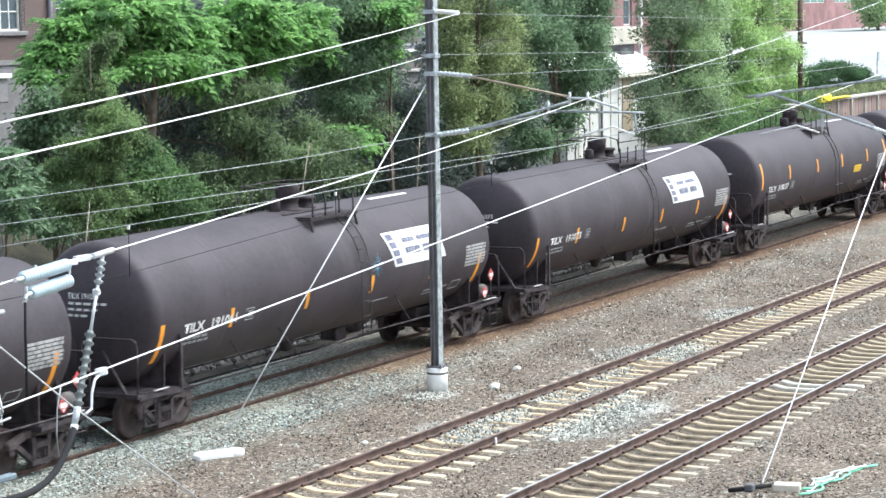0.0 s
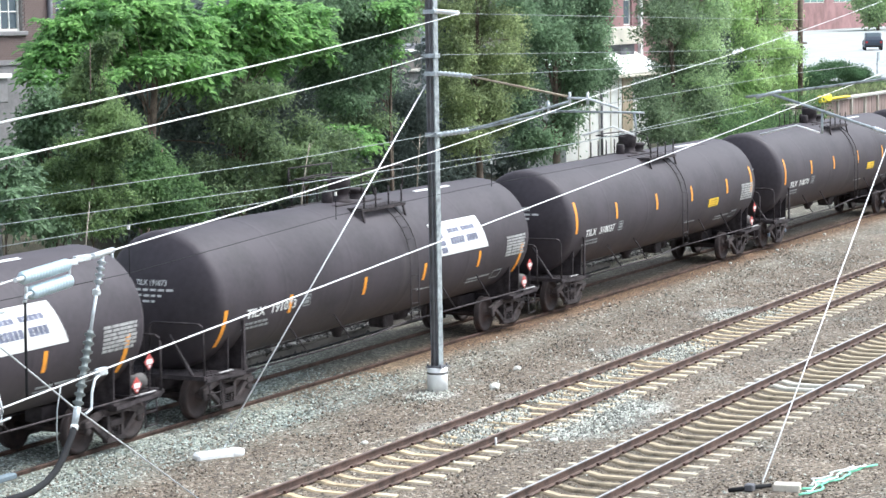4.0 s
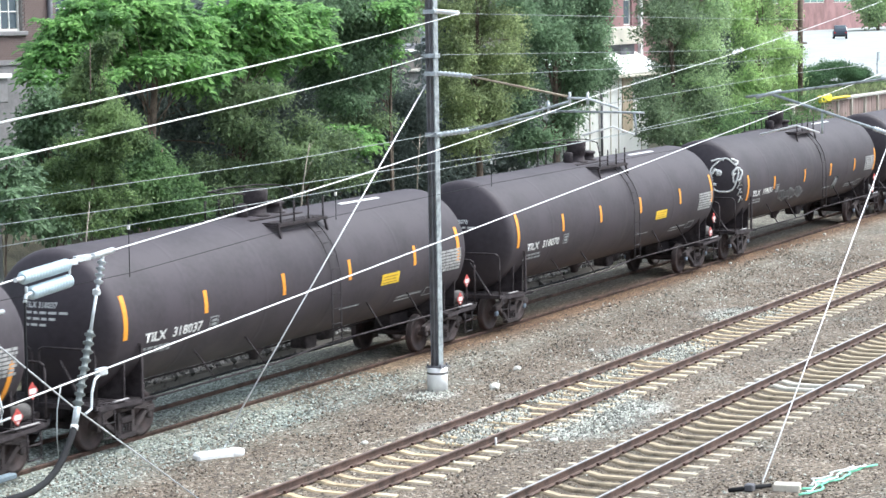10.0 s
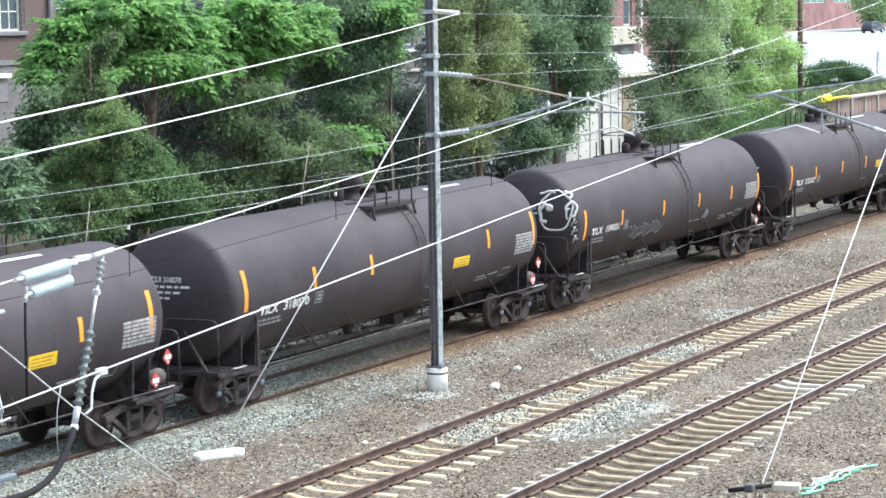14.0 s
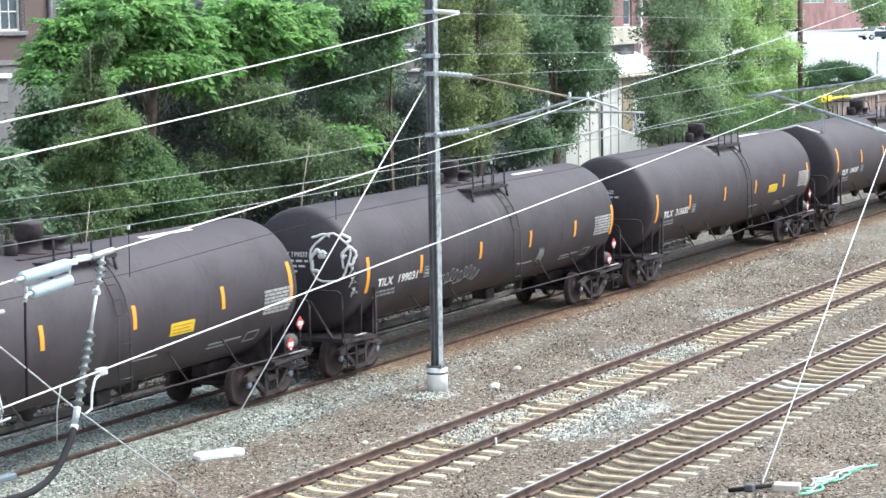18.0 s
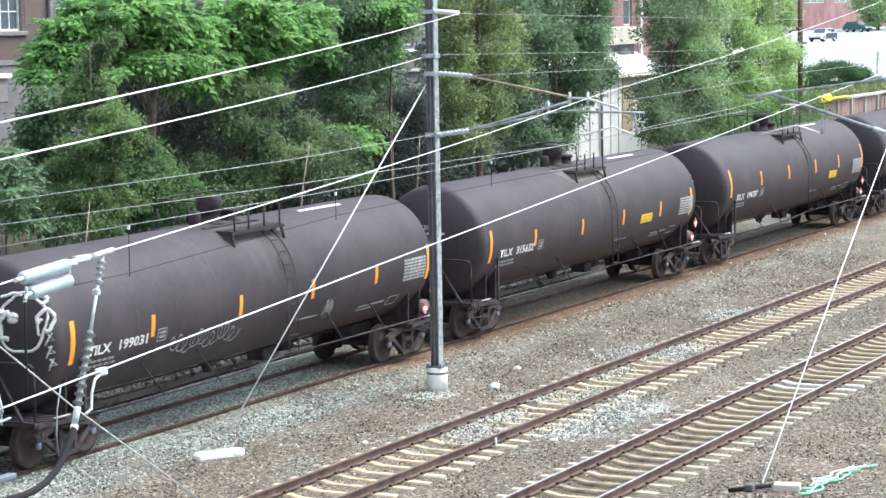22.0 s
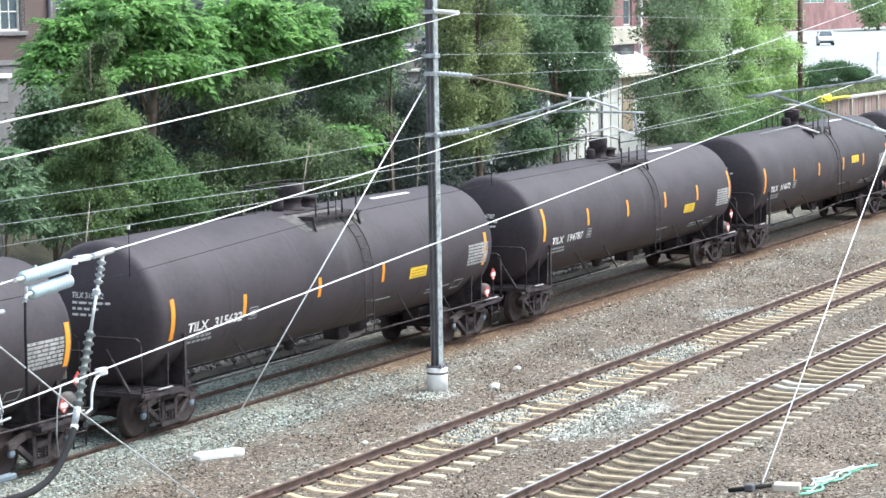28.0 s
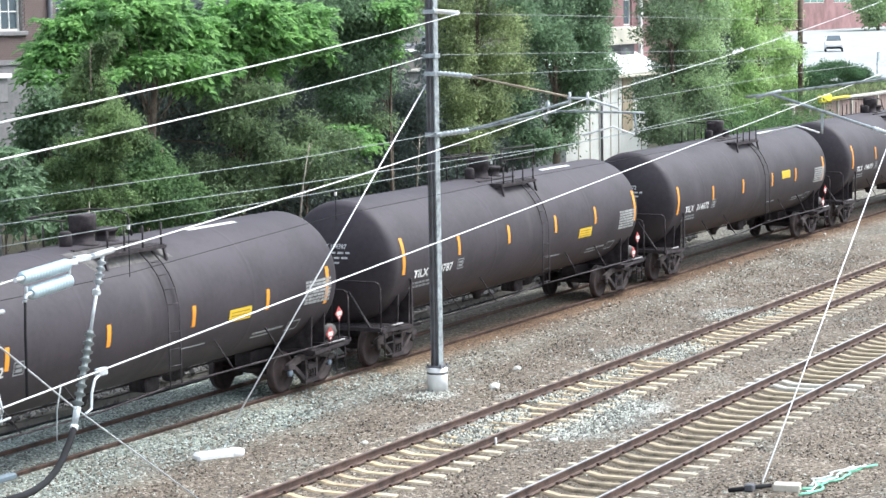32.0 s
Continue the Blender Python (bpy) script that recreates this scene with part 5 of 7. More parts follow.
def small_things():
    t = thing("wire_clamp", "white bolted clamps on a bare wire", "clamp")
    for k, (dx, dz) in enumerate(((0, 0), (0.3, 0.03), (-0.28, -0.03))):
        bm = bmx()
        box(bm, 56.78 + dx, 56.90 + dx, 20.56, 20.64, 7.41 + dz, 7.47 + dz, 0.01)
        tube(bm, [(56.84 + dx, 20.6, 7.37 + dz), (56.84 + dx, 20.6, 7.51 + dz)], 0.016, 6)
        part("clamp", bm, CONCRETE_W, t)
    rng = random.Random(21)
    for x, y, r in ((46.6, 22.8, 0.13), (49.2, 23.45, 0.10), (71.1, 26.05, 0.055), (75.4, 25.9, 0.06), (41.3, 18.9, 0.07), (81.0, 26.0, 0.07), (52.6, 23.0, 0.07), (39.6, 22.3, 0.07)):
        bm = bmx()
        bmesh.ops.create_icosphere(bm, subdivisions=2, radius=r, matrix=Matrix.Diagonal((1.3, 1.0, 0.7, 1)))
        for v in bm.verts:
            v.co *= 1 + 0.35 * noise.noise(v.co * 9 + Vector((x, y, 0)))
        ob = single("rock", bm, PALE_ROCK, "pale grey rock lying on the ballast", "rock", "pale rocks")
        ob.location = (x, y, height(x, y) + r * 0.3)
    bm = bmx()
    tube(bm, [(40.3, 19.7, -0.1), (40.3, 19.7, 0.2)], 0.02, 6)
    single("marker_peg", bm, WHITE, "small white marker peg beside the rail", "peg")
    t = thing("wire_bracket", "pale blue-grey bracket on the overhead wires", "bracket")
    bm = bmx()
    tube(bm, [(14.26, 11.35, 5.76), (14.33, 11.37, 5.60), (14.30, 11.36, 5.50)], 0.018, 8)
    tube(bm, [(13.9, 11.24, 5.54), (14.5, 11.42, 5.52)], 0.010, 6)
    part("arm", bm, SILVER, t)
    bm = bmx()
    box(bm, 13.95, 14.36, 11.26, 11.34, 5.065, 5.11, 0.008)
    part("plate", bm, material("blue grey paint", (0.14, 0.185, 0.215), 0.5, vary=0.15), t)
    bm = bmx()
    tube(bm, [(13.9, 11.24, 6.43), (14.43, 11.4, 6.39)], 0.02, 6)
    part("stub", bm, SILVER, t)
    bm = bmx()
    tube(bm, [(15.6, 11.74, 5.58), (15.5, 11.71, 5.40), (15.47, 11.70, 5.2), (15.50, 11.71, 5.0)], 0.007, 5)
    single("tie_wire", bm, WIRE_DIM, "thin looped tie wire", "wire")


PALE_ROCK = material("pale rock", (0.60, 0.59, 0.54), 0.9, vary=0.15, scale=8, bump=0.4)
small_things()

# ================= vegetation =================
def clump_centres(rng, B, n_cl):
    """Centres of leaf clumps on uneven boughs round several masses, with gaps between the boughs."""
    boughs = []
    for b in B:
        for q in range(9):
            d = rng.normal(size=3)
            d /= np.linalg.norm(d)
            k = rng.uniform(0.30, 0.52)
            boughs.append([*(b[:3] + d * b[3:6] * rng.uniform(0.45, 0.95)), *(b[3:6] * k * np.array([1.1, 1.1, 0.8]))])
    boughs = np.array(boughs)
    area = boughs[:, 3] * boughs[:, 4] + boughs[:, 4] * boughs[:, 5]
    n_in = n_cl // 10
    A = boughs[rng.choice(len(boughs), n_cl - n_in, p=area / area.sum())]
    d = rng.normal(size=(n_cl - n_in, 3))
    d[:, 2] = np.where(d[:, 2] < 0, d[:, 2] * 0.45, d[:, 2])
    d /= np.linalg.norm(d, axis=1)[:, None]
    cl = A[:, :3] + d * A[:, 3:6] * rng.uniform(0.5, 1.15, (len(A), 1)) ** 0.6
    I = B[rng.integers(0, len(B), n_in)]
    d = rng.normal(0, 0.42, size=(n_in, 3))
    cl = np.concatenate([cl, I[:, :3] + d * I[:, 3:6]])
    return cl[cl[:, 2] > 0.2]


def unit(v):
    return v / (np.linalg.norm(v, axis=-1, keepdims=True) + 1e-6)


def leaf_quads(name, pts, ax, face, s, mat, wide=0.26):
    """Folded four-cornered leaves at pts along ax, turned to face."""
    side = unit(np.cross(ax, face))
    nrm = np.cross(side, ax)
    m = len(pts)
    v = np.stack([pts - ax * s * 0.5, pts + side * s * wide + nrm * s * 0.08, pts + ax * s * 0.5 - nrm * s * 0.06, pts - side * s * wide + nrm * s * 0.08], 1).reshape(-1, 3)
    i = 4 * np.arange(m)[:, None]
    f = np.concatenate([i + np.array([[0, 1, 2]]), i + np.array([[0, 2, 3]])], 1).reshape(-1, 3)
    return raw(name, v.tolist(), f.tolist(), mat)


def leaf_cloud(name, blobs, count, size, mat, parent, seed, clump=0.32, per=26, squash=0.85):
    """Leaves in rounded clumps, those of a clump facing outward and up."""
    rng = np.random.default_rng(seed)
    cl = clump_centres(rng, np.array(blobs), max(4, count // per))
    n_cl = len(cl)
    grow = np.repeat(rng.uniform(0.65, 1.3, (n_cl, 1)), per, 0)
    pts = np.repeat(cl, per, 0) + rng.normal(0, clump, (n_cl * per, 3)) * np.array([1, 1, squash]) * grow
    m = len(pts)
    out = unit(pts - np.repeat(cl, per, 0))
    lean = np.repeat(rng.normal(0, 0.35, (n_cl, 3)), per, 0)
    face = unit(out * 0.75 + lean + np.array([0, 0, 0.6]) + rng.normal(0, 0.35, (m, 3)))
    ax = out + rng.normal(0, 0.5, (m, 3))
    ax[:, 2] -= 0.35
    ax = unit(ax)
    ob = new(name, leaf_quads(name, pts, ax, face, size * rng.uniform(0.6, 1.35, (m, 1)), mat))
    if parent is not None:
        ob.parent = parent
    return ob


def spray_cloud(name, blobs, count, size, mat, parent, seed):
    """Rosettes of arching feathery leaves, each with its pairs of leaflets."""
    rng = np.random.default_rng(seed)
    cl = clump_centres(rng, np.array(blobs), count)
    n, nf, nl = len(cl), 7, 9
    az = rng.uniform(0, 2 * pi, (n, 1)) + 2 * pi * np.arange(nf)[None] / nf + rng.normal(0, 0.25, (n, nf))
    length = size * rng.uniform(1.3, 2.7, (n, nf))
    rise = rng.uniform(-0.35, 0.65, (n, nf))
    d = np.stack([np.cos(az), np.sin(az), rise], -1)
    side = np.stack([-np.sin(az), np.cos(az), np.zeros_like(az)], -1)
    k = np.array([0.30, 0.30, 0.48, 0.48, 0.66, 0.66, 0.84, 0.84, 1.0])
    sg = np.array([1, -1, 1, -1, 1, -1, 1, -1, 0.0])
    drop = np.zeros((n, nf, nl, 3))
    drop[..., 2] = -0.55 * k ** 2
    stem = cl[:, None, None] + (d[:, :, None] * k[:, None] + drop) * length[..., None, None]
    ax = unit(side[:, :, None] * sg[:, None] * 0.85 + d[:, :, None] * 0.55 + np.array([0, 0, -0.38]) + rng.normal(0, 0.25, stem.shape))
    s = size * rng.uniform(0.75, 1.2, (n, nf, nl, 1))
    pts = (stem + ax * s * 0.45).reshape(-1, 3)
    face = unit(np.array([0, 0, 1.0]) + rng.normal(0, 0.42, (len(pts), 3)))
    ob = new(name, leaf_quads(name, pts, ax.reshape(-1, 3), face, s.reshape(-1, 1), mat, 0.25))
    ob.parent = parent
    return ob


def tree(x, y, blobs, count, size, mat, label, seed, trunk=0.16, name="tree", lean=0.0, clump=0.32, sprays=False):
    """Trunk with limbs to each crown mass. Blobs are in the tree's own space."""
    g = height(x, y)
    t = thing(name, label, "tree", "trees behind the track", at=Matrix.Translation((x, y, g)))
    rng = random.Random(seed)
    blobs = [b if len(b) == 6 else (b[0], 0.4 * sin(7 * i + seed), b[1], b[2], min(1.0, b[2] + 0.15), 1.35 * b[3]) for i, b in enumerate(blobs)]
    top = max(b[2] for b in blobs)
    bm = bmx()
    mid = Vector((lean * 0.5 + rng.uniform(-0.15, 0.15), rng.uniform(-0.15, 0.15), top * 0.45))
    end = Vector((lean + rng.uniform(-0.2, 0.2), 0, top))
    spine = [Vector((0, 0, -0.3)), Vector((rng.uniform(-0.05, 0.05), 0, top * 0.2)), mid, mid.lerp(end, 0.5), end]
    tube(bm, spine, trunk, 9, trunk * 0.3)
    part("trunk", bm, BARK, t)
    bm = bmx()
    for b in blobs:
        c = Vector(b[:3])
        for k in range(1 if sprays else 2):
            s = spine[1].lerp(mid, rng.uniform(0.2, 1.0)) if c.z < top * 0.6 else mid.lerp(end, rng.uniform(0.0, 0.6))
            e = c + Vector((rng.uniform(-0.7, 0.7) * b[3], rng.uniform(-0.7, 0.7) * b[4], rng.uniform(-0.3, 0.6) * b[5]))
            h = s.lerp(e, 0.5) + Vector((rng.uniform(-0.2, 0.2), rng.uniform(-0.2, 0.2), 0.15))
            tube(bm, [s, h, e], trunk * (0.13 if sprays else 0.2), 5, trunk * 0.05)
    part("branching", bm, BARK, t)
    if sprays:
        spray_cloud("crown", blobs, count, size, mat, t, seed)
    else:
        leaf_cloud("crown", blobs, count, size, mat, t, seed, clump)
    return t




# trees, from the bridge end outward
tree(53.2, 37.0, [(-2.4, 8.2, 0.73, 0.34), (-1.3, 8.4, 0.75, 0.31), (-0.0, 8.2, 0.89, 0.32), (1.7, 8.3, 0.93, 0.33), (3.1, 7.8, 0.85, 0.30), (0.8, 7.6, 0.91, 0.29), (-0.7, 7.3, 0.65, 0.25), (2.5, 7.1, 0.83, 0.26), (3.7, 6.8, 0.49, 0.17), (1.9, 6.5, 0.65, 0.16), (1.0, 6.9, 0.74, 0.23), (-2.9, 7.8, 0.46, 0.22), (-3.4, 7.4, 0.38, 0.14), (-3.7, 7.1, 0.25, 0.11), (-3.0, 7.2, 0.51, 0.20), (-4.2, 6.6, 0.17, 0.06), (-3.5, 6.5, 0.35, 0.11), (-2.8, 6.7, 0.52, 0.19), (-0.4, 6.9, 0.55, 0.19), (2.8, 6.2, 0.42, 0.08), (-2.4, 7.7, 0.52, 0.22)], 500, 0.24, LEAF_BRIGHT, "broad tree with bright green feathery leaves", 11, 0.20, lean=1.0, sprays=True)
tree(58.5, 37.0, [(-0.7, 7.3, 0.57, 0.20), (-0.0, 7.9, 0.77, 0.27), (0.9, 7.5, 0.79, 0.21), (2.2, 7.6, 0.81, 0.16), (3.6, 7.2, 0.56, 0.11), (4.8, 6.9, 0.33, 0.05), (1.5, 7.0, 0.80, 0.12), (2.9, 6.7, 0.38, 0.05), (0.2, 7.0, 0.58, 0.12), (1.4, 6.5, 0.27, 0.05), (1.9, 8.4, 0.81, 0.21), (3.4, 8.2, 0.63, 0.11), (-0.8, 8.3, 0.75, 0.24)], 230, 0.25, LEAF_BRIGHT, "leaning tree with layered bright green feathery leaves", 28, 0.14, sprays=True)
tree(46.8, 34.0, [(0.6, 7.5, 0.05, 0.12), (0.6, 7.2, 0.12, 0.17), (0.5, 6.8, 0.20, 0.19), (0.4, 6.5, 0.29, 0.20), (0.3, 6.2, 0.39, 0.20), (0.1, 5.8, 0.51, 0.21), (1.0, 5.5, 0.35, 0.16), (0.0, 5.3, 0.58, 0.20), (1.2, 5.0, 0.35, 0.15), (-0.8, 5.0, 0.31, 0.07), (0.4, 4.8, 0.64, 0.23), (-0.3, 4.3, 0.58, 0.24), (0.8, 4.1, 0.55, 0.23), (-0.2, 3.6, 0.63, 0.24), (0.8, 3.4, 0.60, 0.23), (0.0, 3.0, 0.68, 0.21)], 46000, 0.105, LEAF_SLIM, "slim young tree with olive green leaves", 12, 0.04, clump=0.10)
tree(48.9, 36.8, [(0.2, 6.0, 0.55, 0.18), (-0.4, 5.9, 0.29, 0.11), (-0.3, 5.5, 0.44, 0.18), (0.6, 5.5, 0.51, 0.20), (0.0, 5.0, 0.60, 0.20), (0.4, 4.1, 0.60, 0.26), (-0.5, 3.8, 0.54, 0.23), (0.2, 3.2, 0.70, 0.26), (-0.5, 2.8, 0.69, 0.26)], 17000, 0.15, LEAF_TEAL, "shaded deep green tree at the bank", 24, 0.1, clump=0.2)
tree(42.7, 33.5, [(-0.0, 5.1, 0.17, 0.04), (0.5, 5.0, 0.15, 0.03), (-0.0, 4.5, 0.19, 0.05), (0.4, 4.1, 0.28, 0.03), (-0.1, 3.7, 0.21, 0.07), (0.4, 4.6, 0.17, 0.04), (-0.2, 4.2, 0.19, 0.05), (0.2, 3.4, 0.26, 0.07)], 42, 0.20, LEAF_TEAL, "green sapling with feathery leaves beside the track", 13, 0.05, sprays=True)
tree(51.3, 35.0, [(-0.5, 4.6, 0.30, 0.09), (0.0, 4.3, 0.30, 0.14), (-0.7, 4.0, 0.48, 0.18), (0.2, 3.7, 0.28, 0.14), (-1.1, 3.6, 0.37, 0.18), (0.7, 3.3, 0.33, 0.17), (-0.2, 3.1, 0.65, 0.18), (1.2, 2.7, 0.40, 0.14), (-0.9, 2.8, 0.69, 0.18)], 20000, 0.125, LEAF_MID, "dense mid-green bushy tree beside the track", 14, 0.08, clump=0.17)
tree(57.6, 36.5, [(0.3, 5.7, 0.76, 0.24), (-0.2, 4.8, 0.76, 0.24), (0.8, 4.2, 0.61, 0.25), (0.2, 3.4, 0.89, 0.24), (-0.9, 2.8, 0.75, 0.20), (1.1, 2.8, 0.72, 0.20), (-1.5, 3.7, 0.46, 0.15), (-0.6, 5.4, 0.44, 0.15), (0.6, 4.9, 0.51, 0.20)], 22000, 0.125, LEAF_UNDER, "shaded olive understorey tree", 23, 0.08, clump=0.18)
tree(68.0, 37.0, [(-3.8, 8.0, 1.11, 0.40), (-2.7, 7.4, 1.14, 0.35), (-1.3, 7.7, 1.09, 0.30), (-2.3, 6.6, 1.15, 0.34), (-0.9, 6.0, 0.79, 0.26), (-3.8, 6.1, 0.81, 0.26), (-1.9, 5.6, 0.85, 0.17), (-4.9, 7.6, 0.72, 0.29), (-3.0, 8.4, 1.50, 0.26), (-3.5, 5.3, 0.67, 0.17)], 24000, 0.15, LEAF_TEAL, "dusty green tree with a bare pale stem", 16, 0.09, clump=0.22)
tree(66.2, 36.0, [(-1.1, 8.2, 0.38, 0.13), (0.0, 8.0, 0.39, 0.09), (-0.3, 7.3, 0.16, 0.15), (-0.0, 6.8, 0.12, 0.11), (-2.7, 4.4, 0.44, 0.07), (-2.0, 3.8, 0.34, 0.11), (-1.0, 4.2, 0.35, 0.11), (0.4, 8.4, 0.36, 0.09)], 85, 0.22, LEAF_BRIGHT, "thin tree with bright drooping sprays", 17, 0.06, sprays=True)
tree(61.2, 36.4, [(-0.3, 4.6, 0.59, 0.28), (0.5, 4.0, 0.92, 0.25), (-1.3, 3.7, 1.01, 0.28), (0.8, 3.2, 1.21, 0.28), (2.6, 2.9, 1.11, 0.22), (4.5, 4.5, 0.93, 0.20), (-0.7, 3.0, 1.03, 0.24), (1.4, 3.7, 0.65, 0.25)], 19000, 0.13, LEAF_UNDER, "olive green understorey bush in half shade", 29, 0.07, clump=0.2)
tree(62.3, 40.0, [(-5.2, 0.0, 6.6, 2.0, 1.4, 1.3), (-6.0, 0.0, 4.6, 1.8, 1.4, 1.4), (-2.2, 0.4, 4.7, 2.3, 1.6, 1.59), (1.7, 0.4, 3.5, 2.23, 1.6, 1.86), (5.8, -0.2, 4.2, 2.14, 1.6, 2.14), (0.8, 0.4, 5.8, 2.2, 1.6, 1.1), (-2.4, -0.2, 2.4, 1.9, 1.6, 1.1), (4.2, 0.4, 1.6, 1.9, 1.54, 1.0), (0.5, 0.5, 7.4, 2.6, 1.6, 1.2), (4.5, 0.5, 6.8, 2.2, 1.6, 1.4)], 56430, 0.17, LEAF_DEEP_SHADE, "dark green tree in deep shade", 15, 0.2, clump=0.3)
tree(72.5, 40.5, [(-0.3, 0.0, 5.4, 2.04, 1.6, 2.04), (-0.4, -0.2, 2.9, 1.84, 1.6, 1.64), (-1.0, 0.2, 7.8, 2.22, 1.6, 1.41), (3.1, -0.1, 3.9, 1.27, 1.27, 1.6), (3.5, 0.1, 2.2, 1.49, 1.49, 1.07)], 38475, 0.162, LEAF_DEEP_SHADE, "thicket tree behind the mast with deep shade in its colour", 18, 0.18, clump=0.3)
tree(75.7, 37.5, [(-2.1, 0.3, 8.1, 0.77, 0.77, 0.81), (0.2, 0.3, 7.6, 1.0, 1.0, 0.94), (-2.1, 0.0, 6.5, 0.65, 0.65, 0.91), (-0.1, -0.2, 6.2, 0.94, 0.94, 0.87), (1.9, -0.4, 6.9, 0.59, 0.59, 0.95), (0.6, -0.1, 4.9, 0.94, 0.94, 0.88), (-1.7, -0.1, 4.9, 0.61, 0.61, 0.82), (2.1, -0.5, 5.5, 0.47, 0.47, 0.64), (-2.2, -0.5, 3.5, 0.61, 0.61, 0.71), (0.1, 0.5, 3.6, 0.84, 0.84, 0.73), (1.5, 0.2, 4.1, 0.53, 0.53, 0.64), (-0.2, -0.3, 9.1, 1.24, 1.24, 0.72), (-3.0, -0.1, 5.5, 0.4, 0.4, 0.6)], 44000, 0.125, LEAF_OLIVE, "tall olive green tree behind the mast", 19, 0.16, clump=0.2)
tree(84.7, 38.5, [(-2.7, 0.3, 8.0, 0.89, 0.89, 0.84), (0.5, 0.3, 7.7, 1.15, 1.15, 0.92), (3.0, 0.0, 7.8, 0.89, 0.89, 0.85), (-1.2, -0.2, 6.7, 1.13, 1.13, 0.79), (1.6, -0.4, 6.7, 0.93, 0.93, 0.74), (3.6, -0.1, 6.6, 0.47, 0.47, 0.59), (3.3, -0.1, 5.6, 0.71, 0.71, 0.66), (1.0, -0.5, 5.2, 0.92, 0.92, 0.65), (4.2, -0.5, 5.3, 0.43, 0.43, 0.52), (-2.0, 0.5, 5.3, 0.79, 0.79, 0.79), (2.4, 0.2, 4.6, 0.8, 0.8, 0.56), (0.1, -0.3, 3.7, 0.69, 0.69, 0.46), (-2.9, 0.5, 4.2, 0.67, 0.67, 0.67), (1.1, 0.4, 9.0, 1.61, 1.4, 0.81), (0.9, 0.3, 2.9, 0.69, 0.69, 0.42), (-2.4, -0.1, 2.9, 0.79, 0.79, 0.56)], 58000, 0.155, LEAF_TEAL, "deep green large-leaved tree with ragged gaps", 20, 0.2, clump=0.25)
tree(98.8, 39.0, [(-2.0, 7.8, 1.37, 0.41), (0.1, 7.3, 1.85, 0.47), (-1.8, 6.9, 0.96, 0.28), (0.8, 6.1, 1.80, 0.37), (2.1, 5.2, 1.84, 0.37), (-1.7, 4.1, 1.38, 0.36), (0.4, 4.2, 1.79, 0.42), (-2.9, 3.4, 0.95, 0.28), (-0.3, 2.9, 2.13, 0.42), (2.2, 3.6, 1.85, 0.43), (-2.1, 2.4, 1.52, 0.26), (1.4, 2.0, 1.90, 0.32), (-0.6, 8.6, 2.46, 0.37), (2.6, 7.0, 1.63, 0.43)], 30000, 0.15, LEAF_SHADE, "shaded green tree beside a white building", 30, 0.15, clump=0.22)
tree(101.3, 39, [(-0.6, -0.0, 7.8, 1.11, 1.11, 1.05), (2.4, 0.2, 7.2, 1.08, 1.08, 1.08), (-1.4, -0.4, 6.4, 0.73, 0.73, 0.84), (1.2, 0.1, 5.8, 1.13, 1.13, 0.91), (-0.7, -0.2, 4.7, 0.9, 0.9, 0.9), (-2.5, 0.4, 4.1, 0.52, 0.52, 0.73), (1.2, -0.4, 3.8, 0.91, 0.91, 0.91), (-1.4, 0.2, 3.0, 0.74, 0.74, 0.74), (1.5, 0.4, 2.4, 0.81, 0.81, 0.7), (0.5, -0.3, 9.0, 1.59, 1.4, 0.85), (-2.8, 0.4, 2.8, 0.47, 0.47, 0.57), (3.1, 0.4, 4.7, 0.71, 0.71, 0.93), (-0.7, -0.5, 1.6, 0.95, 0.95, 0.48)], 50000, 0.145, LEAF_GREY, "grey-green leafy tree beside a white building", 21, 0.2, clump=0.22)
tree(113.3, 40, [(-2.5, 0.3, 7.6, 1.09, 1.09, 1.09), (1.3, 0.0, 7.1, 1.12, 1.12, 1.18), (4.5, 0.0, 7.4, 0.67, 0.67, 1.06), (-2.5, -0.3, 5.9, 0.98, 0.98, 0.98), (1.3, -0.5, 5.5, 1.18, 1.18, 1.01), (4.9, 0.4, 5.5, 0.61, 0.61, 0.91), (-1.7, -0.4, 4.1, 1.1, 1.1, 0.93), (2.7, 0.3, 3.8, 0.96, 0.96, 0.9), (-3.4, -0.1, 2.8, 0.97, 0.97, 0.86), (0.9, 0.5, 2.4, 1.01, 1.01, 0.83), (4.7, -0.1, 3.3, 0.61, 0.61, 0.91), (4.0, 0.4, 1.8, 0.85, 0.85, 0.73), (0.5, 0.1, 8.9, 1.76, 1.4, 0.88), (-2.6, -0.3, 1.4, 0.98, 0.98, 0.63), (5.0, 0.2, 4.3, 0.49, 0.49, 0.61)], 50000, 0.15, LEAF_YELLOW, "light yellow-green leafy tree with drooping sprays", 22, 0.18, clump=0.24)




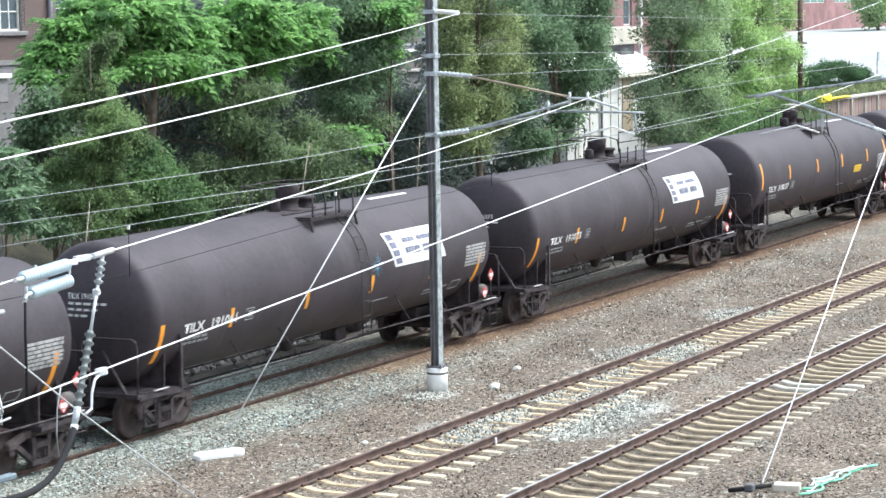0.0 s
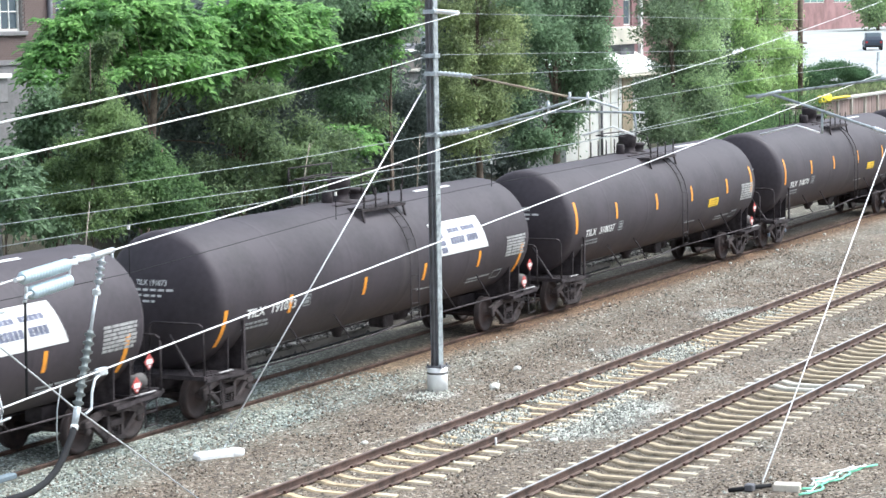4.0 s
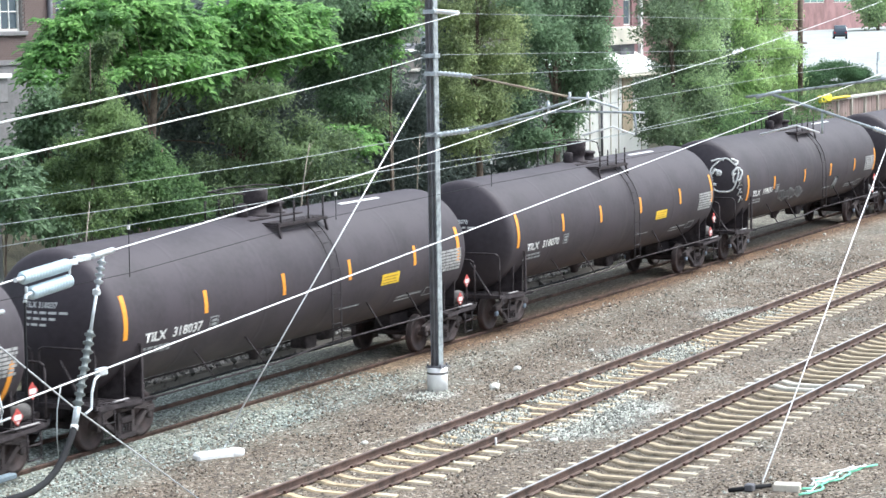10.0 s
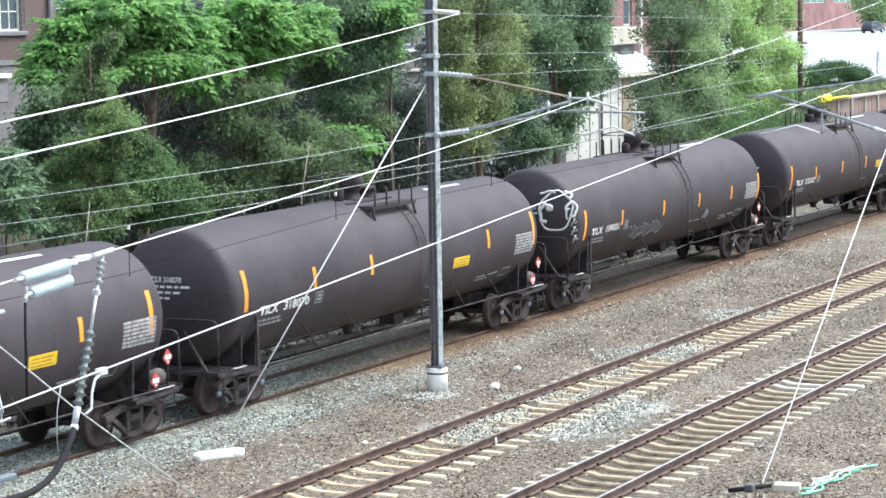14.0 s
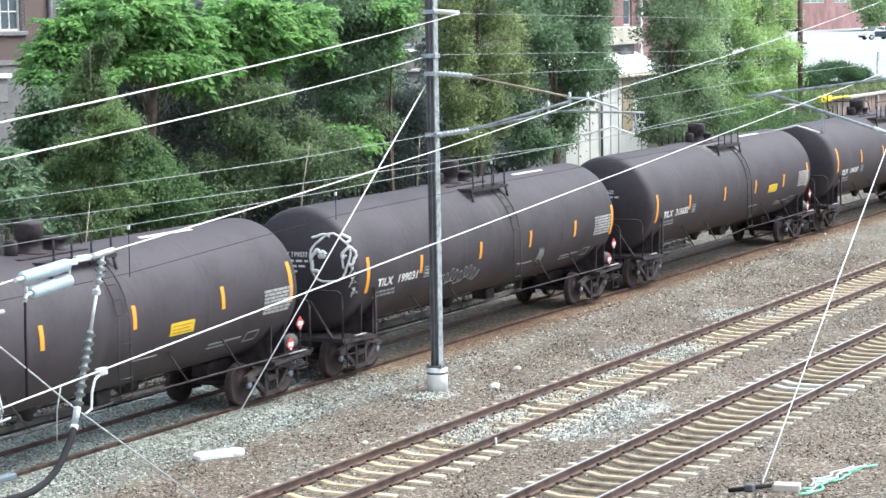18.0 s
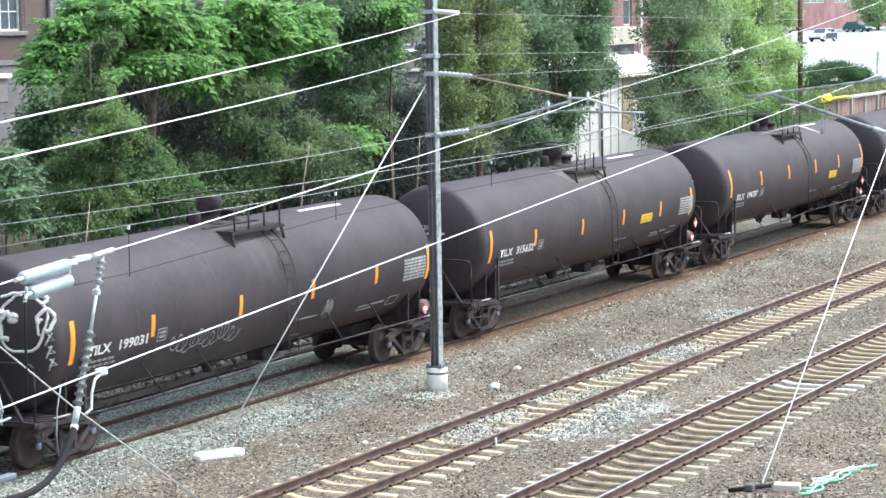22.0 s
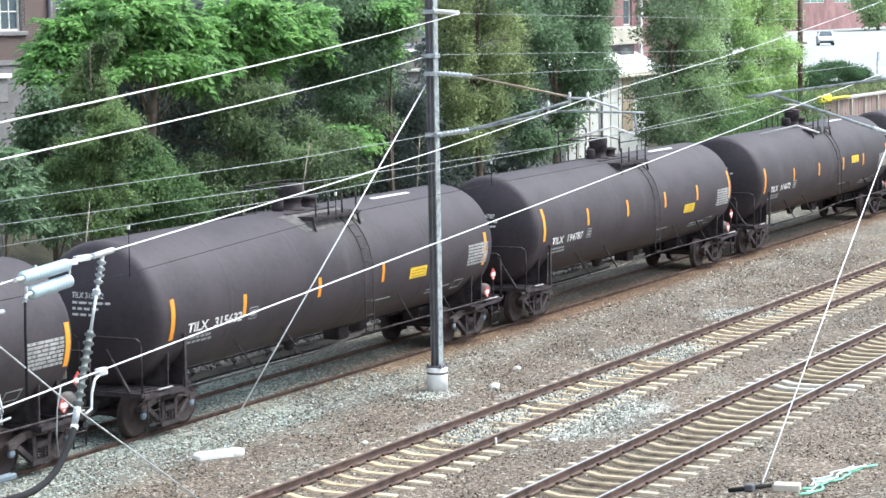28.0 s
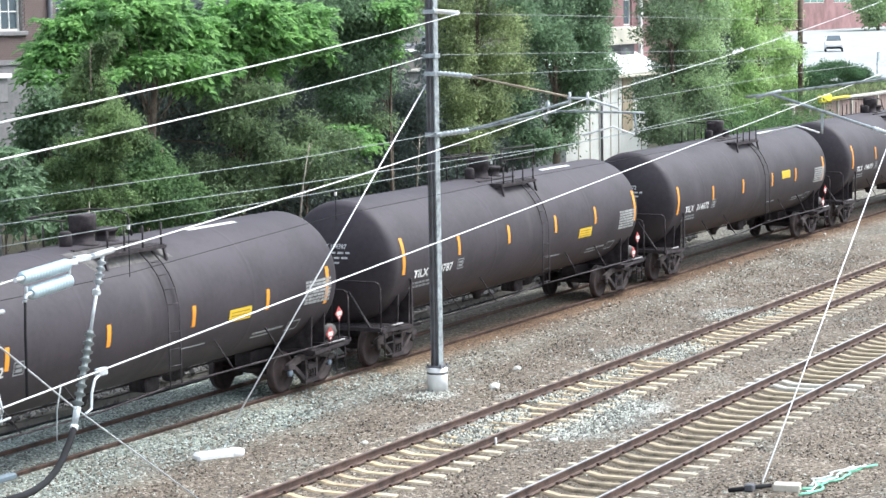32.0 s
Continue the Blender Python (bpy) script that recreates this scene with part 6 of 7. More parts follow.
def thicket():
    """Dense far foliage that closes the gaps between the nearer trees, gap shade in its colour."""
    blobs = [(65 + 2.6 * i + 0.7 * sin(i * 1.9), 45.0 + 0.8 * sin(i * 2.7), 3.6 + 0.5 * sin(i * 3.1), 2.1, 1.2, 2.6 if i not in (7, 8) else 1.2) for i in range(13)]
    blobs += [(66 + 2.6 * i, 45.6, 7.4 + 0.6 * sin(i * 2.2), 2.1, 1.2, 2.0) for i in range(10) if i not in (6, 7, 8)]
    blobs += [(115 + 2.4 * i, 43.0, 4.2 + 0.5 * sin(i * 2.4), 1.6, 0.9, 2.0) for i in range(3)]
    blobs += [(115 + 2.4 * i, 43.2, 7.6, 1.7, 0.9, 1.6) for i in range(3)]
    ob = leaf_cloud("thicket", blobs, 46000, 0.34, LEAF_DEEP_SHADE, None, 61, 0.45)
    tagged(ob, "dense thicket behind the nearer trees with shade in its colour", "thicket", kind="stuff")


thicket()


def undergrowth():
    blobs = [(44 + 2.1 * i + 0.6 * sin(i * 2.3), 33.6 + 0.5 * sin(i * 1.7), 0.9 + 0.45 * sin(i * 2.9), 1.6, 0.7, 1.0) for i in range(36)]
    blobs += [(97 + 2.3 * i, 36.6 + 0.4 * sin(i * 1.9), 1.9 + 0.4 * sin(i * 2.2), 1.5, 0.8, 1.1) for i in range(9)]
    blobs += [(103 + 1.9 * i, 38.0 + 0.3 * sin(i * 1.9), 2.9 + 0.3 * sin(i * 2.2), 1.3, 0.8, 0.9) for i in range(8)]
    ob = leaf_cloud("undergrowth", blobs, 38000, 0.15, LEAF_MID, None, 31, 0.25)
    tagged(ob, "low green undergrowth along the fence", "undergrowth", kind="stuff")


undergrowth()


def brushwood():
    """Dead red-brown stalks beside the thicket."""
    rng = random.Random(44)
    bm = bmx()
    for k in range(90):
        x, y = rng.gauss(52.0, 2.2), rng.uniform(32.6, 33.6)
        h = rng.uniform(0.8, 2.3)
        g = height(x, y)
        tube(bm, [(x, y, g - 0.05), (x + rng.gauss(0, 0.08), y, g + h * 0.6), (x + rng.gauss(0, 0.2), y + rng.gauss(0, 0.1), g + h)], rng.uniform(0.008, 0.02), 4, 0.006)
    ob = single("brushwood", bm, material("dead red brown stalks", (0.24, 0.125, 0.085), 0.9, vary=0.3, isl=0.6), "dead red-brown brushwood stalks behind the track", "brushwood", kind="stuff")


brushwood()


def bare_stem(x, y, lean, tall, seed):
    t = thing("bare_sapling", "leaning bare pale sapling in the undergrowth", "sapling", "bare saplings", at=Matrix.Translation((x, y, height(x, y))))
    rng = random.Random(seed)
    spine = [Vector((lean * k * k + rng.uniform(-0.04, 0.04), 0, tall * k)) for k in (0, 0.25, 0.5, 0.75, 1.0)]
    part("stem", tube(bmx(), spine, 0.05, 7, 0.012), PALE_BARK, t)
    for k in range(5):
        p = spine[2].lerp(spine[4], rng.uniform(0, 0.9))
        q = p + Vector((rng.uniform(-0.5, 0.5), rng.uniform(-0.3, 0.3), rng.uniform(0.2, 0.6)))
        part("twig", tube(bmx(), [p, p.lerp(q, 0.5) + Vector((0, 0, 0.05)), q], 0.012, 5, 0.004), PALE_BARK, t)


PALE_BARK = material("pale dry bark", (0.36, 0.31, 0.25), 0.9, vary=0.25, scale=4, fine=25, bump=0.3)
bare_stem(44.6, 32.9, 0.5, 3.8, 71)
bare_stem(55.9, 33.6, 0.9, 4.4, 72)
bare_stem(64.0, 34.0, 0.4, 4.2, 74)

# ================= fence and wall behind the goods track =================
def cable_trough():
    w = thing("cable_trough", "dusty concrete cable trough beside the goods track", "trough")
    rng = random.Random(5)
    meshes = []
    for k in range(3):
        bm = bmx()
        box(bm, 0, 1.16, 0, 0.46, 0, 0.07, 0.012)
        for v in bm.verts:
            v.co += Vector((rng.uniform(-0.01, 0.01), rng.uniform(-0.01, 0.01), rng.uniform(-0.01, 0.01)))
        meshes.append(finish("cover_slab", bm, DUST))
    bm = bmx()
    box(bm, 28, 70, 29.86, 30.28, -0.1, 0.16, 0.01)
    part("channel", bm, DUST, w)
    for i in range(35):
        shared("cover_slab", meshes[i % 3], w, pose(28 + 1.19 * i, 29.84 + rng.uniform(-0.03, 0.03), 0.163 + rng.uniform(0, 0.012), rng.uniform(-1, 1), 0, rng.uniform(-0.8, 0.8)))
    bm = bmx()
    tube(bm, [(28 + i, 29.45 + 0.05 * sin(i * 0.8), 0.09 + height(28 + i, 29.45)) for i in range(42)], 0.03, 6)
    single("trackside_cable", bm, RUBBER, "black cable lying along the trough", "cable")


cable_trough()


def rubble():
    """A low bank of broken stone behind the trough."""
    rng = np.random.default_rng(15)
    m = 15000
    x = rng.uniform(28, 78, m)
    y = 29.80 + np.abs(rng.normal(0, 0.75, m))
    z = np.array([height(a, b) for a, b in zip(x, y)]) + rng.uniform(0, 1, m) * (0.34 + 0.2 * np.sin(x * 0.9)) * np.clip((y - 30.3) / 0.5, 0.02, 1) + np.where(np.abs(y - 30.07) < 0.24, 0.24, 0.0)
    base = np.array([(1, 0, 0), (-1, 0, 0), (0, 1, 0), (0, -1, 0), (0, 0, 1), (0, 0, -1)], float)
    tri = np.array([(0, 2, 4), (2, 1, 4), (1, 3, 4), (3, 0, 4), (2, 0, 5), (1, 2, 5), (3, 1, 5), (0, 3, 5)])
    v = base[None] * (rng.gamma(2.0, 0.014, (m, 1, 1)) + 0.014) * rng.uniform(0.6, 1.3, (m, 1, 3)) + rng.normal(0, 0.012, (m, 6, 3))
    v += np.stack([x, y, z], 1)[:, None, :]
    f = (tri[None] + 6 * np.arange(m)[:, None, None]).reshape(-1, 3)
    mat = material("broken grey brown stone", (0.185, 0.175, 0.165), 0.9, vary=0.35, isl=0.9, bump=0.3)
    tagged(new("rubble", raw("rubble", v.reshape(-1, 3).tolist(), f.tolist(), mat)), "low bank of broken grey-brown stone behind the track", "rubble", kind="stuff")


rubble()


def fence():
    f = thing("chain_fence", "grey metal fence posts with a top rail", "fence")
    bm = bmx()
    tube(bm, [(0, 0, 0.2), (0, 0, 3.0)], 0.035, 8)
    me = finish("post", bm, GALV)
    x = 42.0
    while x < 112:
        shared("post", me, f, Matrix.Translation((x, 32.2, 0)))
        x += 3.0
    bm = bmx()
    tube(bm, [(42, 32.2, 2.3), (111, 32.2, 2.3)], 0.02, 6)
    part("rail", bm, GALV, f)


fence()

# ================= buildings =================
def window(wall, x0, x1, y, z0, z1, cols, rows, glass=GLASS, bar=0.05, name="window"):
    """A frame with bars and one pane each, set in the wall's face towards -y."""
    bm = bmx()
    box(bm, x0, x1, y + 0.02, y + 0.10, z0, z0 + 0.09)
    box(bm, x0, x1, y + 0.02, y + 0.10, z1 - 0.09, z1)
    box(bm, x0, x0 + 0.09, y + 0.02, y + 0.10, z0 + 0.09, z1 - 0.09)
    box(bm, x1 - 0.09, x1, y + 0.02, y + 0.10, z0 + 0.09, z1 - 0.09)
    w = part(name, bm, FRAME_W, wall)
    iw, ih = (x1 - x0 - 0.18), (z1 - z0 - 0.18)
    for i in range(cols):
        for j in range(rows):
            a, b = x0 + 0.09 + iw * i / cols, z0 + 0.09 + ih * j / rows
            bm = bmx()
            box(bm, a + bar / 2, a + iw / cols - bar / 2, y + 0.07, y + 0.08, b + bar / 2, b + ih / rows - bar / 2)
            part("pane", bm, glass, w)
    bm = bmx()
    for i in range(1, cols):
        a = x0 + 0.09 + iw * i / cols
        box(bm, a - bar / 2, a + bar / 2, y + 0.03, y + 0.09, z0 + 0.09, z1 - 0.09)
    for j in range(1, rows):
        b = z0 + 0.09 + ih * j / rows
        box(bm, x0 + 0.09, x1 - 0.09, y + 0.035, y + 0.085, b - bar / 2, b + bar / 2)
    if cols > 1 or rows > 1:
        part("glazing_grid", bm, FRAME_W, w)
    return w


def wall_with_holes(bm, x0, x1, y0, y1, z0, z1, holes):
    """A wall slab with rectangular openings right through it."""
    xs = sorted({x0, x1, *[h[0] for h in holes], *[h[1] for h in holes]})
    zs = sorted({z0, z1, *[h[2] for h in holes], *[h[3] for h in holes]})
    for a, b in zip(xs, xs[1:]):
        for c, d in zip(zs, zs[1:]):
            if not any(h[0] <= a and b <= h[1] and h[2] <= c and d <= h[3] for h in holes):
                box(bm, a, b, y0, y1, c, d)
    bmesh.ops.remove_doubles(bm, verts=bm.verts, dist=0.0005)
    return bm


def brick_building():
    t = thing("brick_building", "old brown brick building with white sash windows", "building")
    holes = [(69.2, 71.45, 8.06, 10.2), (73.6, 74.6, 7.6, 10.2)]
    bm = bmx()
    wall_with_holes(bm, 60, 86, 55.0, 55.4, 0, 12, holes)
    w = part("wall", bm, MORTAR, t)
    window(w, 69.2, 71.45, 55.12, 8.06, 10.2, 4, 3)
    window(w, 73.6, 74.6, 55.12, 7.6, 10.2, 1, 2)
    bm = bmx()
    box(bm, 69.0, 71.65, 54.86, 55.1, 7.88, 8.05, 0.02)
    part("sill", bm, GREY_WALL, w, "grey stone sill")
    bm = bmx()
    box(bm, 60, 86, 54.9, 55.0, 6.75, 6.95, 0.02)
    part("string_course", bm, GREY_WALL, w)
    bm = bmx()
    box(bm, 60, 86, 54.96, 55.0, 0, 6.74)
    part("plinth", bm, GREY_WALL, w, "grey rendered lower wall")
    bm = bmx()
    tube(bm, [(73.1, 54.9, 2), (73.1, 54.9, 11)], 0.12, 8)
    part("downpipe", bm, POLE, w)
    bm = bmx()
    box(bm, 60, 86, 55.4, 70, 11.5, 12)
    box(bm, 60, 60.4, 55.4, 70, 0, 11.5)
    box(bm, 85.6, 86, 55.4, 70, 0, 11.5)
    box(bm, 60, 86, 70, 70.4, 0, 12)
    part("back_wall", bm, BRICK, t)
    bm = bmx()
    box(bm, 0.0, 0.212, -0.016, 0.04, 0.0, 0.062)
    me = finish("brick", bm, BRICK)
    rng = random.Random(2)
    z = 6.98
    k = 0
    loose = bmx()
    count = 0
    while z < 9.6:
        x = 68.6 + (0.11 if k % 2 else 0)
        while x < 75.4:
            if not any(h[0] - 0.2 < x < h[1] and h[2] - 0.06 < z < h[3] for h in holes):
                if count < 300 and x < 71.9 and z > 7.1:
                    shared("brick", me, w, Matrix.Translation((x, 54.985 + rng.uniform(-0.004, 0.004), z)))
                    count += 1
                else:
                    box(loose, x, x + 0.212, 54.97, 55.0, z, z + 0.062)
            x += 0.222
        z += 0.075
        k += 1
    ob = part("bricks", loose, BRICK, w)
    tagged(ob, kind="stuff")


brick_building()


def shelter():
    t = thing("concrete_shelter", "grey concrete box on a post beside the brick building", "shelter")
    bm = bmx()
    box(bm, 45.2, 47.4, 37.0, 39.0, 6.45, 7.08, 0.03)
    part("head", bm, GREY_WALL, t)
    bm = bmx()
    box(bm, 45.1, 47.46, 36.9, 39.1, 7.08, 7.20, 0.02)
    part("roof_slab", bm, WHITE_WALL, t)
    bm = bmx()
    box(bm, 45.4, 47.3, 37.3, 38.8, 0, 6.45)
    part("column", bm, GREY_WALL, t)


shelter()


def shed():
    t = thing("lineside_shed", "grey brown shed with a white fascia behind the trees", "shed")
    for nm, mat, lab, dims in (("wall", GREY_WALL, "", (92.2, 99, 50.0, 54, 2.0, 5.72)), ("ledge", STONE_WALL, "pale stone ledge", (92.1, 99, 49.8, 50.4, 5.72, 5.86)), ("upper_wall", DUST, "brown boarded upper wall", (92.6, 99, 50.1, 54, 5.86, 6.55)),
                               ("fascia", WHITE_WALL, "white fascia board", (92.4, 99, 49.9, 50.1, 6.62, 6.78)), ("roof", POLE, "dark flat roof", (92.3, 99, 50.1, 54.2, 6.55, 6.95))):
        part(nm, box(bmx(), *dims, 0.02), mat, t, lab)
    t = thing("service_pole", "pale grey service pole beside a shed", "pole", at=Matrix.Translation((93.6, 49.2, 2.0)))
    part("shaft", tube(bmx(), [(0, 0, 0), (0, 0, 10)], 0.10, 10), GALV, t)
    part("crossarm", box(bmx(), -0.5, 0.5, -0.12, -0.04, 5.6, 5.75), GALV, t)


shed()


def white_house():
    t = thing("white_outbuilding", "cream and white rendered building between trees", "building")
    bm = bmx()
    box(bm, 100.2, 110.6, 45.0, 50.0, 0.3, 5.0)
    part("wall", bm, WHITE_WALL, t)
    bm = bmx()
    box(bm, 107.1, 108.4, 44.94, 44.996, 2.2, 4.95)
    part("door", bm, material("tan painted door", (0.50, 0.40, 0.29), 0.7, vary=0.12), t, "tan painted door")
    bm = bmx()
    box(bm, 110.6, 114.5, 45.2, 50.0, 0.3, 4.95)
    part("side_wall", bm, CREAM, t, "grey shaded side wall")
    bm = bmx()
    box(bm, 100.1, 114.7, 44.6, 47.6, 5.0, 5.12, 0.02)
    part("eave", bm, CREAM, t)
    roof = part("roof", beam(bmx(), (106.6, 44.75, 5.17), (106.6, 46.75, 6.16), 12.8, 0.06), CONCRETE_W, t, "bright white sloping roof")
    for k in range(4):
        y0, z0 = 44.72 + 0.44 * k, 5.215 + 0.2175 * k
        part("roof_sheet", beam(bmx(), (106.6, y0, z0), (106.6, y0 + 0.47, z0 + 0.215), 12.7, 0.02), CONCRETE_W, roof)
    bm = bmx()
    tube(bm, [(104.3, 44.9, 0.4), (104.3, 44.9, 4.9)], 0.07, 8)
    part("downpipe", bm, POLE, t)
    for x in (101.6, 103.0, 105.6, 106.6, 109.6):
        bm = bmx()
        box(bm, x, x + 0.05, 44.96, 44.997, 0.4, 4.9)
        part("batten", bm, CREAM, t)


white_house()


def far_block():
    t = thing("red_brick_block", "red brick block with white trim behind the trees", "building")
    holes = [(126.5, 127.8, 7.4, 10.4)]
    bm = bmx()
    wall_with_holes(bm, 124.8, 140, 53.0, 53.4, 2, 12, holes)
    w = part("wall", bm, RED_WALL, t)
    for h in holes:
        window(w, h[0], h[1], 53.1, h[2], h[3], 1, 2)
    bm = bmx()
    box(bm, 124.8, 140, 53.4, 62, 11.6, 12)
    box(bm, 139.6, 140, 53.4, 62, 2, 11.6)
    part("back_wall", bm, RED_WALL, t)
    bm = bmx()
    box(bm, 128.7, 129.05, 52.8, 53.0, 2, 12)
    part("corner_trim", bm, WHITE_WALL, w)


far_block()


def ac_unit():
    t = thing("air_conditioner", "beige boxed air conditioner on a dark stand", "air conditioner")
    bm = bmx()
    box(bm, 108.9, 112.9, 46.2, 47.2, 6.60, 7.50, 0.05)
    part("case", bm, CREAM, t)
    bm = bmx()
    box(bm, 110.4, 112.2, 46.4, 47.0, 5.1, 6.60)
    part("stand", bm, POLE, t)


ac_unit()

# ================= street beyond =================
def street():
    xs = [134 + 6 * i for i in range(30)] + [330, 360, 400, 450, 500]
    verts, faces = [], []
    for x in xs:
        y0, y1 = max(43.6, 0.262 * x), 0.37 * x
        for j in range(9):
            y = y0 + (y1 - y0) * j / 8
            verts.append((x, y, height(x, y) + 0.15))
    for i in range(len(xs) - 1):
        for j in range(8):
            a = i * 9 + j
            faces.append((a, a + 9, a + 10, a + 1))
    tagged(new("road", raw("road", verts, faces, ASPHALT)), "pale sunlit asphalt street", "road", kind="structure")


street()


def lawn():
    rng = np.random.default_rng(77)
    m = 9000
    x = rng.uniform(112, 160, m)
    y = rng.uniform(38.8, 41.6, m)
    z = np.array([height(a, b) for a, b in zip(x, y)])
    a = rng.uniform(0, 6.28, m)
    h, w = rng.uniform(0.12, 0.3, m), rng.uniform(0.03, 0.07, m)
    c, d = np.cos(a) * w, np.sin(a) * w
    lean = rng.normal(0, 0.08, (m, 2))
    v = np.stack([np.stack([x - c, y - d, z - 0.02], 1), np.stack([x + c, y + d, z - 0.02], 1), np.stack([x + lean[:, 0], y + lean[:, 1], z + h], 1)], 1).reshape(-1, 3)
    f = np.arange(3 * m).reshape(-1, 3)
    tagged(new("grass", raw("grass", v.tolist(), f.tolist(), LEAF_OLIVE)), "pale green rough grass along the street", "grass", kind="stuff")


lawn()


def red_hall():
    t = thing("red_brick_hall", "long red brick hall with green glazed windows", "building")
    bm = bmx()
    holes = [(334 + i * 16, 345 + i * 16, 8.2, 12.0) for i in range(8)]
    x0, x1 = 330, 470
    wall_with_holes(bm, x0, x1, 121.0, 121.6, 3, 14, holes)
    w = part("wall", bm, RED_WALL, t)
    for h in holes:
        window(w, h[0], h[1], 121.1, h[2], h[3], 3, 1, GREEN_GLASS, 0.2)
    bm = bmx()
    box(bm, x0, x1, 121.6, 150, 13.6, 14)
    part("roof", bm, GREY_WALL, t)


red_hall()


def yard_fence():
    f = thing("board_fence", "brown weathered board fence beside the goods track", "fence")
    rng = random.Random(8)
    bm = bmx()
    box(bm, 0, 0.46, 0, 0.05, 0, 1.6, 0.01)
    me = finish("board", bm, FENCE_WOOD)
    bm = bmx()
    box(bm, 0, 0.14, -0.06, 0.08, 0, 1.75, 0.01)
    mp = finish("post", bm, CREAM)
    for i in range(60):
        x = 113 + 0.5 * i
        shared("board", me, f, pose(x, 38.0, 1.65 + rng.uniform(-0.02, 0.02)))
        if i % 5 == 0:
            shared("post", mp, f, pose(x - 0.08, 37.93, 1.6))
    bm = bmx()
    box(bm, 112.8, 143, 37.85, 38.6, 3.29, 3.38)
    part("cap_rail", bm, STONE_WALL, f)
    bm = bmx()
    box(bm, 112.8, 143, 38.0, 38.4, 0.0, 1.64)
    part("kerb_wall", bm, GREY_WALL, f)


yard_fence()
bm = bmx()
box(bm, 116.3, 118.3, 37.55, 37.84, 3.30, 3.72, 0.08)
box(bm, 118.3, 121.8, 37.6, 37.84, 3.40, 3.52, 0.04)
single("barrier_pad", bm, YELLOW_PAD, "bright yellow plastic barrier on a fence", "barrier")


def hedge():
    tops = (4.4, 4.65, 4.8, 4.9, 4.85, 4.65, 4.4, 3.9)
    blobs = [(127.6 + 1.8 * i, 42.4 + 0.15 * sin(i), z - 0.4, 1.25, 0.9, 0.55) for i, z in enumerate(tops)]
    blobs += [(127.4 + 1.85 * i, 42.7, 3.6 - 0.03 * i, 1.2, 0.6, 0.45) for i in range(8)]
    ob = leaf_cloud("hedge", blobs, 52000, 0.10, LEAF_HEDGE, None, 41, 0.13)
    tagged(ob, "rounded dark green hedge at the street's edge", "hedge", kind="stuff")


hedge()


def sign_post():
    t = thing("sign_post", "grey street sign post seen from behind", "sign")
    bm = bmx()
    tube(bm, [(154.7, 45.9, 2.9), (154.7, 45.9, 5.05)], 0.05, 8)
    part("post", bm, GALV, t)
    bm = bmx()
    box(bm, 154.45, 154.95, 45.8, 45.84, 4.45, 5.1, 0.02)
    part("panel", bm, GALV, t)


sign_post()
tree(361, 107, [(0, 0, 2.5, 3, 2, 1.3), (-4, 0, 5.0, 4, 3, 1.8), (4, 0, 6.5, 5, 3, 2.5), (-3, 0, 7.5, 5, 3, 2), (7, 0, 4, 4, 3, 2), (12, 0, 5, 4, 3, 2.5)], 15200, 0.56, LEAF_GREY, "dark green street tree before the red hall", 51, 0.3, clump=0.7)


def utility_pole():
    t = thing("utility_pole", "dark wooden utility pole", "pole")
    bm = bmx()
    tube(bm, [(117.0, 38.9, 0.0), (117.0, 38.9, 12.0)], 0.14, 10)
    part("shaft", bm, BARK, t)
    bm = bmx()
    box(bm, 116.3, 117.7, 38.75, 38.9, 6.4, 6.5)
    box(bm, 116.3, 117.7, 38.75, 38.9, 7.2, 7.3)
    part("crossarm", bm, BARK, t)


utility_pole()

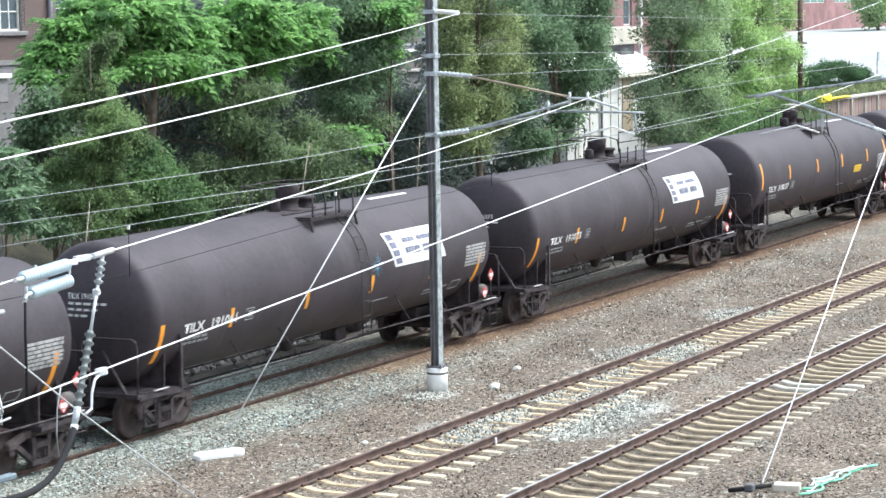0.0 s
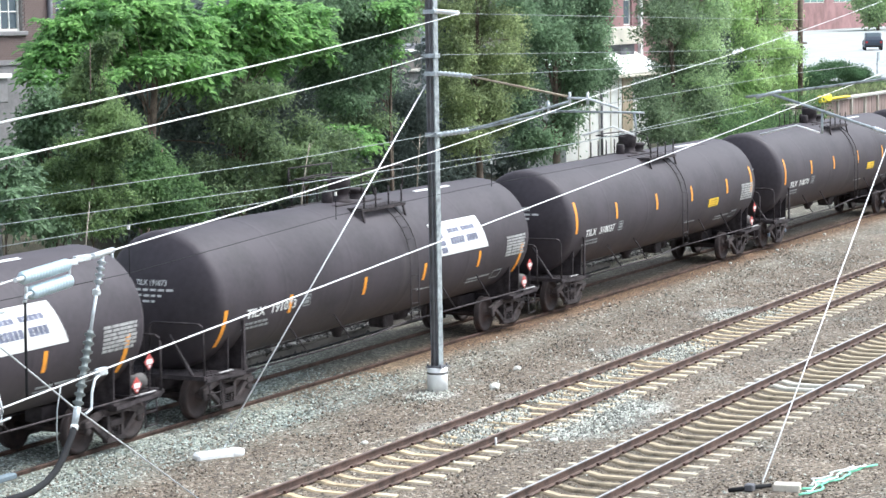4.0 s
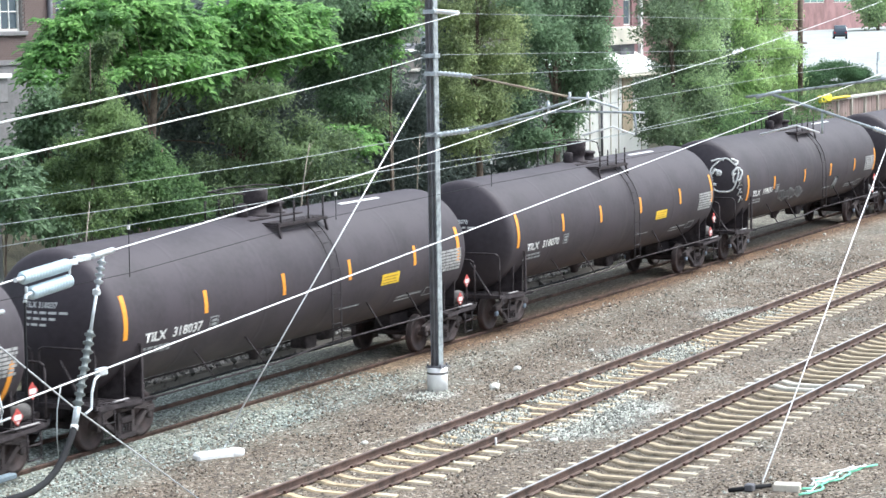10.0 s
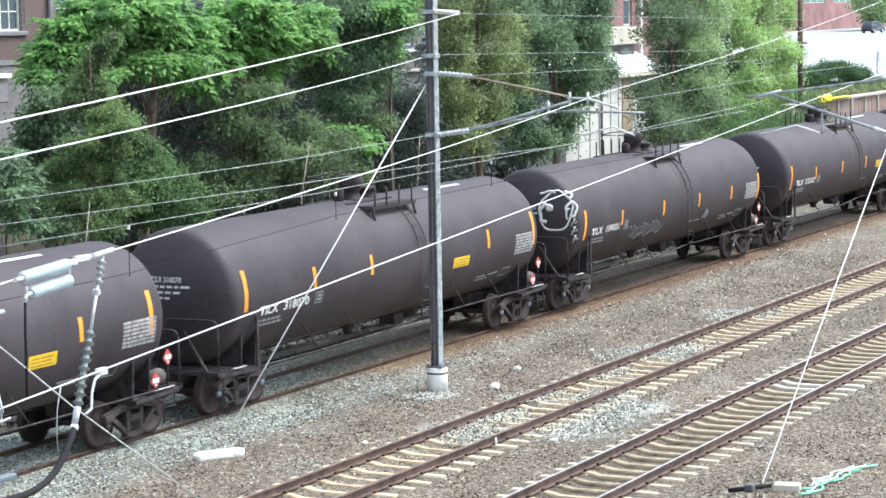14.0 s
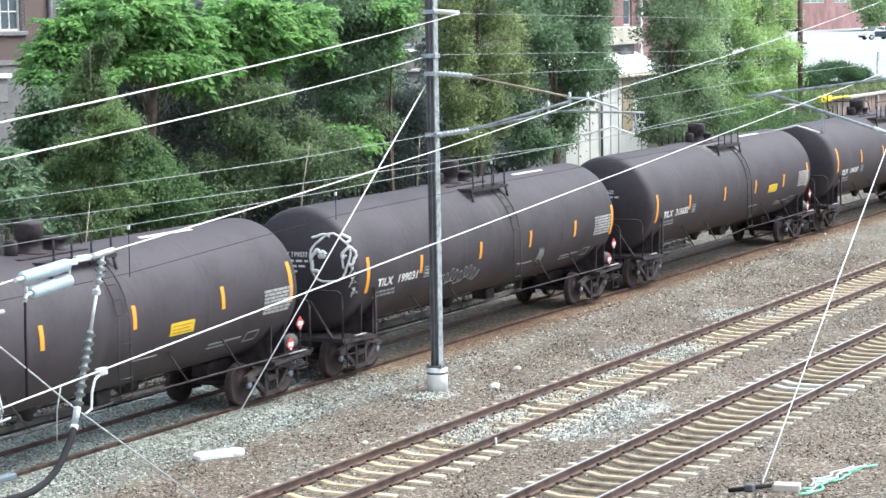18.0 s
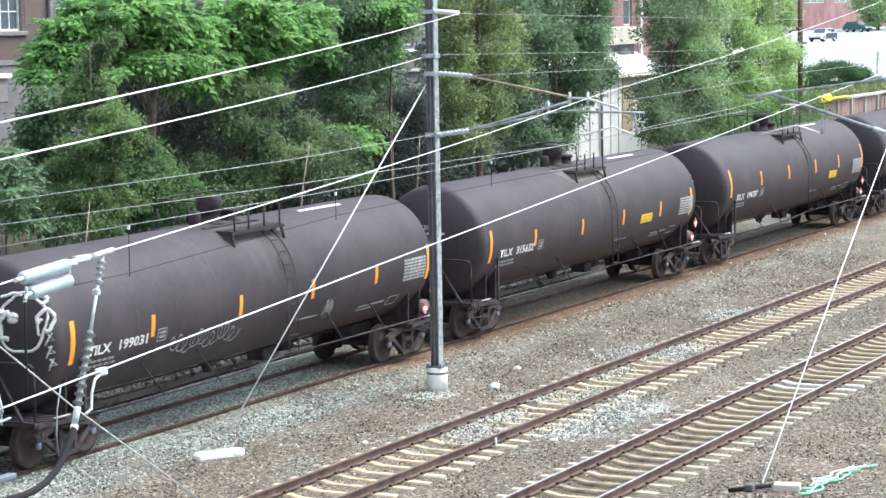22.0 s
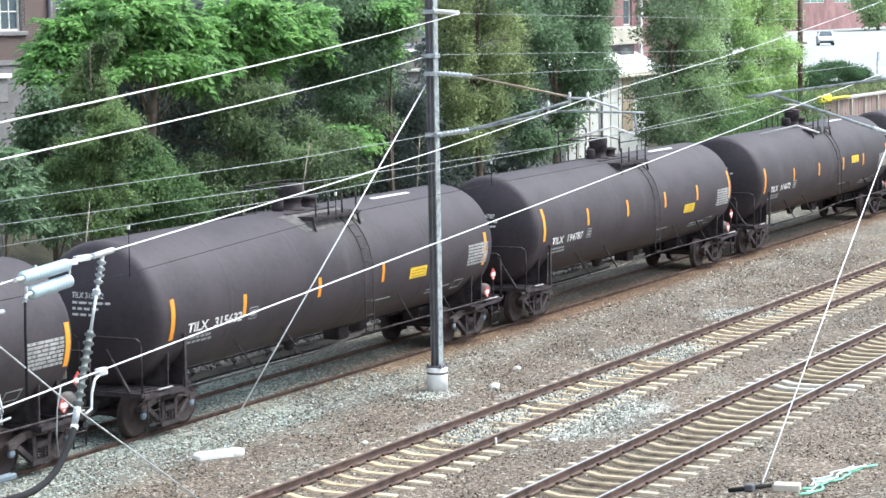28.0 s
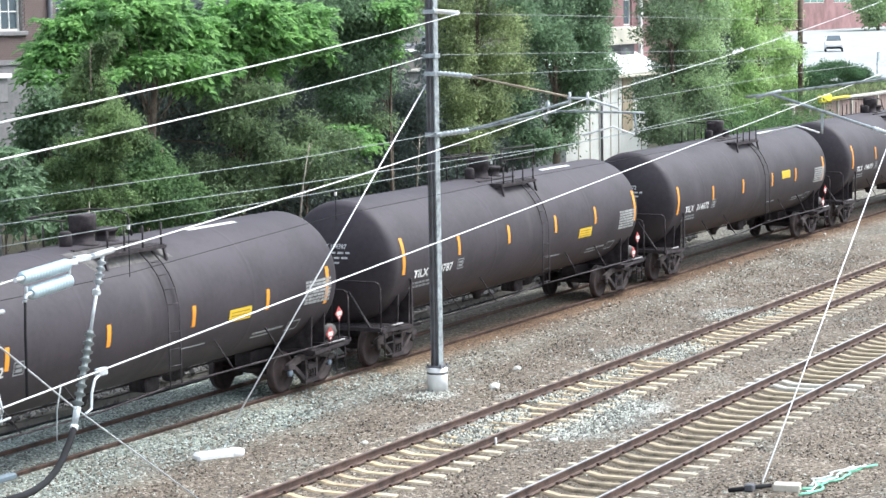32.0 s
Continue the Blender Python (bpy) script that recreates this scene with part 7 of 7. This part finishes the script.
# ================= road vehicles =================
def vehicle(name, paint, label, tall=0.0):
    """A small car, nose towards +x, with body, glass, wheels and lamps."""
    c = thing(name, label, "car", "cars on the street")
    bm = bmx()
    prof = [(-2.2, 0.35), (-2.25, 0.75), (-2.15, 0.95 + tall * 0.1), (-1.9, 1.05 + tall * 0.35), (-1.45, 1.48 + tall * 0.3), (0.35, 1.50 + tall * 0.3), (1.05, 1.02 + tall * 0.1), (2.05, 0.86 + tall * 0.1), (2.25, 0.65), (2.22, 0.35)]
    rows = []
    for y, k in ((-0.88, 0.0), (-0.80, 1.0), (0.80, 1.0), (0.88, 0.0)):
        rows.append([bm.verts.new((x * (0.985 if k == 0 else 1.0), y * (1.0 if z < 1.1 else 0.86), z - (0.03 if k == 0 and z > 0.5 else 0))) for x, z in prof])
    n = len(prof)
    for u, v in zip(rows, rows[1:]):
        for i in range(n):
            bm.faces.new((u[i], u[(i + 1) % n], v[(i + 1) % n], v[i]))
    bm.faces.new(rows[0][::-1])
    bm.faces.new(rows[-1])
    part("body", bm, paint, c)
    zt = 1.44 + tall * 0.3
    zb = 1.04 + tall * 0.22
    for nm, pts in (("windscreen", [(0.42, -0.62, zt), (0.42, 0.62, zt), (1.04, 0.72, zb), (1.04, -0.72, zb)]), ("rear_window", [(-1.52, 0.62, zt), (-1.52, -0.62, zt), (-1.93, -0.72, zb), (-1.93, 0.72, zb)])):
        bm = bmx()
        off = Vector((0.03 if nm == "windscreen" else -0.03, 0, 0.03))
        a = [bm.verts.new(Vector(p) + off) for p in pts]
        b = [bm.verts.new(Vector(p) - off) for p in pts]
        bm.faces.new(a)
        bm.faces.new(b[::-1])
        for i in range(4):
            bm.faces.new((a[i], b[i], b[(i + 1) % 4], a[(i + 1) % 4]))
        part(nm, bm, GLASS, c)
    for s in (-1, 1):
        for x0, x1 in ((-1.55, -0.6), (-0.5, 0.55)):
            bm = bmx()
            y = s * 0.77
            box(bm, x0, x1, min(y, y + s * 0.03), max(y, y + s * 0.03), zb + 0.02, zt - 0.02, 0.008)
            part("side_window", bm, GLASS, c)
        for x in (-1.4, 1.38):
            bm = bmx()
            turned(bm, [(-0.1, 0.26), (-0.08, 0.33), (0.08, 0.33), (0.1, 0.26), (0.09, 0.02)], Matrix.Translation((x, s * 0.80, 0.33)) @ Matrix.Rotation(radians(s * 90), 4, "Z"), 16)
            w = part("wheel", bm, TYRE, c)
            bm = bmx()
            turned(bm, [(0.095, 0.2), (0.11, 0.18), (0.115, 0.02)], Matrix.Translation((x, s * 0.80, 0.33)) @ Matrix.Rotation(radians(s * 90), 4, "Z"), 12)
            part("rim", bm, SILVER, w)
        bm = bmx()
        box(bm, 2.18, 2.27, s * 0.66 - 0.14, s * 0.66 + 0.14, 0.62, 0.76, 0.02)
        part("headlight", bm, FRAME_W, c)
        bm = bmx()
        box(bm, -2.28, -2.2, s * 0.7 - 0.1, s * 0.7 + 0.1, 0.7, 0.9, 0.02)
        part("tail_light", bm, RED_LAMP, c)
    # Dark sheets on the white sides stand in for their shade.
    if name == "sedan":
        for s in (-1, 1):
            bm = bmx()
            box(bm, -2.1, 0.95, s * 0.895 - 0.01, s * 0.895 + 0.01, 0.36, 1.0 + tall * 0.1, 0.008)
            part("side_shade", bm, CAR_DARK, c, "dark sheet painting the shade on the car's side")
    bm = bmx()
    box(bm, 2.15, 2.30, -0.75, 0.75, 0.30, 0.52, 0.03)
    part("front_bumper", bm, TYRE, c)
    bm = bmx()
    box(bm, -2.32, -2.15, -0.8, 0.8, 0.30, 0.5, 0.03)
    part("rear_bumper", bm, TYRE, c)
    return c


ROUTE_A = [(0, 165, 46), (1.5, 191.7, 55.0), (2.5, 207.2, 60.9), (3.5, 218.3, 64.9), (5.5, 238.8, 72.5), (7, 254.5, 78.0), (8, 265.5, 82.1), (9, 275.2, 85.9), (10, 288.0, 90.4), (11, 303.2, 95.6), (12, 314.4, 98.6), (13, 324.5, 100.2), (14, 334.1, 99.8), (15, 343.2, 97.4), (16, 352, 93), (18, 366, 84), (32, 390, 66)]
ROUTE_C = [(0, 358, 175), (18, 353.6, 120), (19, 353.0, 117.5), (20.5, 350.8, 114.0), (21, 348.2, 111.4), (22, 344.7, 105.4), (22.5, 345.0, 103.0), (23.2, 345.2, 98.0), (25, 345, 85), (32, 343, 60)]
ROUTE_D = [(0, 345, 175), (22, 341.6, 117), (23, 341.0, 113.6), (24, 340.8, 111.3), (24.5, 340.6, 109.9), (25, 340.3, 108.0), (25.5, 339.5, 105.5), (27, 335.2, 97.1), (29, 330, 86), (32, 322, 70)]
ROUTE_E = [(0, 276, 36), (14, 281.4, 64), (16, 281.8, 74), (17, 281.2, 79.6), (17.5, 280.8, 81.8), (18, 279.8, 83.0), (19, 278.0, 84.3), (20, 275.3, 85.4), (21, 272.4, 86.3), (22, 270.0, 86.9), (23.5, 267.6, 87.0), (25, 263.4, 85.7), (26, 256.4, 82.9), (27.5, 248.9, 80.0), (28.5, 245.0, 78.4), (29.5, 239.3, 76.3), (31, 228.4, 72.5), (32, 217.8, 69.0)]
ROUTES = [
    ("suv", CAR_DARK, "dark blue estate car driving away along the street", 0.8, ROUTE_A),
    ("pickup", CAR_TEAL, "dark teal car crossing the far street", 0.4, ROUTE_C),
    ("minivan", CAR_WHITE, "white minivan crossing the far street", 0.8, ROUTE_D),
    ("sedan", CAR_WHITE, "white car with shade painted on its sides turning into the street", 0.35, ROUTE_E)]
VEHICLES = [vehicle(n_, p_, l_, k_) for n_, p_, l_, k_, r_ in ROUTES]

# ================= what moves =================
TRAVEL = {0: 97.291, 1: 93.32, 2: 89.413, 3: 85.566, 4: 81.776, 5: 78.04, 6: 74.355, 7: 70.72, 8: 67.133, 9: 63.593, 10: 60.101, 11: 56.658, 12: 53.264, 13: 49.92, 14: 46.631, 15: 43.397, 16: 40.223,
          17: 37.111, 18: 34.066, 19: 31.092, 20: 28.192, 21: 25.37, 22: 22.629, 23: 19.974, 24: 17.405, 25: 14.926, 26: 12.538, 27: 10.239, 28: 8.029, 29: 5.903, 30: 3.859, 31: 1.887, 32: -0.02}


def travelled(t):
    """Distance still to go at t, by a smooth curve through the whole seconds."""
    i = min(31, int(t))
    f = t - i
    p = [TRAVEL[max(0, min(32, i + k))] for k in (-1, 0, 1, 2)]
    if i == 0:
        p[0] = 2 * p[1] - p[2]
    if i == 31:
        p[3] = 2 * p[2] - p[1]
    return p[1] + 0.5 * f * (p[2] - p[0] + f * (2 * p[0] - 5 * p[1] + 4 * p[2] - p[3] + f * (3 * (p[1] - p[2]) + p[3] - p[0])))


def heading(route, i):
    a, b = route[max(0, i - 1)], route[min(len(route) - 1, i + 1)]
    return math.degrees(atan2(b[2] - a[2], b[1] - a[1]))


def motions():
    for ob, (n_, p_, l_, k_, route) in zip(VEHICLES, ROUTES):
        walk(ob, [(r[0], pose(r[1], r[2], height(r[1], r[2]) + 0.15, 0, 0, heading(route, i))) for i, r in enumerate(route)])
    steps = [i * 4 / 30 for i in range(241)]
    for car, (_, _, x, *_) in zip(CAR_OBJECTS, CARS):
        walk(car, [(t, pose(x + TRAVEL[t], YT, 0)) for t in range(33)])
        for tr in [o for o in car.children if o.name.startswith("truck")]:
            for w in [o for o in tr.children if o.name.startswith("wheelset")]:
                p = w.location.copy()
                walk(w, [(t, Matrix.Translation(p) @ Matrix.Rotation((travelled(t) - 97.291) / 0.457, 4, "Y")) for t in steps])


motions()
